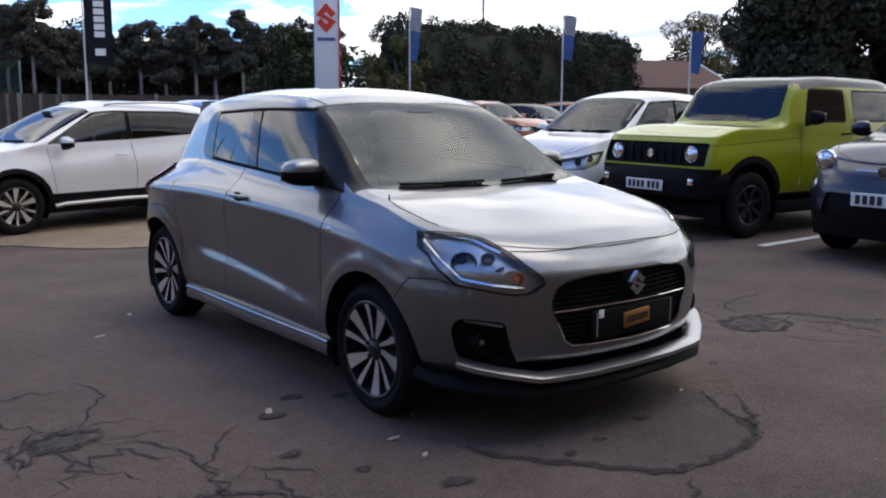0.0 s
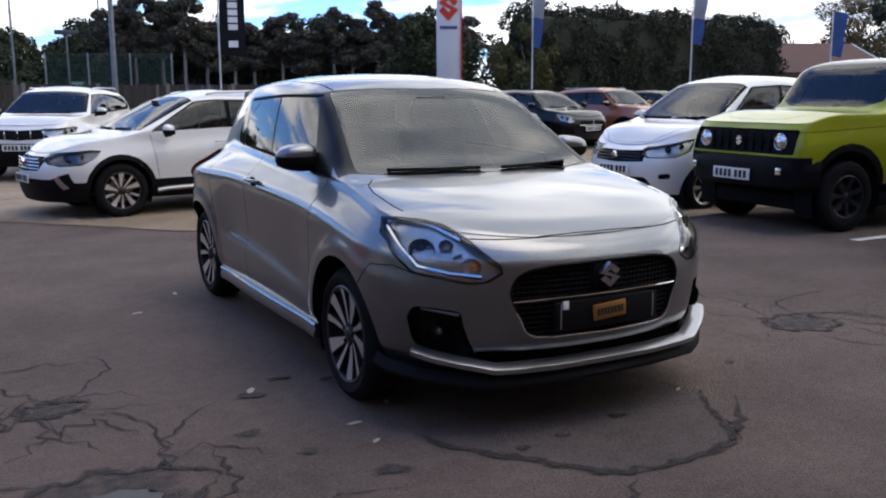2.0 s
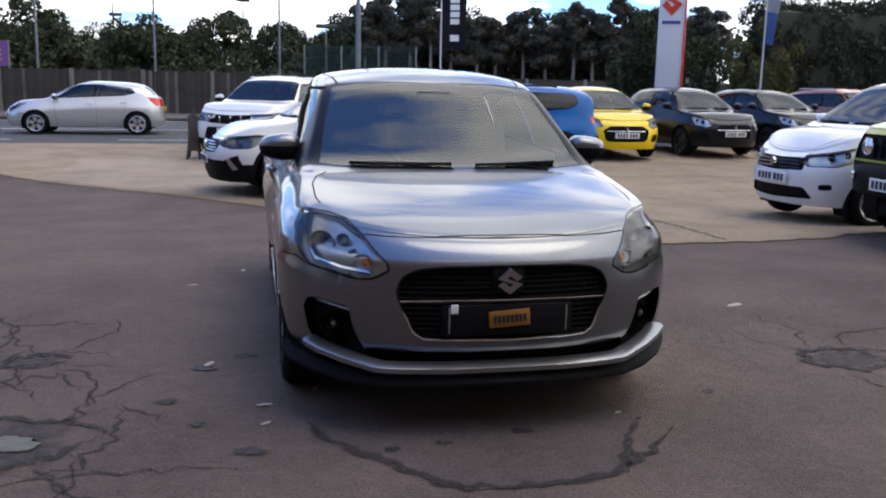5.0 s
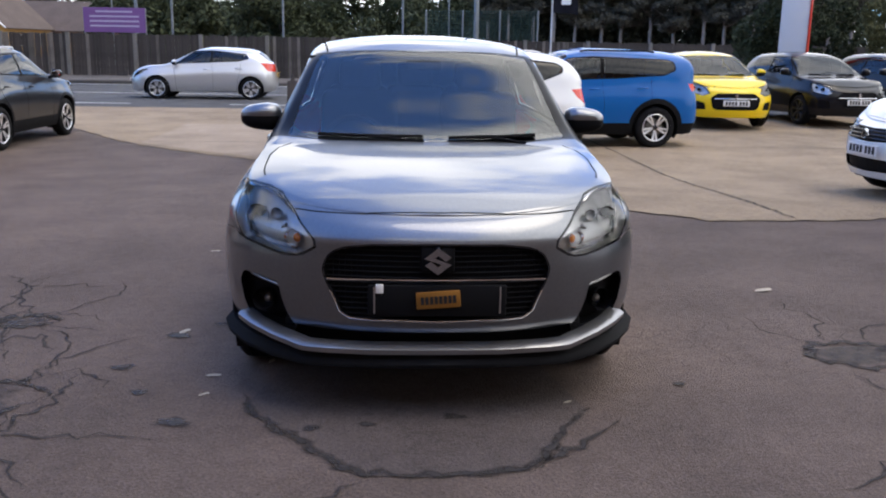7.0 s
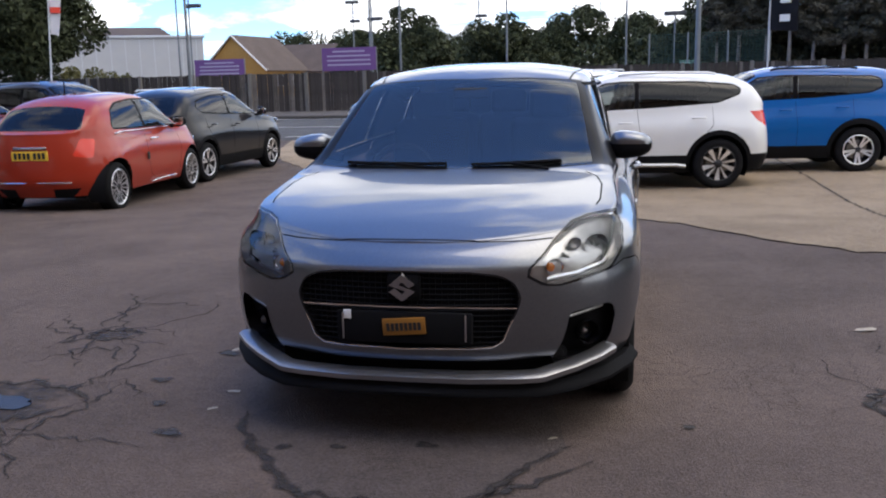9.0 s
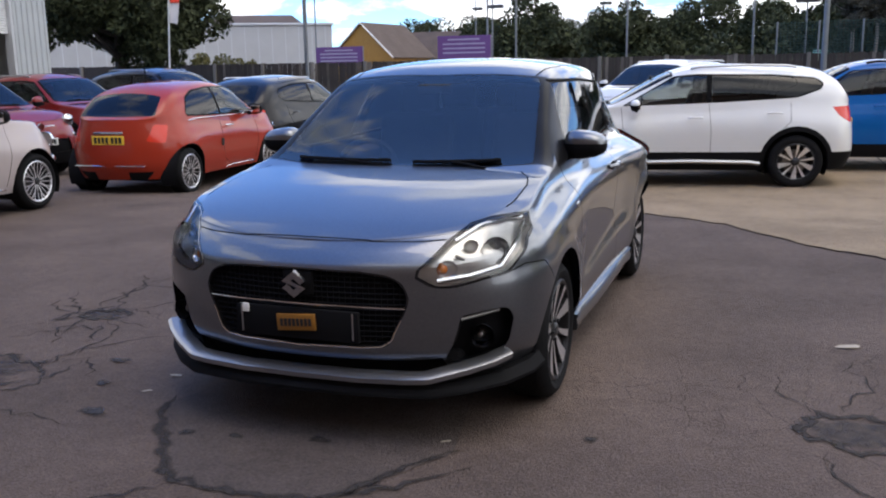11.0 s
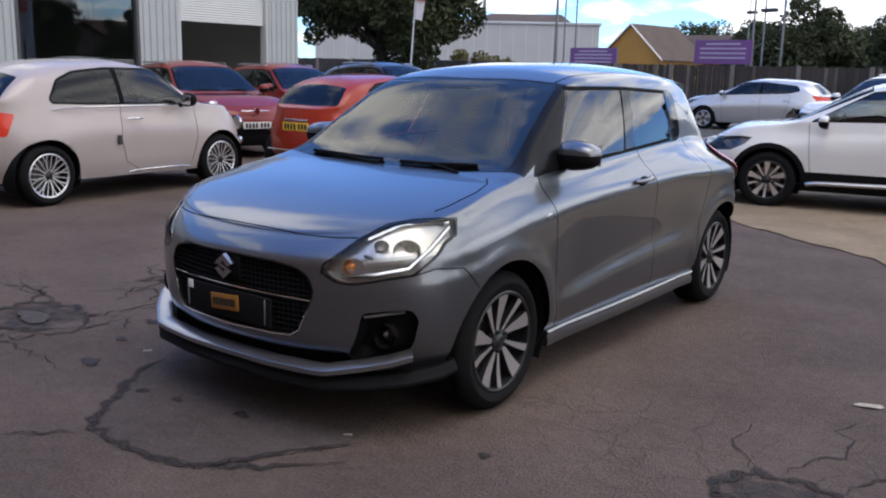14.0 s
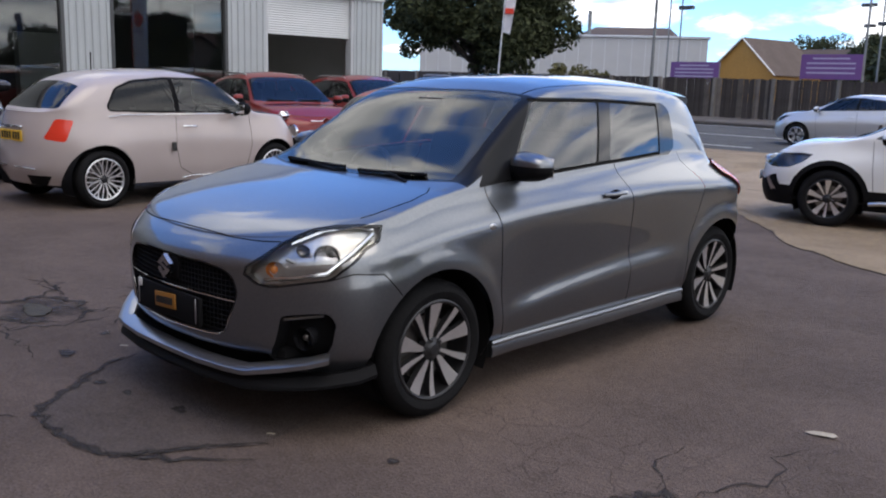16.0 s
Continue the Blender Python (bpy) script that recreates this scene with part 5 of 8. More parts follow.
def gable_house(label, x, y, turn, w, d, eave, peak, wall, roof, windows=(), chimney=False):
    """A house whose gable end faces local -y."""
    h = tagged(new("house"), label, "house")
    bm = bmesh.new()
    pts = [(-w / 2, 0), (w / 2, 0), (w / 2, eave), (0, peak), (-w / 2, eave)]
    a, b = [bm.verts.new((px, 0, pz)) for px, pz in pts], [bm.verts.new((px, d, pz)) for px, pz in pts]
    bm.faces.new(a), bm.faces.new(b[::-1])
    for i in range(5):
        if i not in (3, 4):
            bm.faces.new((a[i - 1], b[i - 1], b[i], a[i]))
    bmesh.ops.recalc_face_normals(bm, faces=bm.faces[:])
    part("wall", bm, wall, h, smooth=False)
    for sgn in (1, -1):
        bm = bmesh.new()
        n = Vector((peak - eave, w / 2)).normalized()
        q = [(0, peak + 0.12), (sgn * (w / 2 + 0.35), eave - 0.35 * (peak - eave) / (w / 2) + 0.12)]
        vs = [bm.verts.new((px, yy, pz + dz)) for dz in (0, -0.12) for px, pz in q for yy in (-0.35, d + 0.35)]
        for f in ((0, 1, 3, 2), (4, 5, 7, 6), (0, 1, 5, 4), (2, 3, 7, 6), (0, 2, 6, 4), (1, 3, 7, 5)):
            bm.faces.new([vs[k] for k in f])
        bmesh.ops.recalc_face_normals(bm, faces=bm.faces[:])
        part("roof", bm, roof, h, smooth=False)
        bm = bmesh.new()
        add_tube(bm, [(q[0][0], -0.40, q[0][1] - 0.05), (q[1][0], -0.40, q[1][1] - 0.05)], 0.09, 4)
        part("barge_board", bm, M_FRAME, h, smooth=False)
    for px, pz, ww, hh, side in windows:
        bm = bmesh.new()
        at = pose(px, -0.03, pz) if side == 0 else pose(w / 2 + 0.03, px, pz, 0, 0, 90)
        add_box(bm, (ww, 0.10, hh), (0, 0, 0))
        win = part("window", bm, M_FRAME, h, at=at, smooth=False)
        for k in (-1, 1):
            bm = bmesh.new()
            add_box(bm, (ww * 0.40, 0.02, hh * 0.84), (k * ww * 0.235, -0.055, 0))
            part("pane", bm, M_PANE, win, smooth=False)
    if chimney:
        bm = bmesh.new()
        add_box(bm, (0.7, 0.6, 1.4), (0.6, d * 0.5, peak + 0.3), 0.03)
        part("chimney", bm, M_BRICK, h, smooth=False)
    h.matrix_basis = pose(x, y, 0, 0, 0, turn)
    return h


gable_house("ochre gabled house with a brown tiled roof", -39.43, 95.0, -7, 7.9, 9.6, 3.1, 6.75, M_OCHRE, M_TILE, [(1.0, 1.4, 0.9, 1.2, 0), (3.2, 1.7, 1.4, 1.2, 1), (7.0, 1.7, 1.4, 1.2, 1)])
gable_house("long low house with a brown tiled roof", -26.8, 110.0, 86, 10.4, 14.0, 2.9, 6.15, M_BRICK, M_TILE, [(0.6, 2.9, 1.6, 1.3, 0)])
gable_house("brick bungalow with a red tiled roof and chimney", 43.5, 42.5, 35, 7, 10, 2.7, 4.6, M_BRICK, M_REDTILE, [(-0.5, 2.1, 1.4, 1.1, 0)], True)
gable_house("brick bungalow with a red tiled roof and chimney", 50.0, 37.5, 75, 8, 12, 2.6, 4.3, M_BRICK, M_REDTILE, [(0.0, 2.0, 1.4, 1.0, 0)], True)

depot = tagged(new("industrial_unit"), "long pale metal industrial unit with a low roof", "building")
bm = bmesh.new()
add_box(bm, (22.0, 12, 4.9), (0, 6, 2.45))
part("wall", bm, M_WHITEW, depot, smooth=False)
bm = bmesh.new()
add_box(bm, (22.3, 12.3, 0.18), (0, 6, 4.99), 0.03)
part("roof_edge", bm, M_CLADD, depot, smooth=False)
bm = bmesh.new()
vs = [bm.verts.new(p) for p in ((1, 1.5, 5.05), (9, 1.5, 5.05), (9, 10, 5.05), (1, 10, 5.05), (2.4, 5, 6.0), (8.2, 5, 6.0))]
for f in ((0, 1, 5, 4), (1, 2, 5), (2, 3, 4, 5), (3, 0, 4)):
    bm.faces.new([vs[k] for k in f])
bmesh.ops.recalc_face_normals(bm, faces=bm.faces[:])
part("raised_roof", bm, M_TILE, depot, smooth=False)
bm = bmesh.new()
add_tube(bm, [(2.2, 0.5, 5.0), (2.2, 0.5, 7.0)], 0.14, 8)
part("flue", bm, M_STEEL, depot)
for k in range(22):
    bm = bmesh.new()
    add_box(bm, (0.05, 0.04, 4.8), (-10.5 + k, -0.02, 2.4))
    part("rib", bm, M_CLADD, depot, smooth=False)
depot.matrix_basis = pose(-47.4, 72.4, 0, 0, 0, 31) @ Matrix.Diagonal((1.27, 1.27, 1.19, 1))


def hoarding(x0, y0, x1, y1, z0, z1):
    w = math.hypot(x1 - x0, y1 - y0)
    h = tagged(new("advertising_banner"), "purple banner with pale illegible lettering", "banner", "purple banners")
    bm = bmesh.new()
    add_box(bm, (w, 0.05, z1 - z0), (0, 0, (z0 + z1) / 2))
    face = part("sheet", bm, M_PURPLE, h, smooth=False)
    for k in range(4):
        bm = bmesh.new()
        add_box(bm, (w * (0.8 if k else 0.6), 0.01, 0.07), (0, -0.034, z1 - 0.18 - k * (z1 - z0 - 0.25) / 4))
        part("bar", bm, M_BARW, face, smooth=False)
    for sx in (-w / 2, w / 2):
        bm = bmesh.new()
        add_tube(bm, [(sx, 0.05, 0), (sx, 0.05, z1)], 0.04, 6)
        part("post", bm, M_STEEL, h)
    h.matrix_basis = pose((x0 + x1) / 2, (y0 + y1) / 2, 0, 0, 0, math.degrees(math.atan2(y1 - y0, x1 - x0)))


hoarding(-18.35, 43.9, -15.4, 43.5, 1.72, 2.70)
hoarding(-10.8, 42.5, -7.96, 42.2, 1.95, 3.05)

M_SHED = material("green_shed", (0.05, 0.12, 0.09), 0.7, grain=(3, 0.2))
M_NET = material("court_netting", (0.02, 0.05, 0.04), 0.9, grain=(4, 0.3))
shed = tagged(new("shed"), "small green shed behind the fence", "shed")
bm = bmesh.new()
add_box(bm, (3.2, 2.4, 1.9), (0, 0, 0.95))
part("wall", bm, M_SHED, shed, smooth=False)
bm = bmesh.new()
add_box(bm, (3.6, 2.8, 0.2), (0, 0, 2.0), 0.03, turn=Matrix.Rotation(radians(4), 4, "X"))
part("roof", bm, material("pale_green_roof", (0.12, 0.30, 0.24), 0.6, grain=(2, 0.15)), shed, smooth=False)
shed.matrix_basis = pose(8.8, 54.0, 0.0)
court = tagged(new("court_fence"), "green mesh court fence on steel posts", "fence")
for i in range(4):
    bm = bmesh.new()
    add_tube(bm, [(-1 + i * 1.9, 0, 0), (-1 + i * 1.9, 0, 3.4)], 0.05, 6)
    part("post", bm, M_STEEL, court)
bm = bmesh.new()
for z in np.arange(0.2, 3.4, 0.12):
    add_tube(bm, [(-1, 0, z), (4.7, 0, z)], 0.022, 3)
for x in np.arange(-1, 4.7, 0.16):
    add_tube(bm, [(x, 0.02, 0.1), (x, 0.02, 3.4)], 0.018, 3)
part("mesh", bm, M_NET, court, smooth=False)
court.matrix_basis = pose(6.0, 46.0, 0, 0, 0, -16)

# ---------- trees ----------
def leaf_material(name, a, b):
    m = bpy.data.materials.new(name)
    m.use_nodes = True
    n, l = m.node_tree.nodes, m.node_tree.links
    p = n["Principled BSDF"]
    g = n.new("ShaderNodeNewGeometry")
    mix = n.new("ShaderNodeMix")
    mix.data_type = "RGBA"
    mix.inputs["A"].default_value, mix.inputs["B"].default_value = (*a, 1), (*b, 1)
    l.new(g.outputs["Random Per Island"], mix.inputs["Factor"])
    l.new(mix.outputs["Result"], p.inputs["Base Color"])
    p.inputs["Roughness"].default_value = 0.75
    p.inputs["Specular IOR Level"].default_value = 0.25
    return m


M_LEAF = leaf_material("dark_leaves", (0.022, 0.030, 0.014), (0.060, 0.070, 0.030))
M_LEAF2 = leaf_material("olive_leaves", (0.060, 0.062, 0.022), (0.140, 0.125, 0.045))
M_LEAF3 = leaf_material("autumn_leaves", (0.070, 0.055, 0.020), (0.180, 0.120, 0.045))
M_PINE = leaf_material("pine_needles", (0.050, 0.048, 0.038), (0.125, 0.115, 0.085))
M_HEDGE = leaf_material("hedge_leaves", (0.026, 0.030, 0.020), (0.066, 0.070, 0.042))
M_BARK = material("bark", (0.24, 0.21, 0.19), 0.9, grain=(6, 0.35), bump=(14, 0.02))
M_BARKD = material("dark_bark", (0.06, 0.05, 0.042), 0.9, grain=(6, 0.35), bump=(14, 0.02))


def leaves(clumps, count, size, seed, name, mat, parent=None, label="", flat=1.0):
    """Many small leaves gathered in clumps (x, y, z, radius)."""
    g = np.random.default_rng(seed)
    c = np.array(clumps, float)
    wts = c[:, 3] ** 2
    pick = g.choice(len(c), count, p=wts / wts.sum())
    d = g.normal(size=(count, 3))
    d /= np.linalg.norm(d, axis=1, keepdims=True)
    r = c[pick, 3] * (0.45 + 0.6 * g.random(count) ** 0.6)
    p = c[pick, :3] + d * r[:, None] * (1, 1, flat)
    u = g.normal(size=(count, 3))
    u /= np.linalg.norm(u, axis=1, keepdims=True)
    v = np.cross(u, g.normal(size=(count, 3)))
    v /= np.linalg.norm(v, axis=1, keepdims=True)
    s = size * (0.6 + 0.8 * g.random(count))[:, None]
    quad = np.stack([p - u * s, p + v * s * 0.45, p + u * s, p - v * s * 0.45], 1).reshape(-1, 3)
    me = bpy.data.meshes.new(name)
    me.vertices.add(len(quad)), me.loops.add(len(quad)), me.polygons.add(count)
    me.vertices.foreach_set("co", quad.ravel())
    me.loops.foreach_set("vertex_index", np.arange(len(quad)))
    me.polygons.foreach_set("loop_start", np.arange(count) * 4)
    me.update(calc_edges=True)
    me.materials.append(mat)
    ob = new(name, me)
    ob.parent = parent
    if label:
        tagged(ob, label=label)
    return ob


def tree(label, h, trunk_h, crown_r, clumps, count, size, mat, bark, seed, r0=0.16, squash=1.0, limbs=7, group=""):
    rnd = random.Random(seed)
    t = tagged(new("tree"), label, "tree", group)
    bm = bmesh.new()
    bend = [(0, 0, 0)]
    for k in range(1, 7):
        bend.append((rnd.uniform(-0.08, 0.08) * k * 0.5, rnd.uniform(-0.08, 0.08) * k * 0.5, h * 0.82 * k / 6))
    add_tube(bm, bend, r0, 9, taper=r0 * 0.25)
    cl = []
    for k in range(limbs):
        a = k * math.tau / limbs + rnd.uniform(-0.4, 0.4)
        z0 = trunk_h + (h - trunk_h) * rnd.uniform(0.0, 0.55)
        rr = crown_r * rnd.uniform(0.5, 0.95)
        tip = (rr * math.cos(a), rr * math.sin(a), min(h * 0.95, z0 + rr * rnd.uniform(0.3, 0.9)))
        add_tube(bm, [(0, 0, z0), (tip[0] * 0.5, tip[1] * 0.5, (z0 + tip[2]) / 2 - 0.1), tip], r0 * 0.38, 6, taper=r0 * 0.08)
        cl.append((*tip, crown_r * rnd.uniform(0.22, 0.4)))
    part("trunk", bm, bark, t)
    while len(cl) < clumps:
        a, u = rnd.uniform(0, math.tau), rnd.random() ** 0.5
        z = trunk_h + (h - trunk_h) * rnd.random()
        f = math.sin(math.pi * min(1, max(0.08, (z - trunk_h) / (h - trunk_h) * 0.82 + 0.16))) ** 0.6
        cl.append((crown_r * u * f * math.cos(a), crown_r * u * f * math.sin(a), z * 0.97, crown_r * rnd.uniform(0.09, 0.30)))
    leaves(cl, count, size, seed, "crown", mat, t, flat=squash)
    return t


# row of tall bare-trunked pines
def pine(seed):
    rnd = random.Random(seed)
    t = tagged(new("tree"), "tall pine with a straight bare pale trunk and sparse crown", "tree", "row of pines")
    bm = bmesh.new()
    h = 6.9
    add_tube(bm, [(rnd.uniform(-0.03, 0.03), rnd.uniform(-0.03, 0.03), h * k / 7) for k in range(8)], 0.115, 9, taper=0.05)
    cl = []
    for k in range(17):
        a, z = rnd.uniform(0, math.tau), 3.7 + 2.9 * k / 16
        reach = rnd.uniform(0.55, 1.25) * (1.0 if z < 5.6 else 0.8)
        tip = (reach * math.cos(a), reach * math.sin(a), z + reach * rnd.uniform(0.05, 0.5))
        add_tube(bm, [(0, 0, z - 0.1), (tip[0] * 0.5, tip[1] * 0.5, z + 0.02), tip], 0.032, 5, taper=0.010)
        cl.append((tip[0] * 0.2, tip[1] * 0.2, z + 0.1, rnd.uniform(0.20, 0.34)))
        for _ in range(4 if z > 4.1 else 3):
            cl.append((tip[0] * rnd.uniform(0.55, 1.05), tip[1] * rnd.uniform(0.55, 1.05), tip[2] + rnd.uniform(-0.15, 0.25), rnd.uniform(0.20, 0.42)))
    part("trunk", bm, M_BARK, t)
    leaves(cl, 11000, 0.090, seed, "crown", M_PINE, t, flat=0.7)
    return t


pines = [pine(40 + k) for k in range(4)]
rnd = random.Random(12)
k = 0
for i in range(16):
    t = i / 15
    x, y = 8.6 + (26.0 - 8.6) * t, 49.6 + (43.0 - 49.6) * t
    m = pose(x + rnd.uniform(-0.15, 0.15), y + rnd.uniform(-0.5, 0.5), 0, 0, 0, rnd.uniform(0, 360)) @ Matrix.Diagonal((1, 1, rnd.uniform(0.80, 0.94), 1))
    if i < 4:
        pines[i].matrix_basis = m
    else:
        copy_thing(pines[i % 4], m)
under = [(8.5 + 18 * u + rnd.uniform(-0.4, 0.4), 53.0 - 6.9 * u + rnd.uniform(-0.6, 1.2), rnd.uniform(0.4, 4.7 + 0.7 * math.sin(u * 23.0)), rnd.uniform(0.45, 0.85)) for u in np.linspace(0, 1, 620)]
tagged(leaves(under, 140000, 0.11, 7, "undergrowth", M_HEDGE), "dark undergrowth behind the pine trunks", "bushes", kind="stuff")

# clipped tall hedge
bm = bmesh.new()
add_box(bm, (13.6, 1.6, 3.75), (0, 0, 1.88), 0.2)
hedge = tagged(new("hedge"), "tall dense dark clipped hedge", "hedge")
part("core", bm, M_HEDGE, hedge)
rnd = random.Random(21)
cl = []
for _ in range(60):
    cl.append((rnd.choice((-6.9, 6.9)) + rnd.uniform(-0.1, 0.1), rnd.uniform(-0.8, 0.8), rnd.uniform(0.1, 3.8), 0.35))
for _ in range(420):
    x, face = rnd.uniform(-7, 7), rnd.random()
    cl.append((x, -0.85 + rnd.uniform(-0.1, 0.1), rnd.uniform(0.1, 3.8), 0.35) if face < 0.6 else (x, rnd.uniform(-0.8, 0.8), 3.8 + 0.12 * math.sin(x * 1.7) + rnd.uniform(-0.12, 0.16), 0.33))
leaves(cl, 70000, 0.06, 22, "foliage", M_HEDGE, hedge)
hedge.matrix_basis = pose(26.5, 28.6, 0, 0, 0, 3) @ Matrix.Diagonal((1, 1, 1.12, 1))

yellow_tree = tree("bushy olive-green tree by the hedge", 4.0, 0.8, 1.7, 34, 16000, 0.07, M_LEAF2, M_BARKD, 71)
yellow_tree.matrix_basis = pose(19.4, 27.4, 0) @ Matrix.Diagonal((0.72, 0.72, 0.95, 1))
dark_tree = tree("dark bushy tree behind the sign", 4.7, 0.8, 1.9, 34, 16000, 0.075, M_LEAF, M_BARKD, 72)
dark_tree.matrix_basis = pose(17.6, 31.5, 0)
autumn = tree("broad tree with thinning brownish leaves", 8.0, 2.6, 2.9, 40, 13000, 0.09, M_LEAF3, M_BARKD, 73, 0.2)
autumn.matrix_basis = pose(56.7, 41.5, 0)
conifer = tree("large dark dense conifer", 10.4, 0.6, 4.4, 130, 85000, 0.15, M_HEDGE, M_BARKD, 74, 0.3)
conifer.matrix_basis = pose(35.0, 18.6, 0)
shop_tree = tree("large spreading dark tree beside the showroom", 8.2, 2.0, 3.9, 74, 52000, 0.12, M_LEAF, M_BARKD, 75, 0.32, 0.8, 12)
shop_tree.matrix_basis = pose(-20.9, 31.3, 0)
for i, (x, y, h, r) in enumerate(((-11.6, 63, 6.3, 3.1), (-8.2, 73.5, 5.2, 1.6), (-2.5, 68.5, 5.2, 3.0), (0.6, 69.5, 6.4, 3.4), (4.5, 68.0, 5.6, 3.2), (9.0, 62.5, 5.6, 3.0), (12.4, 63.9, 5.9, 3.2), (-17.5, 72, 5.4, 2.6), (15.5, 60, 5.5, 2.8), (-6.2, 66, 4.4, 2.6), (-3.8, 59.5, 5.2, 2.8), (8.8, 58.8, 5.8, 2.6))):
    tr = tree("dark broadleaf tree beyond the road", h, 0.3, r, 60, 15000, 0.13, M_LEAF, M_BARKD, 80 + i, 0.22, 0.85, 7, "trees beyond the road")
    tr.matrix_basis = pose(x, y, 0)
rnd = random.Random(5)
far = [(rnd.uniform(-22, 22), rnd.uniform(92, 104), rnd.uniform(0.5, 3.4), rnd.uniform(1.2, 2.2)) for _ in range(60)]
for _ in range(110):
    far.append((rnd.uniform(-46, -16), rnd.uniform(121, 128), rnd.uniform(2.5, 7.0), rnd.uniform(1.3, 2.2)))
for _ in range(110):
    a = rnd.uniform(22, 72)
    d = rnd.uniform(62, 78)
    far.append((d * math.sin(radians(a)), d * math.cos(radians(a)), rnd.uniform(0.5, 4.0), rnd.uniform(1.2, 2.2)))
for _ in range(120):
    x = rnd.uniform(-15, 17)
    far.append((x, rnd.uniform(60, 67), rnd.uniform(0.4, 3.1 + 0.8 * math.sin(x * 0.45)), rnd.uniform(0.7, 1.3)))
for _ in range(70):
    far.append((rnd.uniform(-5, 10), rnd.uniform(41.5, 46), rnd.uniform(0.2, 1.2), rnd.uniform(0.5, 0.9)))
tagged(leaves(far, 190000, 0.19, 9, "woods", M_LEAF), "distant dark trees and scrub along the horizon", "woods", kind="stuff")
near_scrub = [(x + rnd.uniform(-0.7, 0.7), rnd.uniform(42, 44), rnd.uniform(0.4, 2.1), rnd.uniform(0.3, 0.6)) for x in (-24.5, -22.2) for _ in range(9)]
tagged(leaves(near_scrub, 4500, 0.11, 10, "scrub", M_LEAF2), "olive scrub in front of the industrial unit", "bushes", kind="stuff")
# behind the camera: an unseen brick block, added to shade the south light
bm = bmesh.new()
add_box(bm, (64, 10, 13.0), (2, -15, 6.5), 0.05)
back = tagged(part("wall_south", bm, M_BRICK, None), "plain unseen brick block added to cut the light from the south", "wall", kind="structure")
# tiled cap on the added block
bm = bmesh.new()
add_box(bm, (64.6, 10.6, 0.3), (2, -15, 13.15), 0.05)
part("roof_edge", bm, M_TILE, back)
# timber stand beside the white crossover
bm = bmesh.new()
for dx in (-0.12, 0.12):
    add_tube(bm, [(dx, -0.25, 0), (0, 0, 0.95)], 0.03, 6)
    add_tube(bm, [(dx, 0.25, 0), (0, 0, 0.95)], 0.03, 6)
add_box(bm, (0.20, 0.03, 0.7), (0, -0.14, 0.5), 0.01, turn=Matrix.Rotation(radians(-14), 4, "X"))
tagged(part("pavement_sign", bm, M_BOARD, None, at=pose(1.2, 17.6, 0.008 + fall(1.2, 17.6))), "dark folding pavement sign standing by the road", "sign")

# ---------- the grey hatchback ----------
P_GREY = paint("grey_metallic_paint", (0.158, 0.168, 0.184), 0.94, 0.34, 0.12, 1.62)


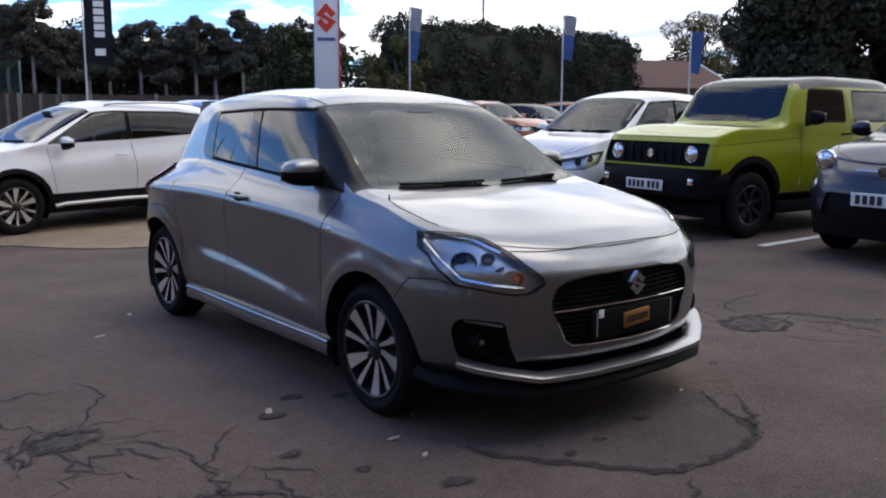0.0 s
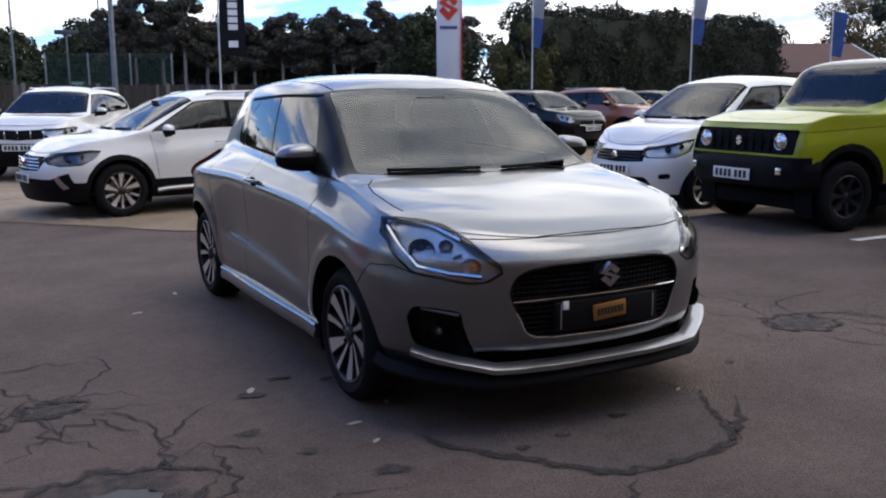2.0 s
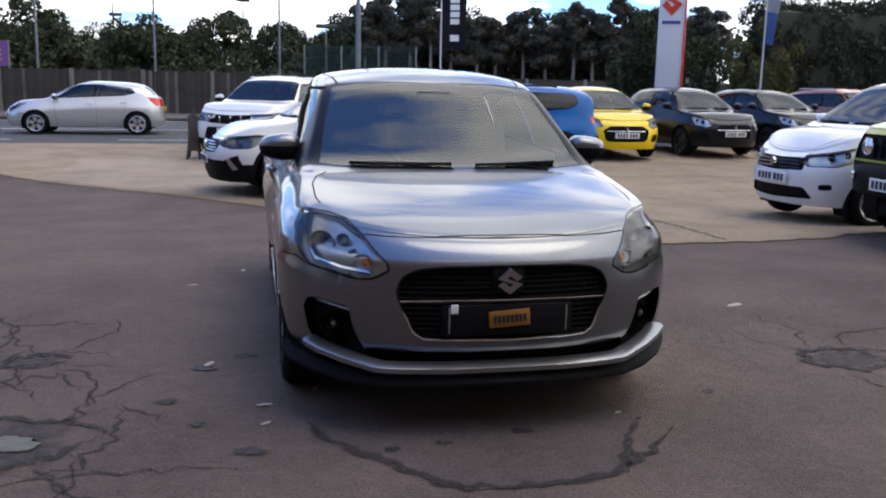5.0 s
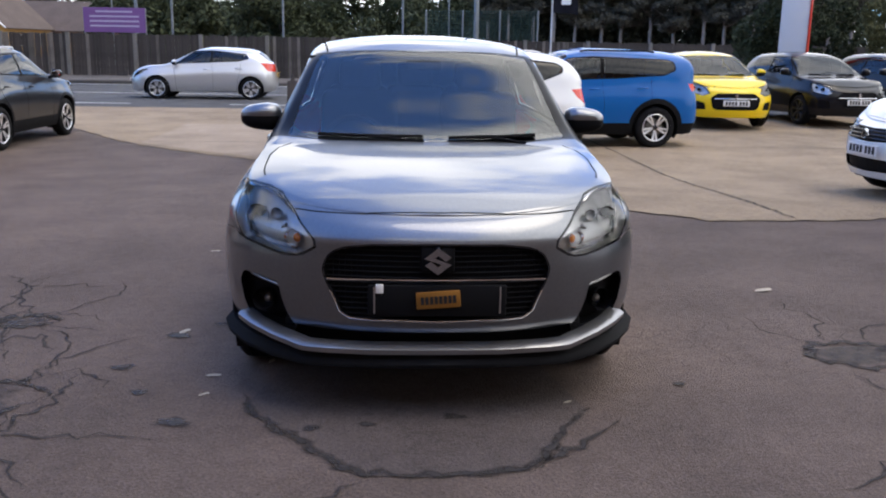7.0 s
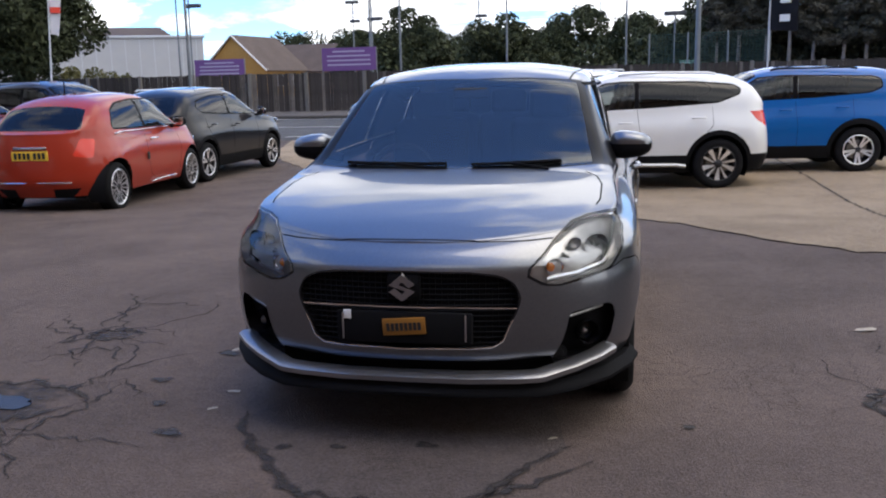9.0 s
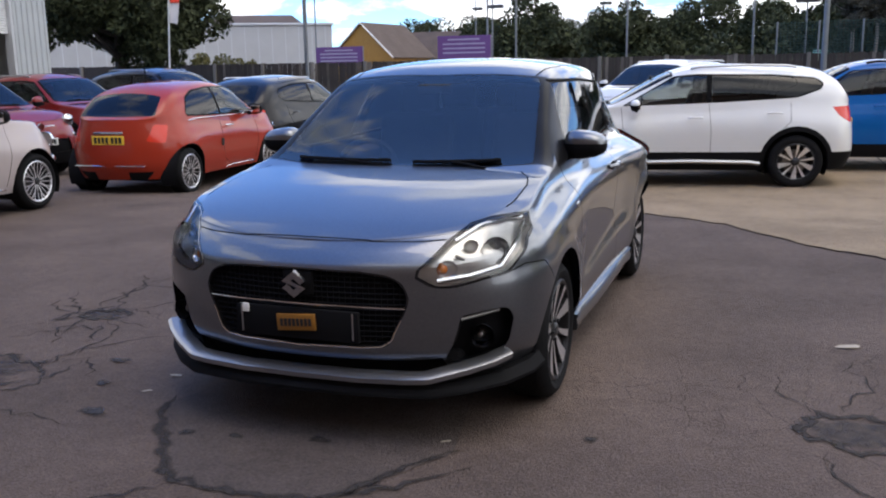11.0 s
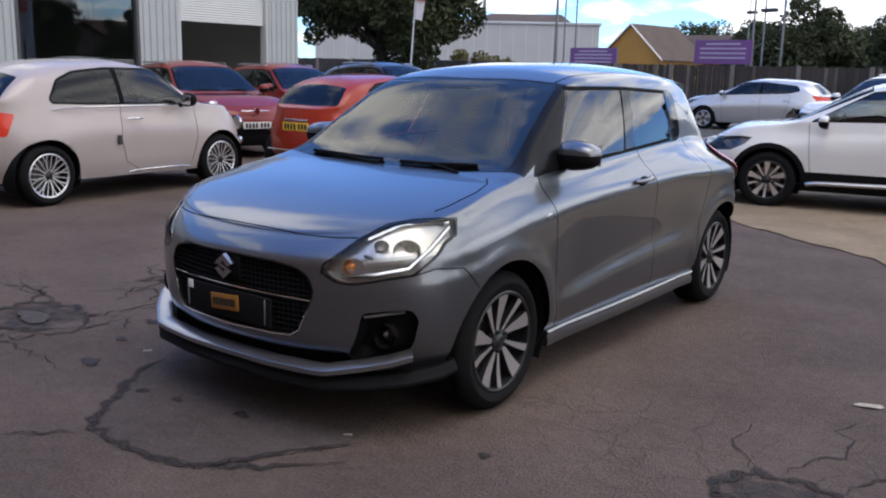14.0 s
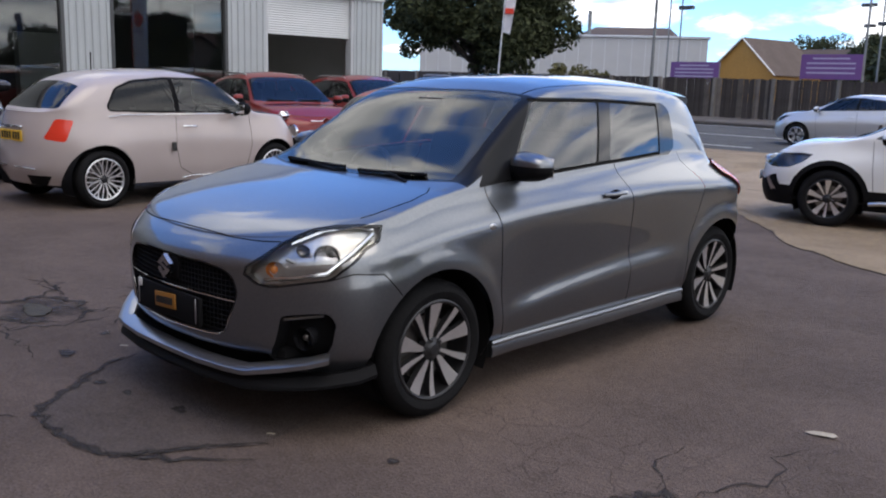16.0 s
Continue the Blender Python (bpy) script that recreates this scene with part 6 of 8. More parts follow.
def grey_hatchback():
    s = dict(L=3.84, axles=(0.835, 3.285), R=0.304, rim=0.218, arch=0.362, track=0.852, wheel="twin", yc=0.64, yd=3.42, pf=2.2, pr=2.15,
             cowl=0.98, deck=3.66, crown=2.6, flare=0.016, waist=0.0, shoulder=0.80, soften=2, bulge=0.010, grid=(30, 124, 26, 44, 14, 18),
             crease=pchip([(1.2, 0.40), (1.50, 0.432), (1.74, 0.460), (2.24, 0.500), (2.70, 0.522), (3.0, 0.53)]),
             cabin=dict(dash=1.12, z=1.00, w=0.66, mirror=1.33))
    s["zb"] = pchip([(-0.1, 0.235), (0.5, 0.24), (1.2, 0.20), (2.9, 0.20), (3.84, 0.27)])
    s["zsh"] = pchip([(0.14, 0.786), (0.30, 0.824), (0.57, 0.880), (0.95, 0.958), (1.39, 1.000), (2.2, 1.040), (2.9, 1.060), (3.15, 1.054), (3.4, 1.035), (3.6, 0.998), (3.75, 0.965)])
    s["xsh"] = pchip([(0.4, 0.765), (0.57, 0.785), (0.95, 0.765), (1.39, 0.772), (2.2, 0.748), (2.8, 0.705), (3.1, 0.678), (3.4, 0.655), (3.7, 0.640)])
    s["halfw"] = pchip([(0.3, 0.862), (0.835, 0.870), (1.6, 0.868), (2.4, 0.868), (3.285, 0.882), (3.6, 0.866), (3.8, 0.84)])
    s["prof"] = pchip([(0, 0.93), (0.10, 0.972), (0.20, 0.988), (0.30, 0.993), (0.45, 0.996), (0.60, 0.999), (0.74, 1.0), (0.815, 0.993), (0.855, 0.980), (0.92, 0.955), (1.0, 0.930)])
    s["front"] = pchip([(0, 0.125), (0.11, 0.112), (0.24, 0.070), (0.40, 0.056), (0.62, 0.050), (0.80, 0.056), (0.92, 0.092), (1.0, 0.150)])
    s["rear"] = pchip([(0, 3.74), (0.25, 3.83), (0.5, 3.84), (0.75, 3.80), (1.0, 3.76)])
    s["zc"] = pchip([(0.14, 0.789), (0.20, 0.815), (0.30, 0.852), (0.60, 0.925), (0.92, 0.975), (1.02, 0.990), (1.12, 1.035), (1.40, 1.215), (1.72, 1.405), (1.90, 1.462),
                     (2.2, 1.492), (2.6, 1.500), (3.0, 1.485), (3.36, 1.450), (3.50, 1.39), (3.62, 1.19), (3.72, 1.0), (3.78, 0.97)])
    s["xr"] = pchip([(0.95, 0.715), (1.12, 0.700), (1.4, 0.652), (1.75, 0.603), (2.2, 0.603), (2.8, 0.582), (3.3, 0.528), (3.6, 0.485)])
    s["zr"] = pchip([(0.95, 0.968), (1.12, 1.012), (1.4, 1.185), (1.75, 1.378), (1.95, 1.418), (2.3, 1.435), (2.8, 1.425), (3.2, 1.398), (3.40, 1.355), (3.50, 1.27), (3.6, 1.12), (3.7, 1.0)])
    k = Skin(s)
    car = tagged(new("hatchback"), "metallic grey five-door hatchback with black pillars, parked on asphalt", "car")
    front, side, top = (lambda c: c.y < 0.9), (lambda c: c.x > 0.40), (lambda c: c.z > 0.6)
    # wheel openings
    for y in s["axles"]:
        k.cut("hole", circle(y, s["R"], s["arch"], 40), "side", lambda c: c.x > 0.42 and c.z < 0.8)
    # glass house
    k.cut("pillar", [(-0.01, 0.995), (0.45, 1.008), (0.76, 1.10), (0.645, 1.70), (0.585, 1.760), (0.50, 1.745), (-0.01, 1.712)], "top", lambda c: c.z > 0.93)
    k.cut("window_trim", rounded([(1.16, 0.975), (1.33, 0.992), (2.2, 1.034), (2.94, 1.056), (3.02, 1.10), (3.045, 1.31), (2.97, 1.352), (2.3, 1.376), (1.76, 1.378), (1.62, 1.35)], 0.03), "side", lambda c: c.x > float(s["xr"](c.y)) - 0.025 and c.z > 0.93)
    k.cut("windscreen", rounded([(-0.04, 1.008), (0.45, 1.022), (0.668, 1.086), (0.548, 1.722), (-0.04, 1.700)], 0.03), "top", lambda c: c.z > 0.93, ["pillar"])
    k.cut("front_window", rounded([(1.40, 1.013), (2.110, 1.046), (2.235, 1.356), (1.725, 1.358)], 0.03), "side", lambda c: c.x > 0.45 and c.z > 0.93, ["window_trim"])
    k.cut("rear_side_window", rounded([(2.245, 1.052), (2.800, 1.075), (2.868, 1.332), (2.360, 1.353)], 0.03), "side", lambda c: c.x > 0.45 and c.z > 0.93, ["window_trim"])
    k.cut("pillar_side", [(1.0, 0.9), (1.385, 1.004), (1.725, 1.376), (1.80, 1.43), (1.5, 1.5), (1.0, 1.05)], "side", lambda c: c.z > 0.93, ["window_trim"])
    over = lambda c: c.x > 0.45 and c.z > 0.93
    for line in ([(2.120, 1.042), (2.247, 1.362)], [(2.812, 1.068), (2.882, 1.340)], [(1.70, 1.364), (2.25, 1.364), (2.88, 1.340)], [(1.38, 1.006), (2.12, 1.040), (2.81, 1.068)]):
        k.seam(line, "side", over, 0.017, ["window_trim", "front_window", "rear_side_window"])
    k.cut("rear_window", rounded([(-0.04, 1.06), (0.50, 1.08), (0.44, 1.35), (-0.04, 1.365)], 0.04), "front", lambda c: c.y > 3.3)
    # bonnet
    bonnet = [(0.0, 0.160), (0.20, 0.166), (0.30, 0.177), (0.38, 0.190), (0.46, 0.210), (0.55, 0.248), (0.612, 0.37), (0.690, 0.470), (0.716, 0.60), (0.716, 0.80), (0.690, 0.915), (0.640, 0.985)]
    k.cut("bonnet", [(-0.01, 0.160)] + bonnet + [(0.45, 1.004), (-0.01, 0.990)], "top", lambda c: c.z > 0.62 and c.y < 1.1, ["body"])
    k.seam(bonnet[6:], "top", lambda c: c.z > 0.62 and c.y < 1.1, 0.007)
    # headlamp, grille, fog pockets
    lamp = lambda c: c.x > 0.35 and c.y < 0.8
    k.cut("headlamp_rim", rounded([(0.112, 0.690), (0.146, 0.629), (0.18, 0.626), (0.25, 0.648), (0.328, 0.664), (0.366, 0.698), (0.47, 0.776), (0.545, 0.806), (0.582, 0.866), (0.50, 0.90), (0.33, 0.885), (0.20, 0.815)], 0.015), "side", lamp, ["body", "seal", "bonnet"])
    k.cut("headlamp_lens", rounded([(0.120, 0.691), (0.150, 0.638), (0.18, 0.635), (0.25, 0.657), (0.325, 0.673), (0.361, 0.706), (0.465, 0.784), (0.539, 0.813), (0.574, 0.864), (0.50, 0.90), (0.33, 0.885), (0.20, 0.815)], 0.015), "side", lamp, ["headlamp_rim"])
    k.cut("headlamp_rim", [(0.30, 0.66), (0.472, 0.66), (0.478, 0.696), (0.529, 0.748), (0.562, 0.792), (0.615, 0.842), (0.670, 0.857), (0.745, 0.864), (0.81, 0.857), (0.81, 0.96), (0.30, 0.96)], "front", lambda c: c.y < 0.7, ["headlamp_lens"])
    k.cut("body", [(0.20, 0.58), (0.452, 0.58), (0.466, 0.697), (0.520, 0.752), (0.554, 0.797), (0.610, 0.849), (0.668, 0.8645), (0.745, 0.8715), (0.82, 0.864), (0.82, 0.96), (0.20, 0.96)], "front", lambda c: c.y < 0.7, ["headlamp_rim", "headlamp_lens"])
    grille = [(-0.03, 0.697), (0.25, 0.693), (0.36, 0.680), (0.420, 0.650), (0.444, 0.590), (0.432, 0.545), (0.400, 0.485), (0.374, 0.420), (0.336, 0.395), (-0.03, 0.389)]
    k.cut("grille_frame", rounded(grille, 0.03, 4), "front", lambda c: c.y < 0.5)
    k.cut("grille", rounded(inset(grille, 0.007), 0.03, 4), "front", lambda c: c.y < 0.5, ["grille_frame"])
    k.cut("fog_pocket", rounded([(0.618, 0.516), (0.70, 0.530), (0.770, 0.536), (0.787, 0.490), (0.770, 0.400), (0.745, 0.355), (0.66, 0.335), (0.545, 0.325), (0.585, 0.395), (0.606, 0.455)], 0.02), "front", lambda c: c.y < 0.55)
    # no separate grille: black panel stands for the shaded undercut above the blade
    k.cut("lower_grille", [(-0.01, 0.338), (0.40, 0.338), (0.545, 0.345), (0.56, 0.300), (0.56, 0.262), (-0.01, 0.262)], "front", lambda c: c.y < 0.55, ["body"])
    # panels of the side
    k.seam([(0.33, 0.668), (0.40, 0.690), (0.52, 0.682), (0.60, 0.59)], "side", lambda c: c.x > 0.5 and c.z < 0.8, 0.005, ["body"])
    k.seam([(1.205, 0.985), (1.228, 0.80), (1.245, 0.50), (1.285, 0.24)], "side", side, 0.007, ["body"])
    k.seam([(2.275, 1.042), (2.318, 0.83), (2.338, 0.5), (2.33, 0.24)], "side", side, 0.006, ["body"])
    k.seam([(3.045, 1.065), (3.055, 0.86), (2.98, 0.70), (2.92, 0.58), (2.905, 0.24)], "side", side, 0.005, ["body"])
    k.seam([(0.515, 1.745), (0.555, 2.1), (0.542, 2.8), (0.490, 3.35)], "top", lambda c: c.z > 1.3 and c.y > 1.7, 0.010, ["body"])
    k.cut("front_bumper", [(-0.2, 0.1), (0.60, 0.1), (0.60, 0.59), (0.52, 0.682), (0.40, 0.690), (0.28, 0.66), (0.19, 0.81), (-0.2, 0.83)], "side", lambda c: c.y < 0.75, ["body"])
    k.cut("front_door", [(1.205, 0.985), (1.228, 0.80), (1.245, 0.50), (1.285, 0.1), (2.33, 0.1), (2.338, 0.5), (2.318, 0.83), (2.275, 1.042)], "side", side, ["body"])
    k.cut("rear_door", [(2.33, 0.1), (2.338, 0.5), (2.318, 0.83), (2.275, 1.042), (3.045, 1.065), (3.055, 0.86), (2.98, 0.70), (2.92, 0.58), (2.905, 0.1)], "side", side, ["body"])
    k.cut("front_wing", [(0.2, 0.05), (1.285, 0.05), (1.245, 0.50), (1.228, 0.80), (1.205, 0.985), (1.05, 1.02), (0.2, 1.02)], "side", side, ["body"])
    k.cut("tail_lamp", rounded([(3.36, 0.93), (3.42, 0.985), (3.85, 0.99), (3.85, 0.78), (3.58, 0.78), (3.48, 0.85)], 0.02), "side", lambda c: c.x > 0.4 and c.y > 3.3, ["body"])
    k.cut("roof", [(-0.01, 1.60), (0.512, 1.60), (0.552, 2.1), (0.540, 2.8), (0.485, 3.40), (-0.01, 3.46)], "top", lambda c: c.z > 1.3, ["body"])

    # panel objects
    for name, both in (("bonnet", True), ("front_bumper", True), ("roof", True), ("front_wing", False), ("front_door", False), ("rear_door", False)):
        k.panel(name, P_GREY, car, both)
    k.panel("body", P_GREY, car, True, as_name="body_shell")
    k.panel("windscreen", M_SCREEN, car, True)
    k.panel("rear_window", M_PRIV, car, True)
    k.panel("front_window", M_GLASS, car, as_name="side_window")
    k.panel("rear_side_window", M_PRIV, car, as_name="side_window")
    k.panel("pillar", M_APILLAR, car, True, as_name="windscreen_surround")
    k.panel("pillar_side", M_APILLAR, car, as_name="front_pillar")
    k.panel("window_trim", M_PIANO, car, label="gloss black window surround")
    k.panel("seal", M_GAP, car, sink=0.005, as_name="shut_line")
    # the bonnet's leading edge: one thin dark gap from lamp to lamp
    edge, line = pchip([(0.0, 0.160), (0.20, 0.166), (0.30, 0.177), (0.38, 0.190), (0.46, 0.210), (0.55, 0.248)]), []
    for x in np.linspace(0.0, 0.55, 29):
        hit = k.bvh.ray_cast(Vector((max(x, 0.002), float(edge(x)), 2.0)), Vector((0, 0, -1)))[0]
        if hit is not None:
            line.append((x, hit.y - s["L"] / 2, hit.z))
    bm = bmesh.new()
    add_tube(bm, [(-x, y, z) for x, y, z in line[:0:-1]] + line, 0.0028, 6)
    part("bonnet_gap", bm, M_GAP, car)
    k.panel("tail_lamp", M_RED, car, label="red tail lamp", sink=-0.018)
    k.panel("headlamp_rim", M_GLOSS, car, as_name="headlamp_seal", sink=0.002)
    lenses = k.panel("headlamp_lens", M_LENS, car, as_name="headlamp", label="clear headlamp with chrome reflectors")
    bowls = k.panel("headlamp_lens", M_BOWL, car, as_name="reflector_housing", deep=(-0.028, 0.040, -0.007))
    for lens, bowl in zip(lenses, bowls):
        bowl.parent = lens
    half = s["L"] / 2
    for lens, sd in zip(lenses, (1, -1)):
        for (x, y, z, r, mat, nm) in ((0.690, 0.372, 0.752, 0.048, M_SMOKE, "main_reflector"), (0.618, 0.302, 0.768, 0.026, M_DISC, "upper_reflector"), (0.545, 0.225, 0.690, 0.036, M_CHROME, "indicator_reflector")):
            bm = bmesh.new()
            prof = [(r * math.sin(a), r * 0.9 * (1 - math.cos(a))) for a in np.linspace(0.05, 1.45, 8)]
            add_lathe(bm, prof, 22, "z")
            part(nm, bm, mat, lens, at=pose(sd * x, y - half + 0.01, z, 90, 0, sd * 34) @ Matrix.Diagonal((1.15, 0.95, 1, 1)))
        bm = bmesh.new()
        bmesh.ops.create_uvsphere(bm, u_segments=14, v_segments=10, radius=0.030)
        part("projector", bm, M_GLOSS, lens, at=pose(sd * 0.690, 0.392 - half, 0.752))
        bm = bmesh.new()
        bmesh.ops.create_uvsphere(bm, u_segments=12, v_segments=8, radius=0.019)
        part("indicator_bulb", bm, M_ORANGE, lens, "amber indicator bulb", at=pose(sd * 0.540, 0.222 - half, 0.687))
        bm = bmesh.new()
        add_tube(bm, [(sd * 0.565, 0.290 - half, 0.785), (sd * 0.640, 0.400 - half, 0.838), (sd * 0.715, 0.490 - half, 0.852), (sd * 0.762, 0.545 - half, 0.848)], 0.010, 6)
        add_tube(bm, [(sd * 0.530, 0.180 - half, 0.650), (sd * 0.640, 0.245 - half, 0.664), (sd * 0.735, 0.335 - half, 0.688), (sd * 0.765, 0.430 - half, 0.760), (sd * 0.772, 0.535 - half, 0.832)], 0.009, 6)
        part("chrome_strip", bm, M_CHROME, lens)
        bm = bmesh.new()
        add_tube(bm, [(sd * 0.585, 0.245 - half, 0.735), (sd * 0.625, 0.300 - half, 0.700), (sd * 0.645, 0.330 - half, 0.672)], 0.007, 6)
        part("divider", bm, M_BOWL, lens)
    # grille with its mesh, chrome bar and plinth
    k.panel("grille_frame", M_GLOSS, car, True, as_name="grille_surround")
    back = k.panel("grille", M_DARK, car, True, deep=(0, 0.06, 0), as_name="grille")[0]
    bm = bmesh.new()
    for r in range(13):
        z = 0.413 + r * 0.021
        wide = 0.34 + 0.09 * math.sin(min(1, max(0, z - 0.40) / 0.18) * 1.57) - (0.05 if z > 0.65 else 0)
        pts = [(x, 0.075 + 0.30 * x * x - half, z) for x in np.linspace(-wide, wide, 13)]
        add_tube(bm, pts, 0.004, 4)
    for c in range(-18, 19):
        x = c * 0.0235
        lo, hi = 0.415 + max(0, abs(x) - 0.32) * 0.8, 0.69 - max(0, abs(x) - 0.33) * 0.6
        add_tube(bm, [(x, 0.076 + 0.30 * x * x - half, lo), (x, 0.076 + 0.30 * x * x - half, hi)], 0.0035, 4)
    part("grille_mesh", bm, M_DARK, back)
    bm = bmesh.new()
    low = [(0.412, 0.505), (0.398, 0.480), (0.374, 0.424), (0.336, 0.400), (0.25, 0.396), (0.0, 0.394)]
    low = low + [(-x, z) for x, z in low[-2::-1]]
    add_tube(bm, [(x, 0.045 + 0.36 * x * x - half, z) for x, z in low], 0.0032, 6)
    part("chrome_edge", bm, M_CHROME, back)
    bm = bmesh.new()
    pts = [(x, 0.052 + 0.34 * x * x - half, 0.557 - 0.045 * x * x) for x in np.linspace(-0.432, 0.432, 19)]
    add_tube(bm, pts, 0.0042, 8)
    part("chrome_bar", bm, M_CHROME, back)
    bm = bmesh.new()
    add_box(bm, (0.53, 0.02, 0.125), (0, 0.052 - half, 0.478), 0.008)
    plinth = part("plate_plinth", bm, M_DARK, back)
    for x in (0.240, -0.240):
        bm = bmesh.new()
        add_box(bm, (0.006, 0.006, 0.105), (x, 0.042 - half, 0.482), 0.002)
        part("plinth_edge", bm, M_SATIN, plinth)
    bm = bmesh.new()
    add_box(bm, (0.168, 0.010, 0.066), (0, 0, 0), 0.004)
    badge = part("dealer_plate", bm, M_BADGE, plinth, "orange and black dealer plate with illegible writing", at=pose(0.003, 0.036 - half, 0.486, 0, -4, 0))
    for i in range(8):
        bm = bmesh.new()
        add_box(bm, (0.012, 0.003, 0.030), (-0.061 + i * 0.0175, -0.006, 0.0))
        part("bar", bm, M_INK, badge, smooth=False)
    bm = bmesh.new()
    add_box(bm, (0.030, 0.004, 0.036), (-0.220, 0.038 - half, 0.528), 0.002)
    part("sticker", bm, M_PAPER, plinth)
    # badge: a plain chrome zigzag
    bm = bmesh.new()
    zig = [(-0.052, 0.010), (0.0, 0.052), (0.050, 0.016), (0.028, 0.000), (0.0, 0.022), (-0.012, 0.012), (0.052, -0.012), (0.0, -0.052), (-0.050, -0.016), (-0.028, 0.0), (0.0, -0.022), (0.012, -0.012)]
    a = [bm.verts.new((x, -0.010, z)) for x, z in zig]
    b = [bm.verts.new((x * 1.05, 0.008, z * 1.05)) for x, z in zig]
    bm.faces.new(a)
    for i in range(12):
        bm.faces.new((a[i - 1], b[i - 1], b[i], a[i]))
    bmesh.ops.recalc_face_normals(bm, faces=bm.faces[:])
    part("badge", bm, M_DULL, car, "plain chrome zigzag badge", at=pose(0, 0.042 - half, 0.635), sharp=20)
    bm = bmesh.new()
    add_box(bm, (0.13, 0.02, 0.10), (0, 0.072 - half, 0.635), 0.01)
    part("badge_base", bm, M_BLACK, car)
    # fog pockets
    for pocket, sd in zip(k.panel("fog_pocket", M_BLACK, car, deep=(-0.01, 0.07, 0.0)), (1, -1)):
        bm = bmesh.new()
        prof = [(0.001, 0.014), (0.022, 0.010), (0.036, 0.0), (0.042, -0.004), (0.046, 0.01), (0.046, 0.05)]
        add_lathe(bm, prof, 20, "z")
        part("fog_lamp", bm, [M_GLOSS], pocket, at=pose(sd * 0.672, 0.300 - half, 0.425, 90, 0, sd * 16))
        bm = bmesh.new()
        bmesh.ops.create_uvsphere(bm, u_segments=12, v_segments=8, radius=0.017)
        part("bulb", bm, M_DISC, pocket, at=pose(sd * 0.668, 0.286 - half, 0.425))
        bm = bmesh.new()
        add_tube(bm, [(sd * 0.615, 0.213 - half, 0.499), (sd * 0.68, 0.258 - half, 0.512), (sd * 0.735, 0.316 - half, 0.521)], 0.0065, 6)
        part("running_lamp", bm, M_DISC, pocket)
    # shade of the bumper's undercut, put in as black
    k.panel("lower_grille", M_BLACK, car, True, deep=(0, 0.025, 0))
    # silver blade and black splitter under the bumper
    bm = bmesh.new()
    plan = [(0, 0.044, 0.298), (0.25, 0.050, 0.298), (0.43, 0.074, 0.300), (0.508, 0.090, 0.303), (0.522, 0.098, 0.304), (0.64, 0.178, 0.326), (0.725, 0.250, 0.346), (0.780, 0.310, 0.366)]
    sweep(bm, [(x, y - half, z) for x, y, z in plan], [(-0.05, 0.002), (0.004, 0.0), (0.020, -0.010), (0.017, -0.030), (0.0, -0.038), (-0.05, -0.036)])
    mirror_copy(bm)
    part("bumper_blade", bm, paint("silver_paint", (0.27, 0.27, 0.28), 0.85, 0.30), car, "bright silver bumper blade", sharp=50)
    bm = bmesh.new()
    plan = [(0, 0.056, -0.004), (0.25, 0.066, -0.004), (0.51, 0.110, -0.004), (0.63, 0.19, 0.002), (0.75, 0.31, 0.012), (0.825, 0.42, 0.03), (0.850, 0.49, 0.05)]
    sweep(bm, [(x, y - half, z) for x, y, z in plan], [(-0.10, 0.262), (0.0, 0.264), (0.012, 0.250), (0.030, 0.230), (0.028, 0.216), (-0.02, 0.208), (-0.10, 0.214)])
    mirror_copy(bm)
    part("front_splitter", bm, M_BLACK, car, "black front splitter", sharp=50)
    # skirts, bumper end, spoiler
    for sd in (1, -1):
        bm = bmesh.new()
        n = 10
        rows = []
        for i in range(n + 1):
            y = 1.20 + 1.72 * i / n - half
            o = 0.846 + 0.014 * math.sin(math.pi * i / n) + (0.012 if i in (0, n) else 0)
            rows.append([bm.verts.new((sd * (o + dx), y, z)) for dx, z in ((-0.03, 0.276), (0.002, 0.272), (0.008, 0.262), (0.000, 0.248), (0.008, 0.222), (0.002, 0.196), (-0.06, 0.188))])
        for a, b in zip(rows, rows[1:]):
            for j in range(6):
                bm.faces.new((a[j], a[j + 1], b[j + 1], b[j]))
        bm.faces.new(rows[0]), bm.faces.new(rows[-1])
        bmesh.ops.recalc_face_normals(bm, faces=bm.faces[:])
        part("side_skirt", bm, P_GREY, car, sharp=45)
        bm = bmesh.new()
        bmesh.ops.create_uvsphere(bm, u_segments=12, v_segments=8, radius=0.022)
        part("side_repeater", bm, M_SATIN, car, at=pose(sd * 0.866, 1.165 - half, 0.812) @ Matrix.Diagonal((0.3, 1.1, 0.75, 1)))
    bm = bmesh.new()
    rows = []
    for i in range(13):
        x = -0.51 + 1.02 * i / 12
        u = x / 0.51
        y, z = 3.15 - 0.04 * u * u - half, 1.474 - 0.072 * u * u
        rows.append([bm.verts.new((x, y + dy, z + dz)) for dy, dz in ((0, 0.0), (0.17, -0.004), (0.300, -0.014), (0.326, -0.034), (0.312, -0.078), (0, -0.074))])
    for a, b in zip(rows, rows[1:]):
        for j in range(6):
            bm.faces.new((a[j], a[(j + 1) % 6], b[(j + 1) % 6], b[j]))
    bm.faces.new(rows[0]), bm.faces.new(rows[-1])
    bmesh.ops.recalc_face_normals(bm, faces=bm.faces[:])
    part("roof_spoiler", bm, P_GREY, car)
    add_wheels(car, s), add_liners(car, s), add_cabin(car, s)
    add_mirrors(car, s, P_GREY, (0.838, 1.465, 1.062), (0.105, 0.085, 0.068))
    add_handles(car, s, [(2.14, 0.868, 0.895)], P_GREY)
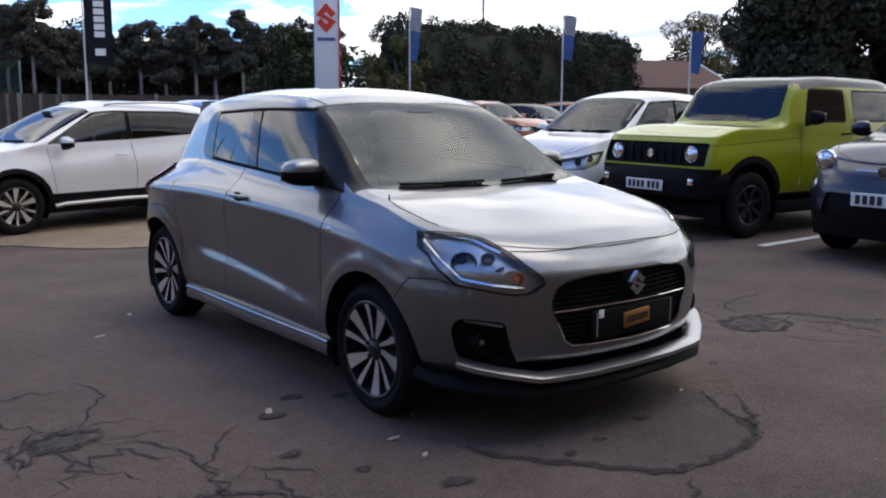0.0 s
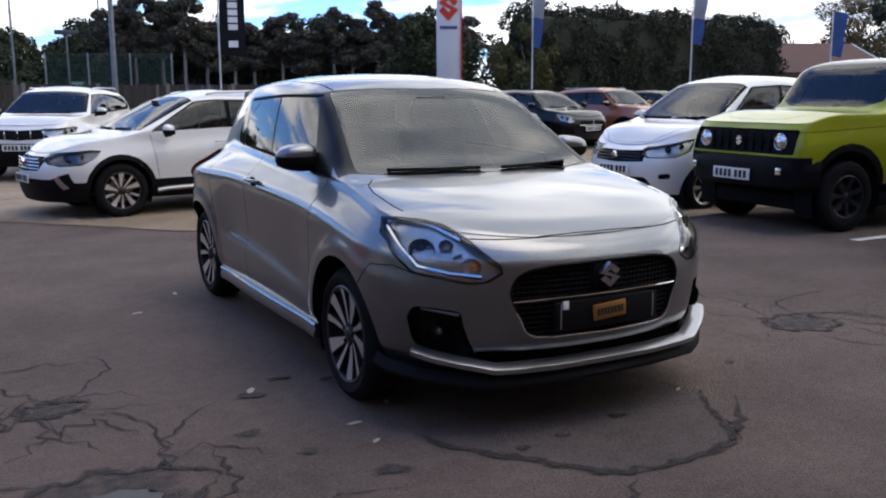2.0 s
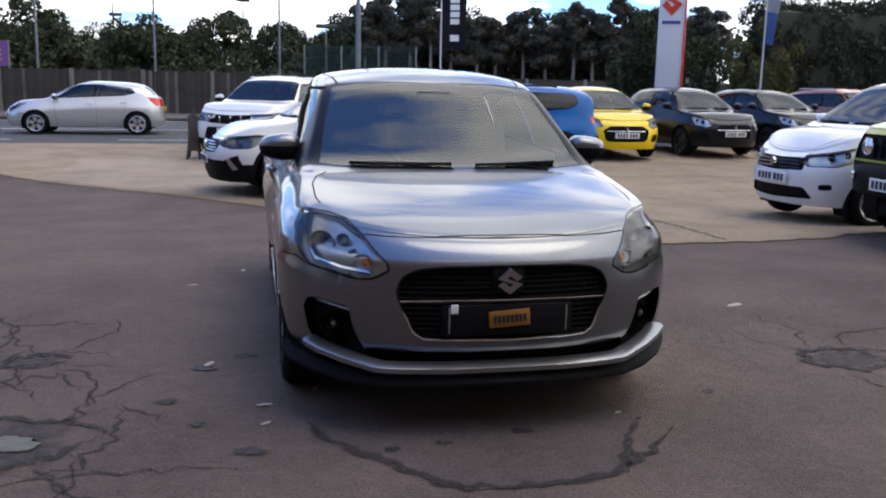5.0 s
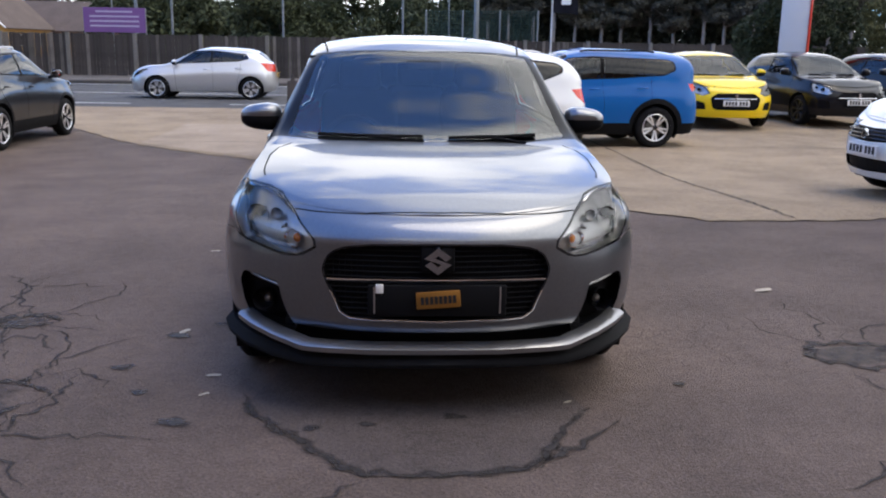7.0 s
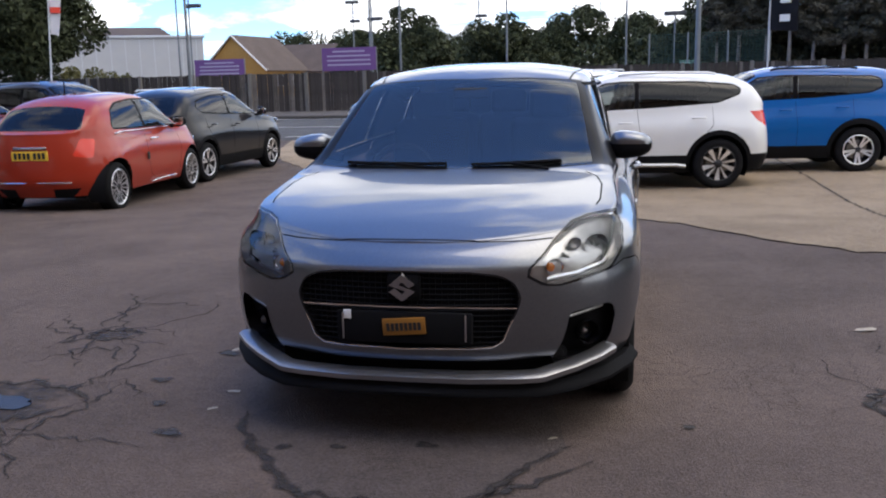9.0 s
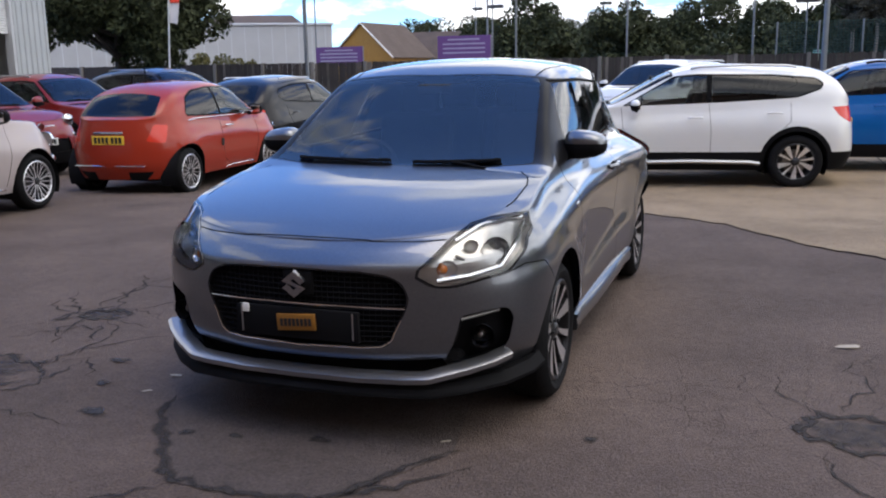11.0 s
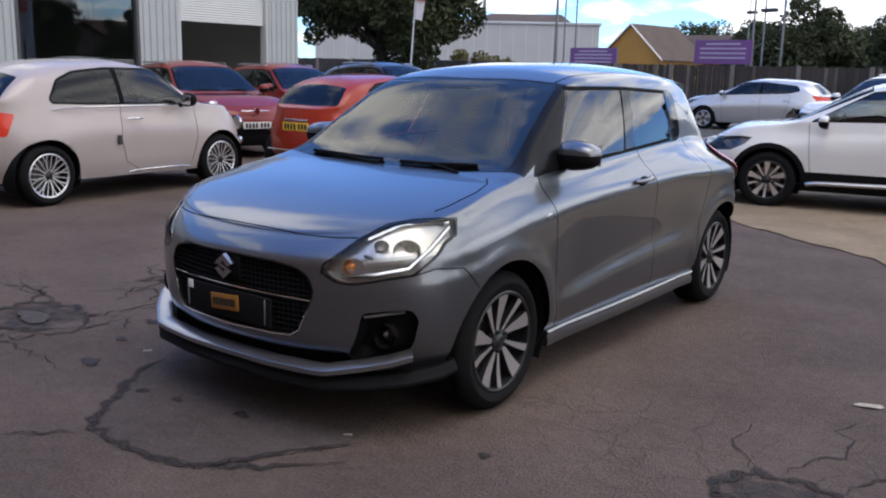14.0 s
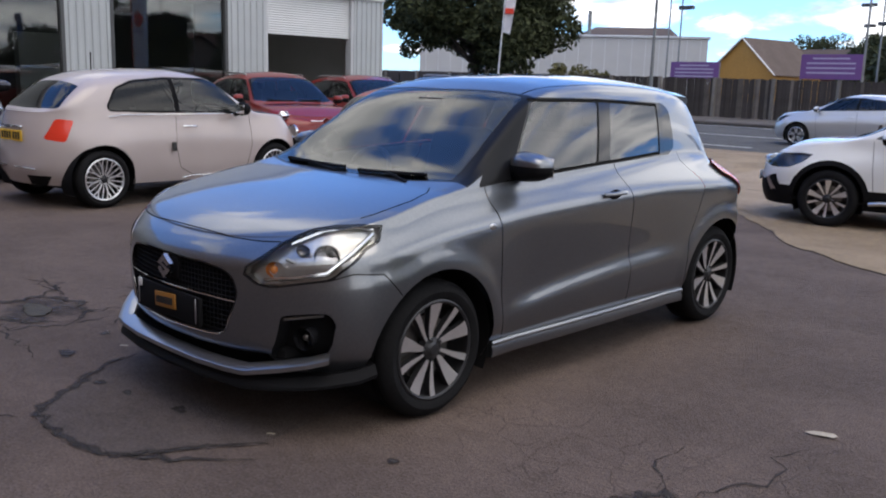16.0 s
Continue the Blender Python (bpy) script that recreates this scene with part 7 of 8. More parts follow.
    for sd in (1, -1):
        bm = bmesh.new()
        bmesh.ops.create_uvsphere(bm, u_segments=16, v_segments=8, radius=1, matrix=Matrix.Diagonal((0.010, 0.055, 0.026, 1)))
        part("handle_cup", bm, M_DARK, car, at=pose(sd * 0.862, 2.135 - half, 0.890))
    add_wipers(car, s, 1.03, 0.995)
    k.bm.free()
    return car


hero = grey_hatchback()
hero.matrix_basis = pose(3.266, 2.72 + 1.92, 0)

# ---------- the other cars ----------
def shape(L, W, H, axles, R, rim, cowl, nose, ws, peak, rr, tail, belt, xr, zb=0.22, pf=2.4, pr=2.6, yc=0.6, yd=None, wheel="star", arch=None, flare=0.015, hood=0.55, drop=0.06, waist=0.008, bulge=0.02, top=0.90, front=0.0, lean=0.08, crown=2.4):
    yd = yd or L - 0.55
    s = dict(L=L, axles=axles, R=R, rim=rim, arch=arch or R + 0.055, track=W - 0.015, wheel=wheel, yc=yc, yd=yd, pf=pf, pr=pr, cowl=cowl[0], deck=tail[0] - 0.03,
             flare=flare, waist=waist, soften=2, bulge=bulge, crown=crown, cabin=dict(dash=cowl[0] + 0.15, z=cowl[1] + 0.02, w=W * 0.74, mirror=H - 0.17))
    s["zb"] = pchip([(0, zb), (L, zb + 0.02)])
    y0 = 0.10 + lean
    s["zsh"] = pchip([(y0, nose), (cowl[0] * 0.5, nose + (cowl[1] - nose) * hood), (cowl[0], cowl[1] - 0.025), (cowl[0] + 0.45, belt[0]), (tail[0] - 0.75, belt[1]), (tail[0] - 0.2, (belt[1] + tail[1]) / 2), (L, tail[1])])
    s["xsh"] = pchip([(0.3, W * top * 0.97), (axles[0], W * top), (2.0, W * top), (L - 0.7, W * (top - 0.02)), (L, W * (top - 0.07))])
    s["halfw"] = pchip([(0.2, W * 0.985), (axles[0], W), (axles[1], W), (L, W * 0.96)])
    s["prof"] = pchip([(0, 0.93), (0.12, 0.97), (0.35, 0.995), (0.6, 1.0), (0.8, 0.985), (1.0, 0.93)])
    s["front"] = pchip([(0, 0.06 + front), (0.2, 0.015), (0.45, 0.0), (0.75, 0.03), (0.9, 0.06 + lean * 0.4), (1.0, y0)])
    s["rear"] = pchip([(0, L - 0.08), (0.25, L), (0.5, L - 0.01), (0.8, L - 0.04), (1.0, L - 0.07)])
    s["zc"] = pchip([(y0, nose + 0.004), (cowl[0] * 0.5, nose + (cowl[1] - nose) * (hood + 0.22) + 0.012), (cowl[0] - 0.06, cowl[1]), (cowl[0] + 0.04, cowl[1] + 0.025), ((cowl[0] + ws) / 2 + 0.02, (cowl[1] + H - 0.085) / 2 + 0.025), (ws, H - 0.085),
                     (ws + 0.22, H - 0.03), (peak, H), (rr[0] - 0.35, (H + rr[1]) / 2 + 0.02), rr, ((rr[0] + tail[0]) / 2 + 0.02, (rr[1] + tail[1]) / 2 + 0.03), (tail[0], tail[1] + 0.02), (L, tail[1])])
    s["xr"] = pchip([(cowl[0], W * 0.86), (ws, xr), (peak, xr + 0.01), (rr[0] - 0.3, xr - 0.01), (tail[0], xr - 0.05)])
    s["zr"] = pchip([(cowl[0], cowl[1] - 0.01), (cowl[0] + 0.06, cowl[1] + 0.01), ((cowl[0] + ws) / 2 + 0.02, (cowl[1] + H - 0.085) / 2 - 0.005), (ws, H - 0.085 - drop * 0.6), (peak, H - drop - 0.01), (rr[0] - 0.3, rr[1] - drop * 0.6), (rr[0], rr[1] - drop - 0.02), (tail[0], tail[1])])
    s["ws"], s["rr"], s["tail"], s["W"], s["H"], s["nose"] = ws, rr, tail, W, H, nose
    return s


def shrink(poly, d):
    """The outline drawn in by about d on all sides, about its middle."""
    cy, cz = sum(q[0] for q in poly) / len(poly), sum(q[1] for q in poly) / len(poly)
    hy, hz = max(abs(q[0] - cy) for q in poly), max(abs(q[1] - cz) for q in poly)
    return [(cy + (y - cy) * (1 - d / hy), cz + (z - cz) * (1 - d / hz)) for y, z in poly]


def vehicle(title, label, s, coat, f, fine=0.55):
    """A car from its shape s, paint, and a table f of what it carries."""
    k = Skin(s, fine)
    car = tagged(new(title), label, f.get("category", "car"), f.get("group", ""))
    L, W, half = s["L"], s["W"], s["L"] / 2
    cw, ws = s["cowl"], s["ws"]
    low = s["zsh"]
    up = lambda c: c.x > W * 0.4 and c.z > float(low(c.y)) - 0.06
    sd = lambda c: c.x > W * 0.45
    for y in s["axles"]:
        if f.get("clad"):
            k.cut("cladding", circle(y, s["R"], s["arch"] + f.get("ring", 0.06), 24), "side", lambda c: c.x > W * 0.5 and c.z < 0.95)
    if f.get("clad"):
        k.cut("cladding", [(-0.1, 0), (L + 0.1, 0), (L + 0.1, f["clad"]), (-0.1, f["clad"])], "side", lambda c: True)
    for y in s["axles"]:
        k.cut("hole", circle(y, s["R"], s["arch"], 28), "side", lambda c: c.x > W * 0.5 and c.z < 0.95)
    xr0, xr1 = float(s["xr"](cw)), float(s["xr"](ws))
    k.cut("pillar", [(-0.01, cw + 0.01), (xr0 * 0.7, cw + 0.03), (xr0 * 0.99, cw + 0.12), (xr1 * 0.985, ws - 0.01), (-0.01, ws - 0.02)], "top", lambda c: c.z > s["nose"] and c.y < ws + 0.1)
    k.cut("windscreen", rounded([(-0.03, cw + 0.03), (xr0 * 0.7, cw + 0.045), (xr0 * 0.955, cw + 0.12), (xr1 * 0.93, ws - 0.03), (-0.03, ws - 0.04)], 0.03, 2), "top", lambda c: c.z > s["nose"] and c.y < ws + 0.1, ["pillar"])
    for dlo in f["glass"]:
        k.cut("window_trim", rounded(dlo, 0.04, 2), "side", up)
        k.cut("side_window", rounded(inset(dlo, 0.022), 0.035, 2), "side", up, ["window_trim"])
    for y in f.get("posts", ()):
        k.cut("post", [(y - 0.03, 0.8), (y + 0.03, 0.8), (y + 0.07, 1.7), (y + 0.01, 1.7)], "side", up, ["side_window"])
    if "dark_from" in f:
        k.cut("dark_window", [(f["dark_from"], 0.8), (L, 0.8), (L, 1.8), (f["dark_from"], 1.8)], "side", up, ["side_window"])
    if f.get("rear_glass"):
        z0, z1, w0, w1 = f["rear_glass"]
        k.cut("rear_window", rounded([(-0.03, z0), (w0, z0 + 0.01), (w1, z1), (-0.03, z1)], 0.04, 2), "front", lambda c: c.y > s["rr"][0] - f.get("rear_reach", 0.2))
    bon = [(0.0, 0.15 + f.get("lip", 0.05)), (W * 0.45, 0.18 + f.get("lip", 0.05)), (W * 0.70, 0.33 + f.get("lip", 0.05)), (W * 0.80, 0.60), (W * 0.82, cw - 0.15), (W * 0.78, cw)]
    k.seam(bon, "top", lambda c: c.z > s["nose"] - 0.15 and c.y < cw + 0.02, 0.0045, ["body"])
    for line in f.get("doors", ()):
        k.seam(line, "side", sd, 0.006, ["body", "cladding"])
    for name, poly, proj in f.get("cuts", ()):
        front = proj == "front" or max(p[0] for p in poly) < L * 0.4
        if name == "headlamp":
            lit = lambda c: c.x > W * 0.46 and c.y < L * 0.35
            k.cut("headlamp_rim", poly, proj, lit, ["body", "seal", "cladding", "bumper_insert", "grille"])
            k.cut("headlamp", shrink(poly, 0.012), proj, lit, ["headlamp_rim"])
            continue
        k.cut(name, poly, proj, (lambda c: c.y < (f.get("insert_depth", L * 0.35) if name == "bumper_insert" else L * 0.35)) if front and not name.startswith("tail") else ((lambda c: c.y > L * 0.6 and c.x > 0.2) if name.startswith("tail") else (lambda c: True)))
    if f.get("roof"):
        k.cut("roof", [(-0.01, ws - 0.1), (W, ws - 0.1), (W, L), (-0.01, L)], "top", lambda c: c.z > s["H"] - f["roof_depth"], ["body", "pillar"])
    k.panel("body", coat, car, True, as_name="body_shell")
    k.panel("roof", f.get("roof", coat), car, True)
    k.panel("windscreen", M_OGLASS, car, True)
    k.panel("rear_window", M_OPRIV, car, True)
    k.panel("side_window", M_OGLASS, car)
    k.panel("dark_window", M_OPRIV, car, as_name="side_window")
    for n in ("pillar", "window_trim", "post"):
        m = coat if n in f.get("painted", ()) else M_PILLAR
        k.panel(n, m, car, n == "pillar", as_name={"pillar": "windscreen_surround", "post": "door_pillar"}.get(n, n))
    k.panel("cladding", M_BLACK, car, True, label="black plastic lower cladding")
    k.panel("seal", M_GAP, car, sink=0.005, as_name="shut_line")
    k.panel("grille", f.get("grille", M_BLACK), car, True, deep=(0, 0.035, 0))
    k.panel("lower_grille", M_BLACK, car, True, deep=(0, 0.03, 0))
    k.panel("bumper_insert", M_BLACK, car, True)
    k.panel("tail_insert", M_BLACK, car, True, as_name="rear_diffuser")
    k.panel("silver_insert", M_SATIN, car)
    k.panel("fog_pocket", M_BLACK, car, deep=(0, 0.03, 0))
    k.panel("headlamp_rim", M_GLOSS, car, as_name="headlamp_seal")
    lenses = k.panel("headlamp", M_LENS, car, label="clear headlamp")
    for lens, house in zip(lenses, k.panel("headlamp", f.get("bowl", M_BOWL), car, deep=(-0.03, 0.05, 0), as_name="reflector")):
        house.parent = lens
    for name, poly, proj in f.get("cuts", ()):
        if name != "headlamp":
            continue
        ys, zs = [q[0] for q in poly], [q[1] for q in poly]
        for u, v, r in ((0.36, 0.45, 0.040), (0.62, 0.60, 0.032)):
            y, z = min(ys) + u * (max(ys) - min(ys)), min(zs) + v * (max(zs) - min(zs))
            hit = k.bvh.ray_cast(Vector((3.0, y, z)), Vector((-1, 0, 0)))[0]
            if hit is None:
                continue
            for lens, side in zip(lenses, (1, -1)):
                bm = bmesh.new()
                add_lathe(bm, [(r * math.sin(a), r * 0.9 * (1 - math.cos(a))) for a in np.linspace(0.05, 1.45, 6)], 16, "z")
                bmesh.ops.create_uvsphere(bm, u_segments=10, v_segments=6, radius=r * 0.5, matrix=Matrix.Translation((0, 0, r * 0.35)))
                part("lamp_bowl", bm, M_SMOKE, lens, at=pose(side * (hit.x - 0.035), y - half + 0.01, z, 90, 0, side * 30))
    k.panel("tail_lamp", M_RED, car, label="red tail lamp")
    # round lamps
    for x, y, z, r in f.get("round", ()):
        for side in (1, -1):
            bm = bmesh.new()
            add_lathe(bm, [(0.001, 0.03), (r * 0.45, 0.026), (r * 0.8, 0.014), (r * 0.94, 0.0), (r, 0.012), (r * 1.08, 0.006), (r * 1.1, -0.03)], 24, "z")
            lamp = part("headlamp", bm, M_CHROME, car, "round chrome-ringed headlamp", at=pose(side * x, y - half, z, 90, 0, 0))
            bm = bmesh.new()
            add_lathe(bm, [(0.001, 0.050), (r * 0.5, 0.045), (r * 0.86, 0.026)], 20, "z")
            part("lens", bm, M_LENS, lamp)
    if "slats" in f:
        z0, z1, w, n, y = f["slats"]
        for i in range(n):
            bm = bmesh.new()
            if f.get("upright"):
                add_box(bm, (0.022, 0.03, z1 - z0), (-w + 2 * w * i / (n - 1), y - half, (z0 + z1) / 2), 0.006, segs=1)
            else:
                zz = z0 + (z1 - z0) * i / max(n - 1, 1)
                add_tube(bm, [(x, y - half + 0.22 * x * x, zz) for x in np.linspace(-w, w, 9)], 0.010, 6)
            part("grille_bar", bm, f.get("slat_mat", M_CHROME), car)
    if "badge" in f:
        y, z = f["badge"]
        bm = bmesh.new()
        zig = [(-0.045, 0.012), (0.0, 0.05), (0.045, 0.016), (0.0, 0.012), (0.045, -0.012), (0.0, -0.05), (-0.045, -0.016), (0.0, -0.012)]
        if f.get("disc"):
            zig = [(0.05 * math.cos(a), 0.05 * math.sin(a)) for a in np.linspace(0, math.tau, 16, endpoint=False)]
        a, b = [bm.verts.new((x, -0.012, q)) for x, q in zig], [bm.verts.new((x, 0.02, q)) for x, q in zig]
        bm.faces.new(a)
        for i in range(len(zig)):
            bm.faces.new((a[i - 1], b[i - 1], b[i], a[i]))
        bmesh.ops.recalc_face_normals(bm, faces=bm.faces[:])
        part("badge", bm, M_CHROME, car, at=pose(0, y - half, z))
    if "plate" in f:
        number_plate(car, f["plate"][0] - half, f["plate"][1])
    if "rear_plate" in f:
        number_plate(car, f["rear_plate"][0] - half, f["rear_plate"][1], True, True, f.get("rear_w", 0.52))
    for y0, y1, x, z, r, m in f.get("side_bars", ()):
        for side in (1, -1):
            bm = bmesh.new()
            add_tube(bm, [(side * (x - 0.03), y0 - half, z - 0.02), (side * x, y0 + 0.12 - half, z), (side * x, (y0 + y1) / 2 - half, z + f.get("bar_rise", 0)), (side * x, y1 - 0.12 - half, z), (side * (x - 0.03), y1 - half, z - 0.02)], r, 8)
            part("rail", bm, m, car)
    if "big_bumper" in f:           # deep black bumper
        z0, z1, y, w = f["big_bumper"]
        bm = bmesh.new()
        sweep(bm, [(x, yy - half, 0) for x, yy in ((0, y), (w * 0.55, y + 0.01), (w * 0.80, y + 0.05), (w * 0.95, y + 0.14), (w, y + 0.30))], [(-0.12, z1), (-0.01, z1), (0.03, z1 - 0.05), (0.035, (z0 + z1) / 2), (0.02, z0 + 0.03), (-0.03, z0), (-0.12, z0)])
        mirror_copy(bm)
        part("front_bumper", bm, M_BLACK, car, "deep black plastic bumper", sharp=50)
    add_wheels(car, s), add_liners(car, s), add_cabin(car, s)
    if f.get("mirror"):
        add_mirrors(car, s, f.get("mirror_mat", coat), f["mirror"], (0.09, 0.075, 0.075))
    add_handles(car, s, f.get("handles", ()), f.get("handle_mat", coat))
    add_wipers(car, s, cw + 0.05, s["cabin"]["z"] + 0.01)
    for lab, mt, size, at in f.get("extras", ()):
        bm = bmesh.new()
        add_box(bm, size, (0, 0, 0), 0.01)
        part(lab, bm, mt, car, at=pose(at[0], at[1] - half, at[2]))
    k.bm.free()
    return car


P_WHITE = paint("white_paint", (0.70, 0.70, 0.69), 0.0, 0.35)
P_LIME = paint("lime_paint", (0.27, 0.295, 0.006), 0.0, 0.35, 0.1, 1.35)
P_NAVY = paint("dark_blue_paint", (0.010, 0.013, 0.032), 0.3, 0.35, 0.1, 1.35)
P_BLACK = paint("black_paint", (0.006, 0.006, 0.008), 0.0, 0.3, 0.1, 1.25)
P_BLUE = paint("bright_blue_paint", (0.0, 0.095, 0.33), 0.0, 0.35, 0.1, 1.25)
P_YELLOW = paint("yellow_paint", (0.80, 0.56, 0.008), 0.0, 0.35, 0.1, 1.35)
P_RED = paint("orange_red_paint", (0.30, 0.026, 0.010), 0.0, 0.35, 0.1, 1.32)
P_PINK = paint("pale_pink_paint", (0.40, 0.345, 0.335), 0.0, 0.4, 0.1, 1.4)
P_WINE = paint("dark_red_paint", (0.19, 0.010, 0.009), 0.0, 0.35, 0.1, 1.35)
P_SILVER = paint("silver_metal_paint", (0.55, 0.55, 0.56), 0.6, 0.35)
P_BRONZE = paint("copper_paint", (0.28, 0.085, 0.03), 0.4, 0.35)
for m, level in ((P_BLACK, 0.12), (P_LIME, 0.2), (P_BLUE, 0.12), (P_YELLOW, 0.2), (P_RED, 0.2), (P_WINE, 0.2), (P_PINK, 0.3)):
    m.node_tree.nodes["Principled BSDF"].inputs["Specular IOR Level"].default_value = level


def doors(a, b, c, z0, z1, arch_y):
    return [[(a, z1), (a + 0.03, 0.7), (a + 0.07, z0)], [(b, z1 + 0.04), (b + 0.03, 0.7), (b + 0.02, z0)], [(c, z1 + 0.06), (c, 0.85), (arch_y - 0.36, 0.55), (arch_y - 0.42, z0)]]


# white crossover, black cladding
S_CROSS = shape(4.30, 0.885, 1.575, (0.90, 3.50), 0.335, 0.228, (1.08, 1.035), 0.80, 1.98, 2.35, (3.95, 1.455), (4.22, 1.06), (1.035, 1.13), 0.64, pr=3.2, wheel="twin")
crossover = vehicle("crossover", "white crossover with black lower cladding and silver rails, parked on concrete", S_CROSS, P_WHITE, dict(
    bowl=M_SMOKE, clad=0.46, glass=[[(1.32, 1.045), (2.6, 1.085), (3.50, 1.135), (3.80, 1.24), (3.83, 1.32), (3.72, 1.385), (3.2, 1.43), (2.25, 1.445), (1.98, 1.42)]], posts=(2.40,), dark_from=2.46, rear_glass=(1.10, 1.42, 0.60, 0.50),
    doors=doors(1.32, 2.42, 3.42, 0.35, 1.02, 3.5),
    cuts=[("grille", [(-0.02, 0.76), (0.46, 0.77), (0.50, 0.72), (0.40, 0.60), (-0.02, 0.58)], "front"), ("headlamp", [(0.10, 0.775), (0.13, 0.68), (0.22, 0.652), (0.44, 0.668), (0.60, 0.745), (0.69, 0.835), (0.55, 0.848), (0.30, 0.825)], "side"),
          ("bumper_insert", [(-0.02, 0.50), (0.62, 0.50), (0.80, 0.58), (0.86, 0.30), (-0.02, 0.30)], "front"), ("silver_insert", [(0.66, 0.52), (0.71, 0.54), (0.79, 0.40), (0.74, 0.38)], "front"),
          ("tail_lamp", [(3.92, 1.02), (4.30, 1.03), (4.30, 0.86), (4.16, 0.82), (4.02, 0.90)], "side")],
    slats=(0.62, 0.74, 0.42, 4, 0.03), badge=(0.0, 0.69), side_bars=[(2.2, 3.5, 0.605, 1.535, 0.016, M_SATIN), (1.35, 3.05, 0.905, 0.335, 0.028, M_SATIN)], bar_rise=0.012,
    mirror=(0.975, 1.50, 1.06), handles=[(2.25, 0.885, 0.90), (3.22, 0.880, 0.95)], plate=(-0.02, 0.50), rear_plate=(4.31, 0.80)))
crossover.matrix_basis = pose(3.78, 12.55, 0, 0, 0, -78.6)

# lime off-roader
S_BOX = shape(3.48, 0.815, 1.715, (0.66, 2.91), 0.345, 0.205, (1.10, 1.16), 1.045, 1.46, 2.2, (3.36, 1.66), (3.46, 1.10), (1.14, 1.16), 0.655, zb=0.42, pf=5.5, pr=6, yc=0.30, yd=3.25, wheel="dark", arch=0.44, hood=0.75, drop=0.045, waist=0, flare=0.0, bulge=0.004, top=0.955, lean=0.02, crown=5)
S_BOX["soften"] = 1
jeeplet = vehicle("off_roader", "boxy lime green off-roader with black roof, bumper and wheel arches", S_BOX, P_LIME, dict(
    clad=0.45, ring=0.075, glass=[[(1.52, 1.185), (2.28, 1.185), (2.28, 1.545), (1.66, 1.555)], [(2.42, 1.185), (3.24, 1.185), (3.24, 1.535), (2.42, 1.545)]], dark_from=1.4, insert_depth=0.22, roof=M_GLOSS, roof_depth=0.15, rear_glass=(1.2, 1.55, 0.5, 0.5),
    doors=[[(1.44, 1.16), (1.44, 0.75), (1.46, 0.45)], [(2.36, 1.16), (2.36, 0.80), (2.34, 0.45)], [(0.0, 0.96), (1.44, 1.03)]], painted=("pillar",),
    cuts=[("grille", rounded([(-0.04, 0.99), (0.71, 0.99), (0.71, 0.755), (-0.04, 0.755)], 0.03, 2), "front"), ("bumper_insert", [(-0.02, 0.735), (0.9, 0.735), (0.9, 0.3), (-0.02, 0.3)], "front")], round=[(0.525, 0.05, 0.872, 0.078)],
    slats=(0.775, 0.97, 0.40, 8, 0.04), upright=True, slat_mat=M_BLACK, badge=(0.02, 0.872), big_bumper=(0.42, 0.72, -0.02, 0.80), plate=(-0.07, 0.545),
    mirror=(0.92, 1.52, 1.24), mirror_mat=M_BLACK, handles=[(2.24, 0.81, 1.06)], handle_mat=M_BLACK,
    extras=[("fog_lamp", M_CHROME, (0.07, 0.03, 0.07), (0.60, -0.03, 0.60)), ("fog_lamp", M_CHROME, (0.07, 0.03, 0.07), (-0.60, -0.03, 0.60))]))
jeeplet.matrix_basis = pose(9.86, 6.45, 0, 0, 0, -95) @ Matrix.Scale(1.03, 4)

# small white hatchback
S_SMALL = shape(3.60, 0.80, 1.62, (0.72, 3.145), 0.285, 0.19, (0.88, 1.055), 0.785, 1.62, 2.1, (3.22, 1.55), (3.52, 1.08), (1.03, 1.09), 0.60, wheel="plain", pf=2.3)
S_SMALL["cabin"]["rear"] = False
small_hatch = vehicle("small_hatchback", "small white hatchback with dark grille, parked on concrete", S_SMALL, P_WHITE, dict(
    glass=[[(1.12, 1.045), (2.95, 1.115), (3.10, 1.20), (3.0, 1.455), (2.2, 1.495), (1.66, 1.47)]], posts=(2.12,), rear_glass=(1.12, 1.45, 0.52, 0.46), doors=doors(1.12, 2.14, 2.98, 0.25, 0.97, 3.145),
    cuts=[("grille", [(-0.02, 0.72), (0.42, 0.735), (0.40, 0.60), (-0.02, 0.58)], "front"), ("lower_grille", rounded([(-0.04, 0.42), (0.44, 0.42), (0.52, 0.30), (-0.04, 0.28)], 0.03, 2), "front"),
          ("headlamp", [(0.08, 0.735), (0.10, 0.640), (0.28, 0.650), (0.46, 0.72), (0.60, 0.872), (0.44, 0.850), (0.22, 0.79)], "side"), ("fog_pocket", rounded([(0.58, 0.46), (0.68, 0.47), (0.68, 0.41), (0.58, 0.40)], 0.02, 2), "front"), ("tail_lamp", [(3.40, 1.0), (3.60, 1.0), (3.60, 0.72), (3.5, 0.72)], "side")],
    slats=(0.62, 0.70, 0.38, 3, 0.02), slat_mat=M_GLOSS, badge=(-0.01, 0.665), plate=(-0.02, 0.505), mirror=(0.89, 1.28, 1.10), handles=[(2.0, 0.80, 0.86), (2.85, 0.80, 0.90)]))
small_hatch.matrix_basis = pose(9.90, 8.66, 0, 0, 0, -87) @ Matrix.Scale(1.02, 4)

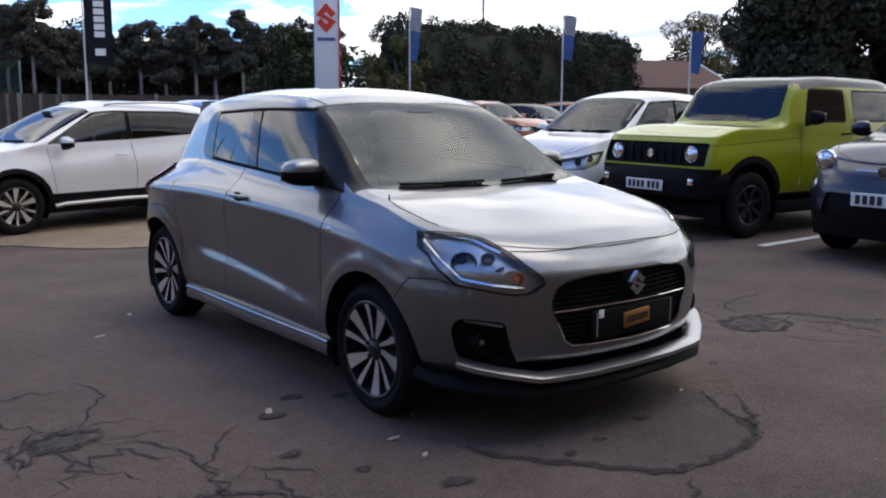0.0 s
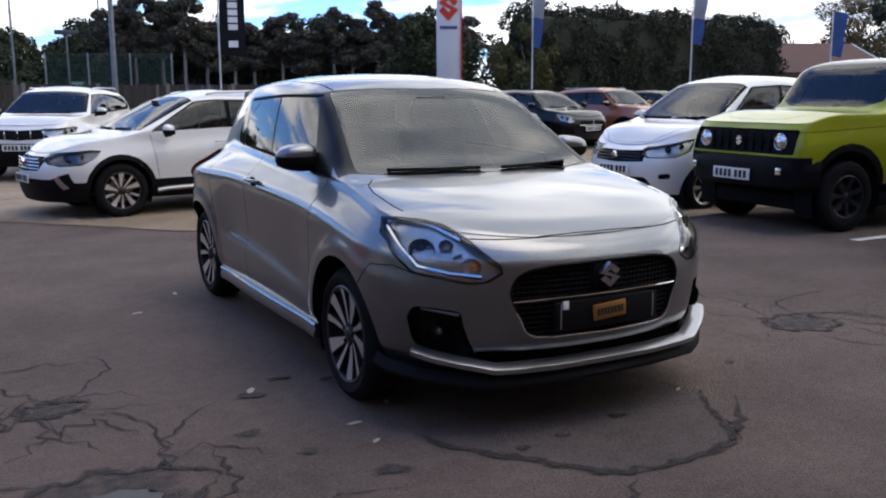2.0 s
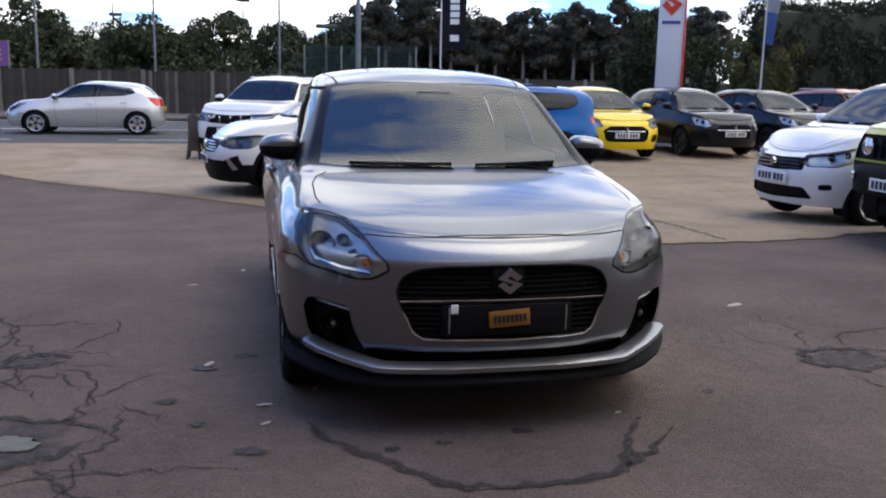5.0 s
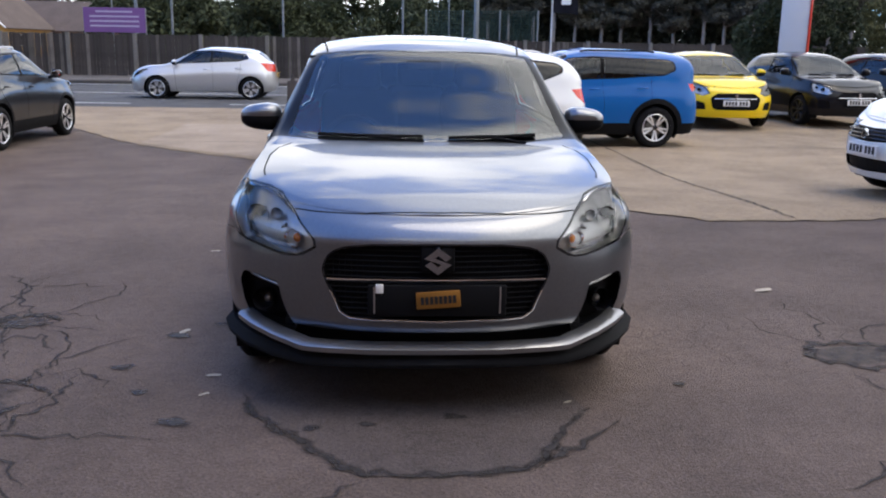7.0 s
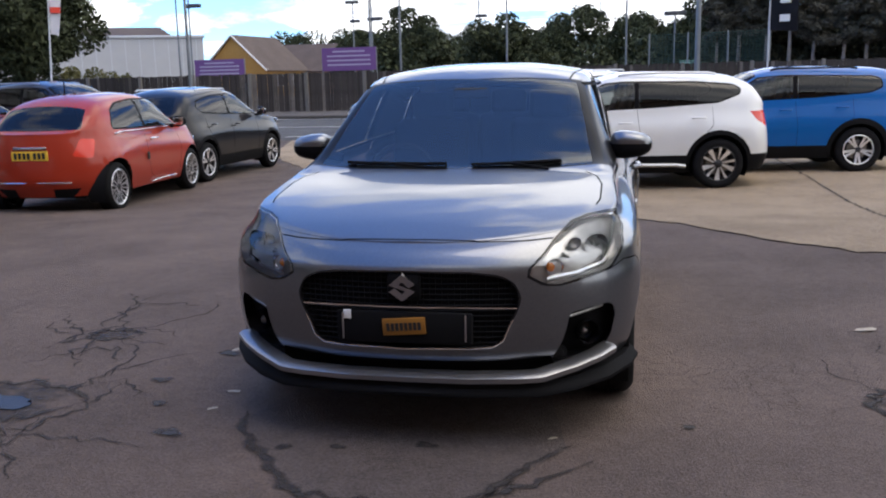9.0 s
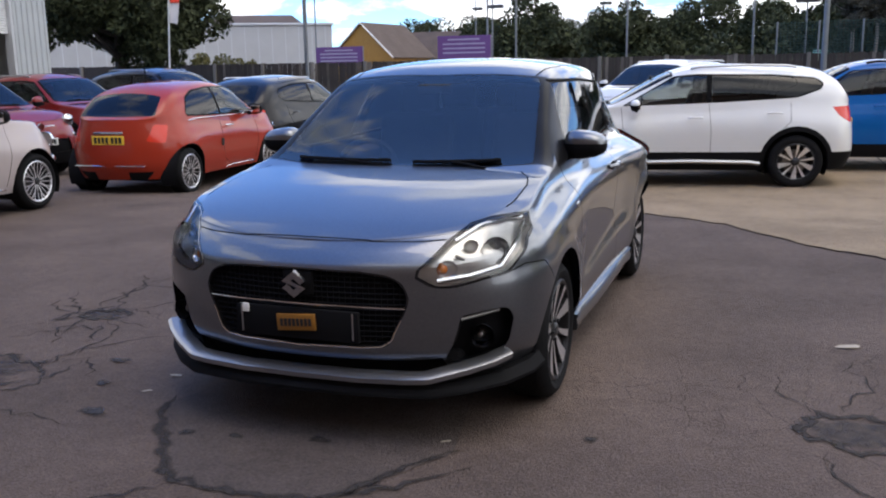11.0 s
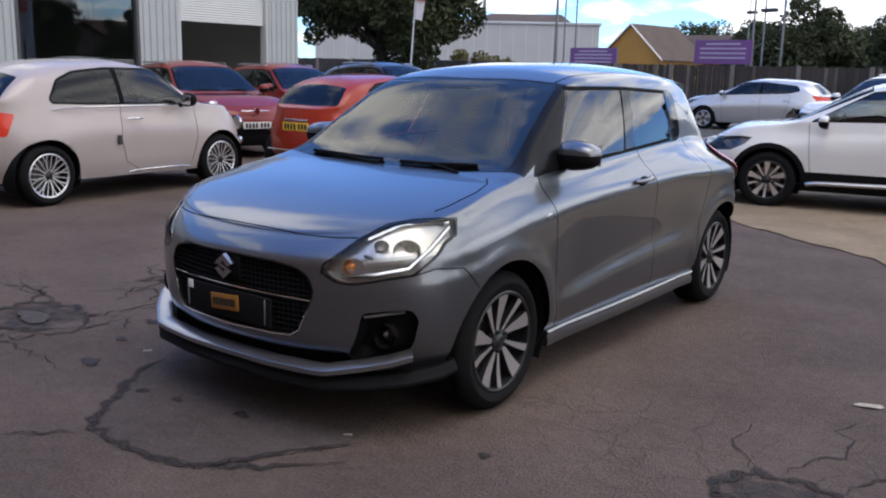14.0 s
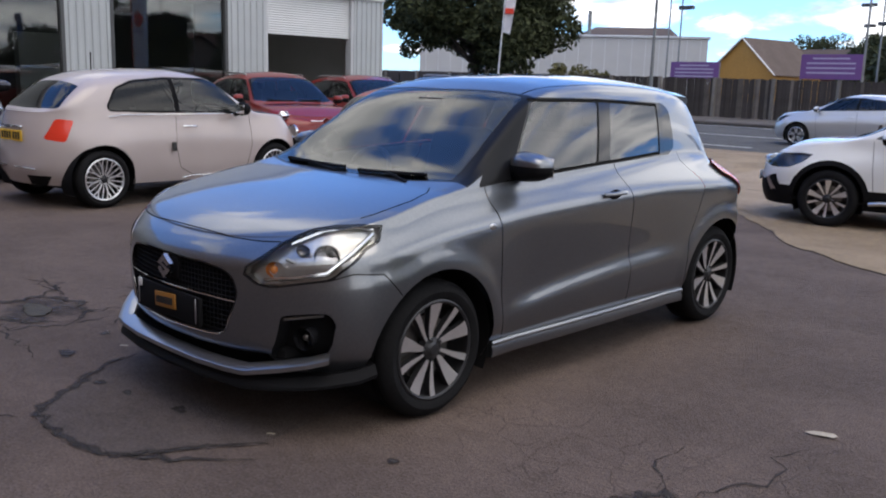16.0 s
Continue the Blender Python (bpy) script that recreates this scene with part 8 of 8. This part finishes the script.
# rounded crossovers: one dark blue, one black, two dark red
S_ROUND = shape(4.25, 0.90, 1.60, (0.87, 3.44), 0.335, 0.225, (1.18, 1.06), 0.86, 1.92, 2.35, (3.60, 1.50), (4.10, 1.10), (1.05, 1.13), 0.63, pf=2.3, pr=2.3, wheel="five")


def round_crossover(title, label, coat, **more):
    return vehicle(title, label, S_ROUND, coat, dict(
        clad=0.42, glass=[[(1.38, 1.075), (2.6, 1.11), (3.35, 1.15), (3.52, 1.24), (3.42, 1.37), (2.9, 1.455), (2.2, 1.47), (1.94, 1.44)]], posts=(2.42,), dark_from=2.48, rear_glass=(1.15, 1.43, 0.58, 0.48), doors=doors(1.40, 2.44, 3.32, 0.36, 1.03, 3.44),
        cuts=[("lower_grille", rounded([(-0.04, 0.60), (0.55, 0.60), (0.62, 0.40), (-0.04, 0.38)], 0.03, 2), "front"), ("tail_lamp", rounded([(3.92, 1.04), (4.22, 1.04), (4.22, 0.84), (3.98, 0.84)], 0.05, 2), "side")],
        round=[(0.655, 0.235, 0.865, 0.085), (0.70, 0.235, 0.645, 0.055)], slats=(0.80, 0.80, 0.26, 1, 0.015), badge=(-0.02, 0.80), disc=True, plate=(-0.03, 0.565), rear_plate=(4.26, 0.86), side_bars=[(2.15, 3.2, 0.60, 1.555, 0.015, M_SATIN)],
        mirror=(0.985, 1.48, 1.12), handles=[(2.30, 0.90, 0.93), (3.18, 0.90, 0.96)], **more))


round_blue = round_crossover("crossover", "dark blue rounded crossover with chrome nose bar, parked on asphalt", P_NAVY)
round_blue.matrix_basis = pose(10.2, 3.98, 0, 0, 0, -90) @ Matrix.Scale(1.05, 4)
round_black = round_crossover("crossover", "black rounded crossover with alloy wheels, seen from behind", P_BLACK)
round_black.matrix_basis = pose(-3.25, 14.05, 0, 0, 0, 178) @ Matrix.Scale(0.94, 4)
round_wine = round_crossover("crossover", "dark red rounded crossover parked before the showroom", P_WINE, group="dark red crossovers")
round_wine.matrix_basis = pose(-7.45, 10.9, 0, 0, 0, 78)
copy_thing(round_wine, pose(-7.9, 13.6, 0, 0, 0, 82))
copy_thing(round_blue, pose(-6.9, 4.6, 0, 0, 0, 80))
copy_thing(round_blue, pose(-7.6, 16.6, 0, 0, 0, 84))

# upright crossovers: one white, one copper
S_UP = shape(4.17, 0.888, 1.61, (0.83, 3.33), 0.335, 0.225, (1.12, 1.09), 0.925, 1.78, 2.2, (3.78, 1.51), (4.08, 1.12), (1.06, 1.12), 0.65, pf=3.0, wheel="star", hood=0.7)


def upright_crossover(label, coat, **more):
    return vehicle("crossover", label, S_UP, coat, dict(
        clad=0.40, glass=[[(1.32, 1.085), (2.6, 1.12), (3.60, 1.16), (3.70, 1.26), (3.60, 1.42), (2.3, 1.47), (1.80, 1.45)]], posts=(2.34,), dark_from=2.4, rear_glass=(1.15, 1.44, 0.58, 0.5), doors=doors(1.34, 2.36, 3.25, 0.35, 1.05, 3.33),
        cuts=[("grille", [(-0.02, 0.84), (0.48, 0.86), (0.48, 0.70), (-0.02, 0.67)], "front"), ("bumper_insert", rounded([(-0.04, 0.62), (0.50, 0.62), (0.60, 0.36), (-0.04, 0.36)], 0.03, 2), "front"),
              ("headlamp", [(0.06, 0.86), (0.06, 0.72), (0.24, 0.72), (0.55, 0.88), (0.40, 0.90)], "side"), ("tail_lamp", [(3.95, 1.05), (4.17, 1.05), (4.17, 0.85), (4.02, 0.85)], "side")],
        slats=(0.70, 0.83, 0.44, 5, 0.02), upright=True, badge=(-0.01, 0.765), plate=(-0.02, 0.55), rear_plate=(4.18, 0.85), side_bars=[(2.05, 3.4, 0.62, 1.575, 0.015, M_SATIN)],
        mirror=(0.975, 1.42, 1.14), handles=[(2.2, 0.885, 0.94)], **more))


up_white = upright_crossover("white upright crossover with upright grille bars, facing the car park", P_WHITE)
up_white.matrix_basis = pose(2.85, 18.7, 0, 0, 0, -27)
up_bronze = upright_crossover("copper upright crossover in the row of parked cars", P_BRONZE)
up_bronze.matrix_basis = pose(18.3, 21.2, 0, 0, 0, 10)

# bright blue sport utility
S_BLUE = shape(4.39, 0.91, 1.635, (0.86, 3.49), 0.345, 0.225, (1.20, 1.10), 0.95, 1.98, 2.4, (4.16, 1.525), (4.36, 1.10), (1.08, 1.16), 0.66, pf=3.0, pr=3.4, wheel="five")
suv_blue = vehicle("sport_utility", "bright blue sport utility with black arches, parked on concrete", S_BLUE, P_BLUE, dict(
    clad=0.42, glass=[[(1.42, 1.095), (2.8, 1.14), (3.66, 1.20), (3.86, 1.285), (3.85, 1.42), (3.72, 1.465), (2.4, 1.50), (1.98, 1.47)]], posts=(2.52,), dark_from=2.60, ring=0.085, rear_glass=(1.18, 1.45, 0.6, 0.5), doors=doors(1.44, 2.54, 3.40, 0.36, 1.06, 3.49),
    cuts=[("grille", [(-0.02, 0.92), (0.62, 0.93), (0.60, 0.84), (-0.02, 0.82)], "front"), ("headlamp", [(0.06, 0.94), (0.06, 0.82), (0.30, 0.84), (0.5, 0.93)], "side"), ("tail_lamp", [(4.08, 1.07), (4.39, 1.07), (4.39, 0.95), (4.14, 0.95)], "side")],
    plate=(-0.02, 0.6), rear_plate=(4.40, 0.85), side_bars=[(2.2, 3.5, 0.63, 1.595, 0.016, M_BLACK)], mirror=(0.99, 1.52, 1.14), handles=[(2.38, 0.91, 0.97), (3.22, 0.91, 1.0)]))
suv_blue.matrix_basis = pose(6.12, 14.78, 0, 0, 0, -83) @ Matrix.Scale(0.985, 4)

# hatchbacks of the grey car's kind: one yellow, two black
S_HATCH = shape(3.86, 0.872, 1.50, (0.835, 3.285), 0.31, 0.22, (1.02, 0.985), 0.80, 1.76, 2.4, (3.36, 1.44), (3.74, 0.98), (1.0, 1.06), 0.60, pf=2.2, wheel="dark")


def row_hatch(label, coat, mouth=((-0.04, 0.70), (0.36, 0.70), (0.445, 0.59), (0.34, 0.40), (-0.04, 0.40)), **more):
    return vehicle("hatchback", label, S_HATCH, coat, dict(
        glass=[[(1.25, 1.0), (2.9, 1.075), (3.05, 1.12), (3.05, 1.35), (2.3, 1.40), (1.75, 1.395)]], posts=(2.26,), dark_from=2.32, rear_glass=(1.08, 1.36, 0.5, 0.44), doors=doors(1.24, 2.30, 3.02, 0.24, 0.97, 3.285), handles=[(2.14, 0.868, 0.895)],
        cuts=[("grille", rounded(list(mouth), 0.03, 3), "front"), ("headlamp", [(0.13, 0.69), (0.17, 0.635), (0.40, 0.70), (0.59, 0.865), (0.45, 0.89), (0.24, 0.80)], "side"),
              ("fog_pocket", rounded([(0.60, 0.51), (0.75, 0.54), (0.75, 0.37), (0.56, 0.37)], 0.03, 2), "front")],
        slats=(0.585, 0.585, 0.42, 1, 0.045), badge=(0.035, 0.64), plate=(0.02, 0.50), mirror=(0.95, 1.32, 1.075), **more))


yellow = row_hatch("bright yellow hatchback with black grille, facing the car park", P_YELLOW, ((-0.04, 0.695), (0.36, 0.69), (0.50, 0.60), (0.46, 0.42), (0.40, 0.37), (-0.04, 0.365)))
yellow.matrix_basis = pose(10.05, 19.0, 0, 0, 0, -1) @ Matrix.Scale(1.02, 4)
black = row_hatch("black hatchback in the row of parked cars", P_BLACK, group="black hatchbacks")
black.matrix_basis = pose(12.65, 19.6, 0, 0, 0, 6) @ Matrix.Scale(1.03, 4)
copy_thing(black, pose(15.4, 20.6, 0, 0, 0, 8))
for x, y, rz in ((21.2, 22.0, 10), (24.2, 22.6, 10)):
    copy_thing(up_bronze if x > 23 else black, pose(x, y, 0, 0, 0, rz))

# retro three-door cars
S_RETRO = shape(3.57, 0.815, 1.465, (0.665, 2.965), 0.305, 0.218, (0.86, 0.985), 0.80, 1.44, 1.85, (2.93, 1.375), (3.40, 0.985), (0.965, 1.00), 0.575, pf=2.0, pr=2.3, yc=0.62, yd=2.85, wheel="multi", hood=0.62, flare=0.026, drop=0.05)


def retro(label, coat, trim):
    return vehicle("small_car", label, S_RETRO, coat, dict(
        glass=[[(1.04, 0.975), (2.40, 0.990), (2.84, 1.005), (2.86, 1.06), (2.72, 1.25), (2.50, 1.335), (2.1, 1.375), (1.52, 1.372), (1.40, 1.33)]], posts=(2.00,), dark_from=2.05, rear_glass=(1.02, 1.31, 0.55, 0.47), rear_reach=-0.08, doors=[[(1.02, 0.97), (1.04, 0.6), (1.12, 0.30)], [(2.04, 0.985), (2.09, 0.62), (2.03, 0.38), (1.86, 0.29), (1.12, 0.27)]],
        cuts=[("tail_lamp", rounded([(3.20, 0.915), (3.34, 0.93), (3.45, 0.72), (3.31, 0.69)], 0.03, 2), "side"), ("lower_grille", rounded([(-0.04, 0.40), (0.40, 0.40), (0.44, 0.30), (-0.04, 0.30)], 0.03, 2), "front"),
              ("tail_insert", [(3.40, 0.34), (3.62, 0.34), (3.62, 0.16), (3.40, 0.16)], "side")],
        round=[(0.56, 0.16, 0.72, 0.082), (0.58, 0.14, 0.50, 0.045)], slats=(0.66, 0.66, 0.22, 1, 0.0), rear_plate=(3.545, 0.74), rear_w=0.46, mirror=(0.905, 1.24, 1.03), mirror_mat=M_BLACK, handles=[(1.90, 0.815, 0.84)], handle_mat=M_CHROME,
        side_bars=[(1.10, 2.85, 0.762, 0.972, 0.007, M_CHROME), (1.15, 2.0, 0.808, 0.285, 0.007, trim)],
        extras=[("chrome_grip", M_CHROME, (0.42, 0.03, 0.035), (0, 3.53, 0.83)), ("bumper_strip", M_CHROME, (1.0, 0.02, 0.02), (0, 3.555, 0.42)), ("aerial", M_BLACK, (0.012, 0.012, 0.25), (0, 2.62, 1.50)),
                ("side_marker", M_INT, (0.012, 0.055, 0.10), (0.826, 2.13, 0.62)), ("side_marker", M_INT, (0.012, 0.055, 0.10), (-0.826, 2.13, 0.62))]))


S_RETRO["cabin"]["rear"] = False
red_car = retro("orange-red retro three-door car with chrome trim, seen from behind", P_RED, M_CHROME)
red_car.matrix_basis = pose(-3.0, 10.7, 0, 0, 0, 185)
pink_car = retro("pale pink retro three-door car with multi-spoke alloy wheels", P_PINK, M_CHROME)
pink_car.matrix_basis = pose(-3.22, 6.23, 0, 0, 0, 185)

# silver hatchback on the road
S_ROAD = shape(4.22, 0.885, 1.48, (0.88, 3.53), 0.315, 0.215, (1.10, 0.98), 0.78, 1.95, 2.4, (3.70, 1.38), (4.10, 1.02), (0.98, 1.08), 0.60, pf=2.2, wheel="five")
silver = vehicle("hatchback", "silver five-door hatchback on the road", S_ROAD, P_SILVER, dict(
    glass=[[(1.38, 0.99), (3.2, 1.08), (3.50, 1.16), (3.40, 1.30), (2.5, 1.385), (1.95, 1.37)]], posts=(2.42,), rear_glass=(1.08, 1.34, 0.5, 0.44), doors=doors(1.36, 2.44, 3.25, 0.25, 0.96, 3.53),
    cuts=[("headlamp", [(0.14, 0.70), (0.17, 0.62), (0.40, 0.68), (0.66, 0.84), (0.45, 0.83)], "side"), ("lower_grille", rounded([(-0.04, 0.50), (0.44, 0.50), (0.5, 0.32), (-0.04, 0.30)], 0.03, 2), "front"), ("tail_lamp", [(3.80, 1.06), (4.15, 1.02), (4.20, 0.80), (4.02, 0.82)], "side")],
    mirror=(0.96, 1.42, 1.04), handles=[(2.3, 0.88, 0.86), (3.2, 0.88, 0.9)], plate=(-0.01, 0.52), rear_plate=(4.23, 0.72)))
silver.matrix_basis = pose(-2.0, 25.3, 0.0, 0, 0, -90) @ Matrix.Scale(0.95, 4)

# cars beyond the dip stand on the ground there
for ob in [o for o in scene.collection.objects if o.parent is None and o.get("category") == "car"]:
    ob.location.z += fall(ob.location.x, ob.location.y)
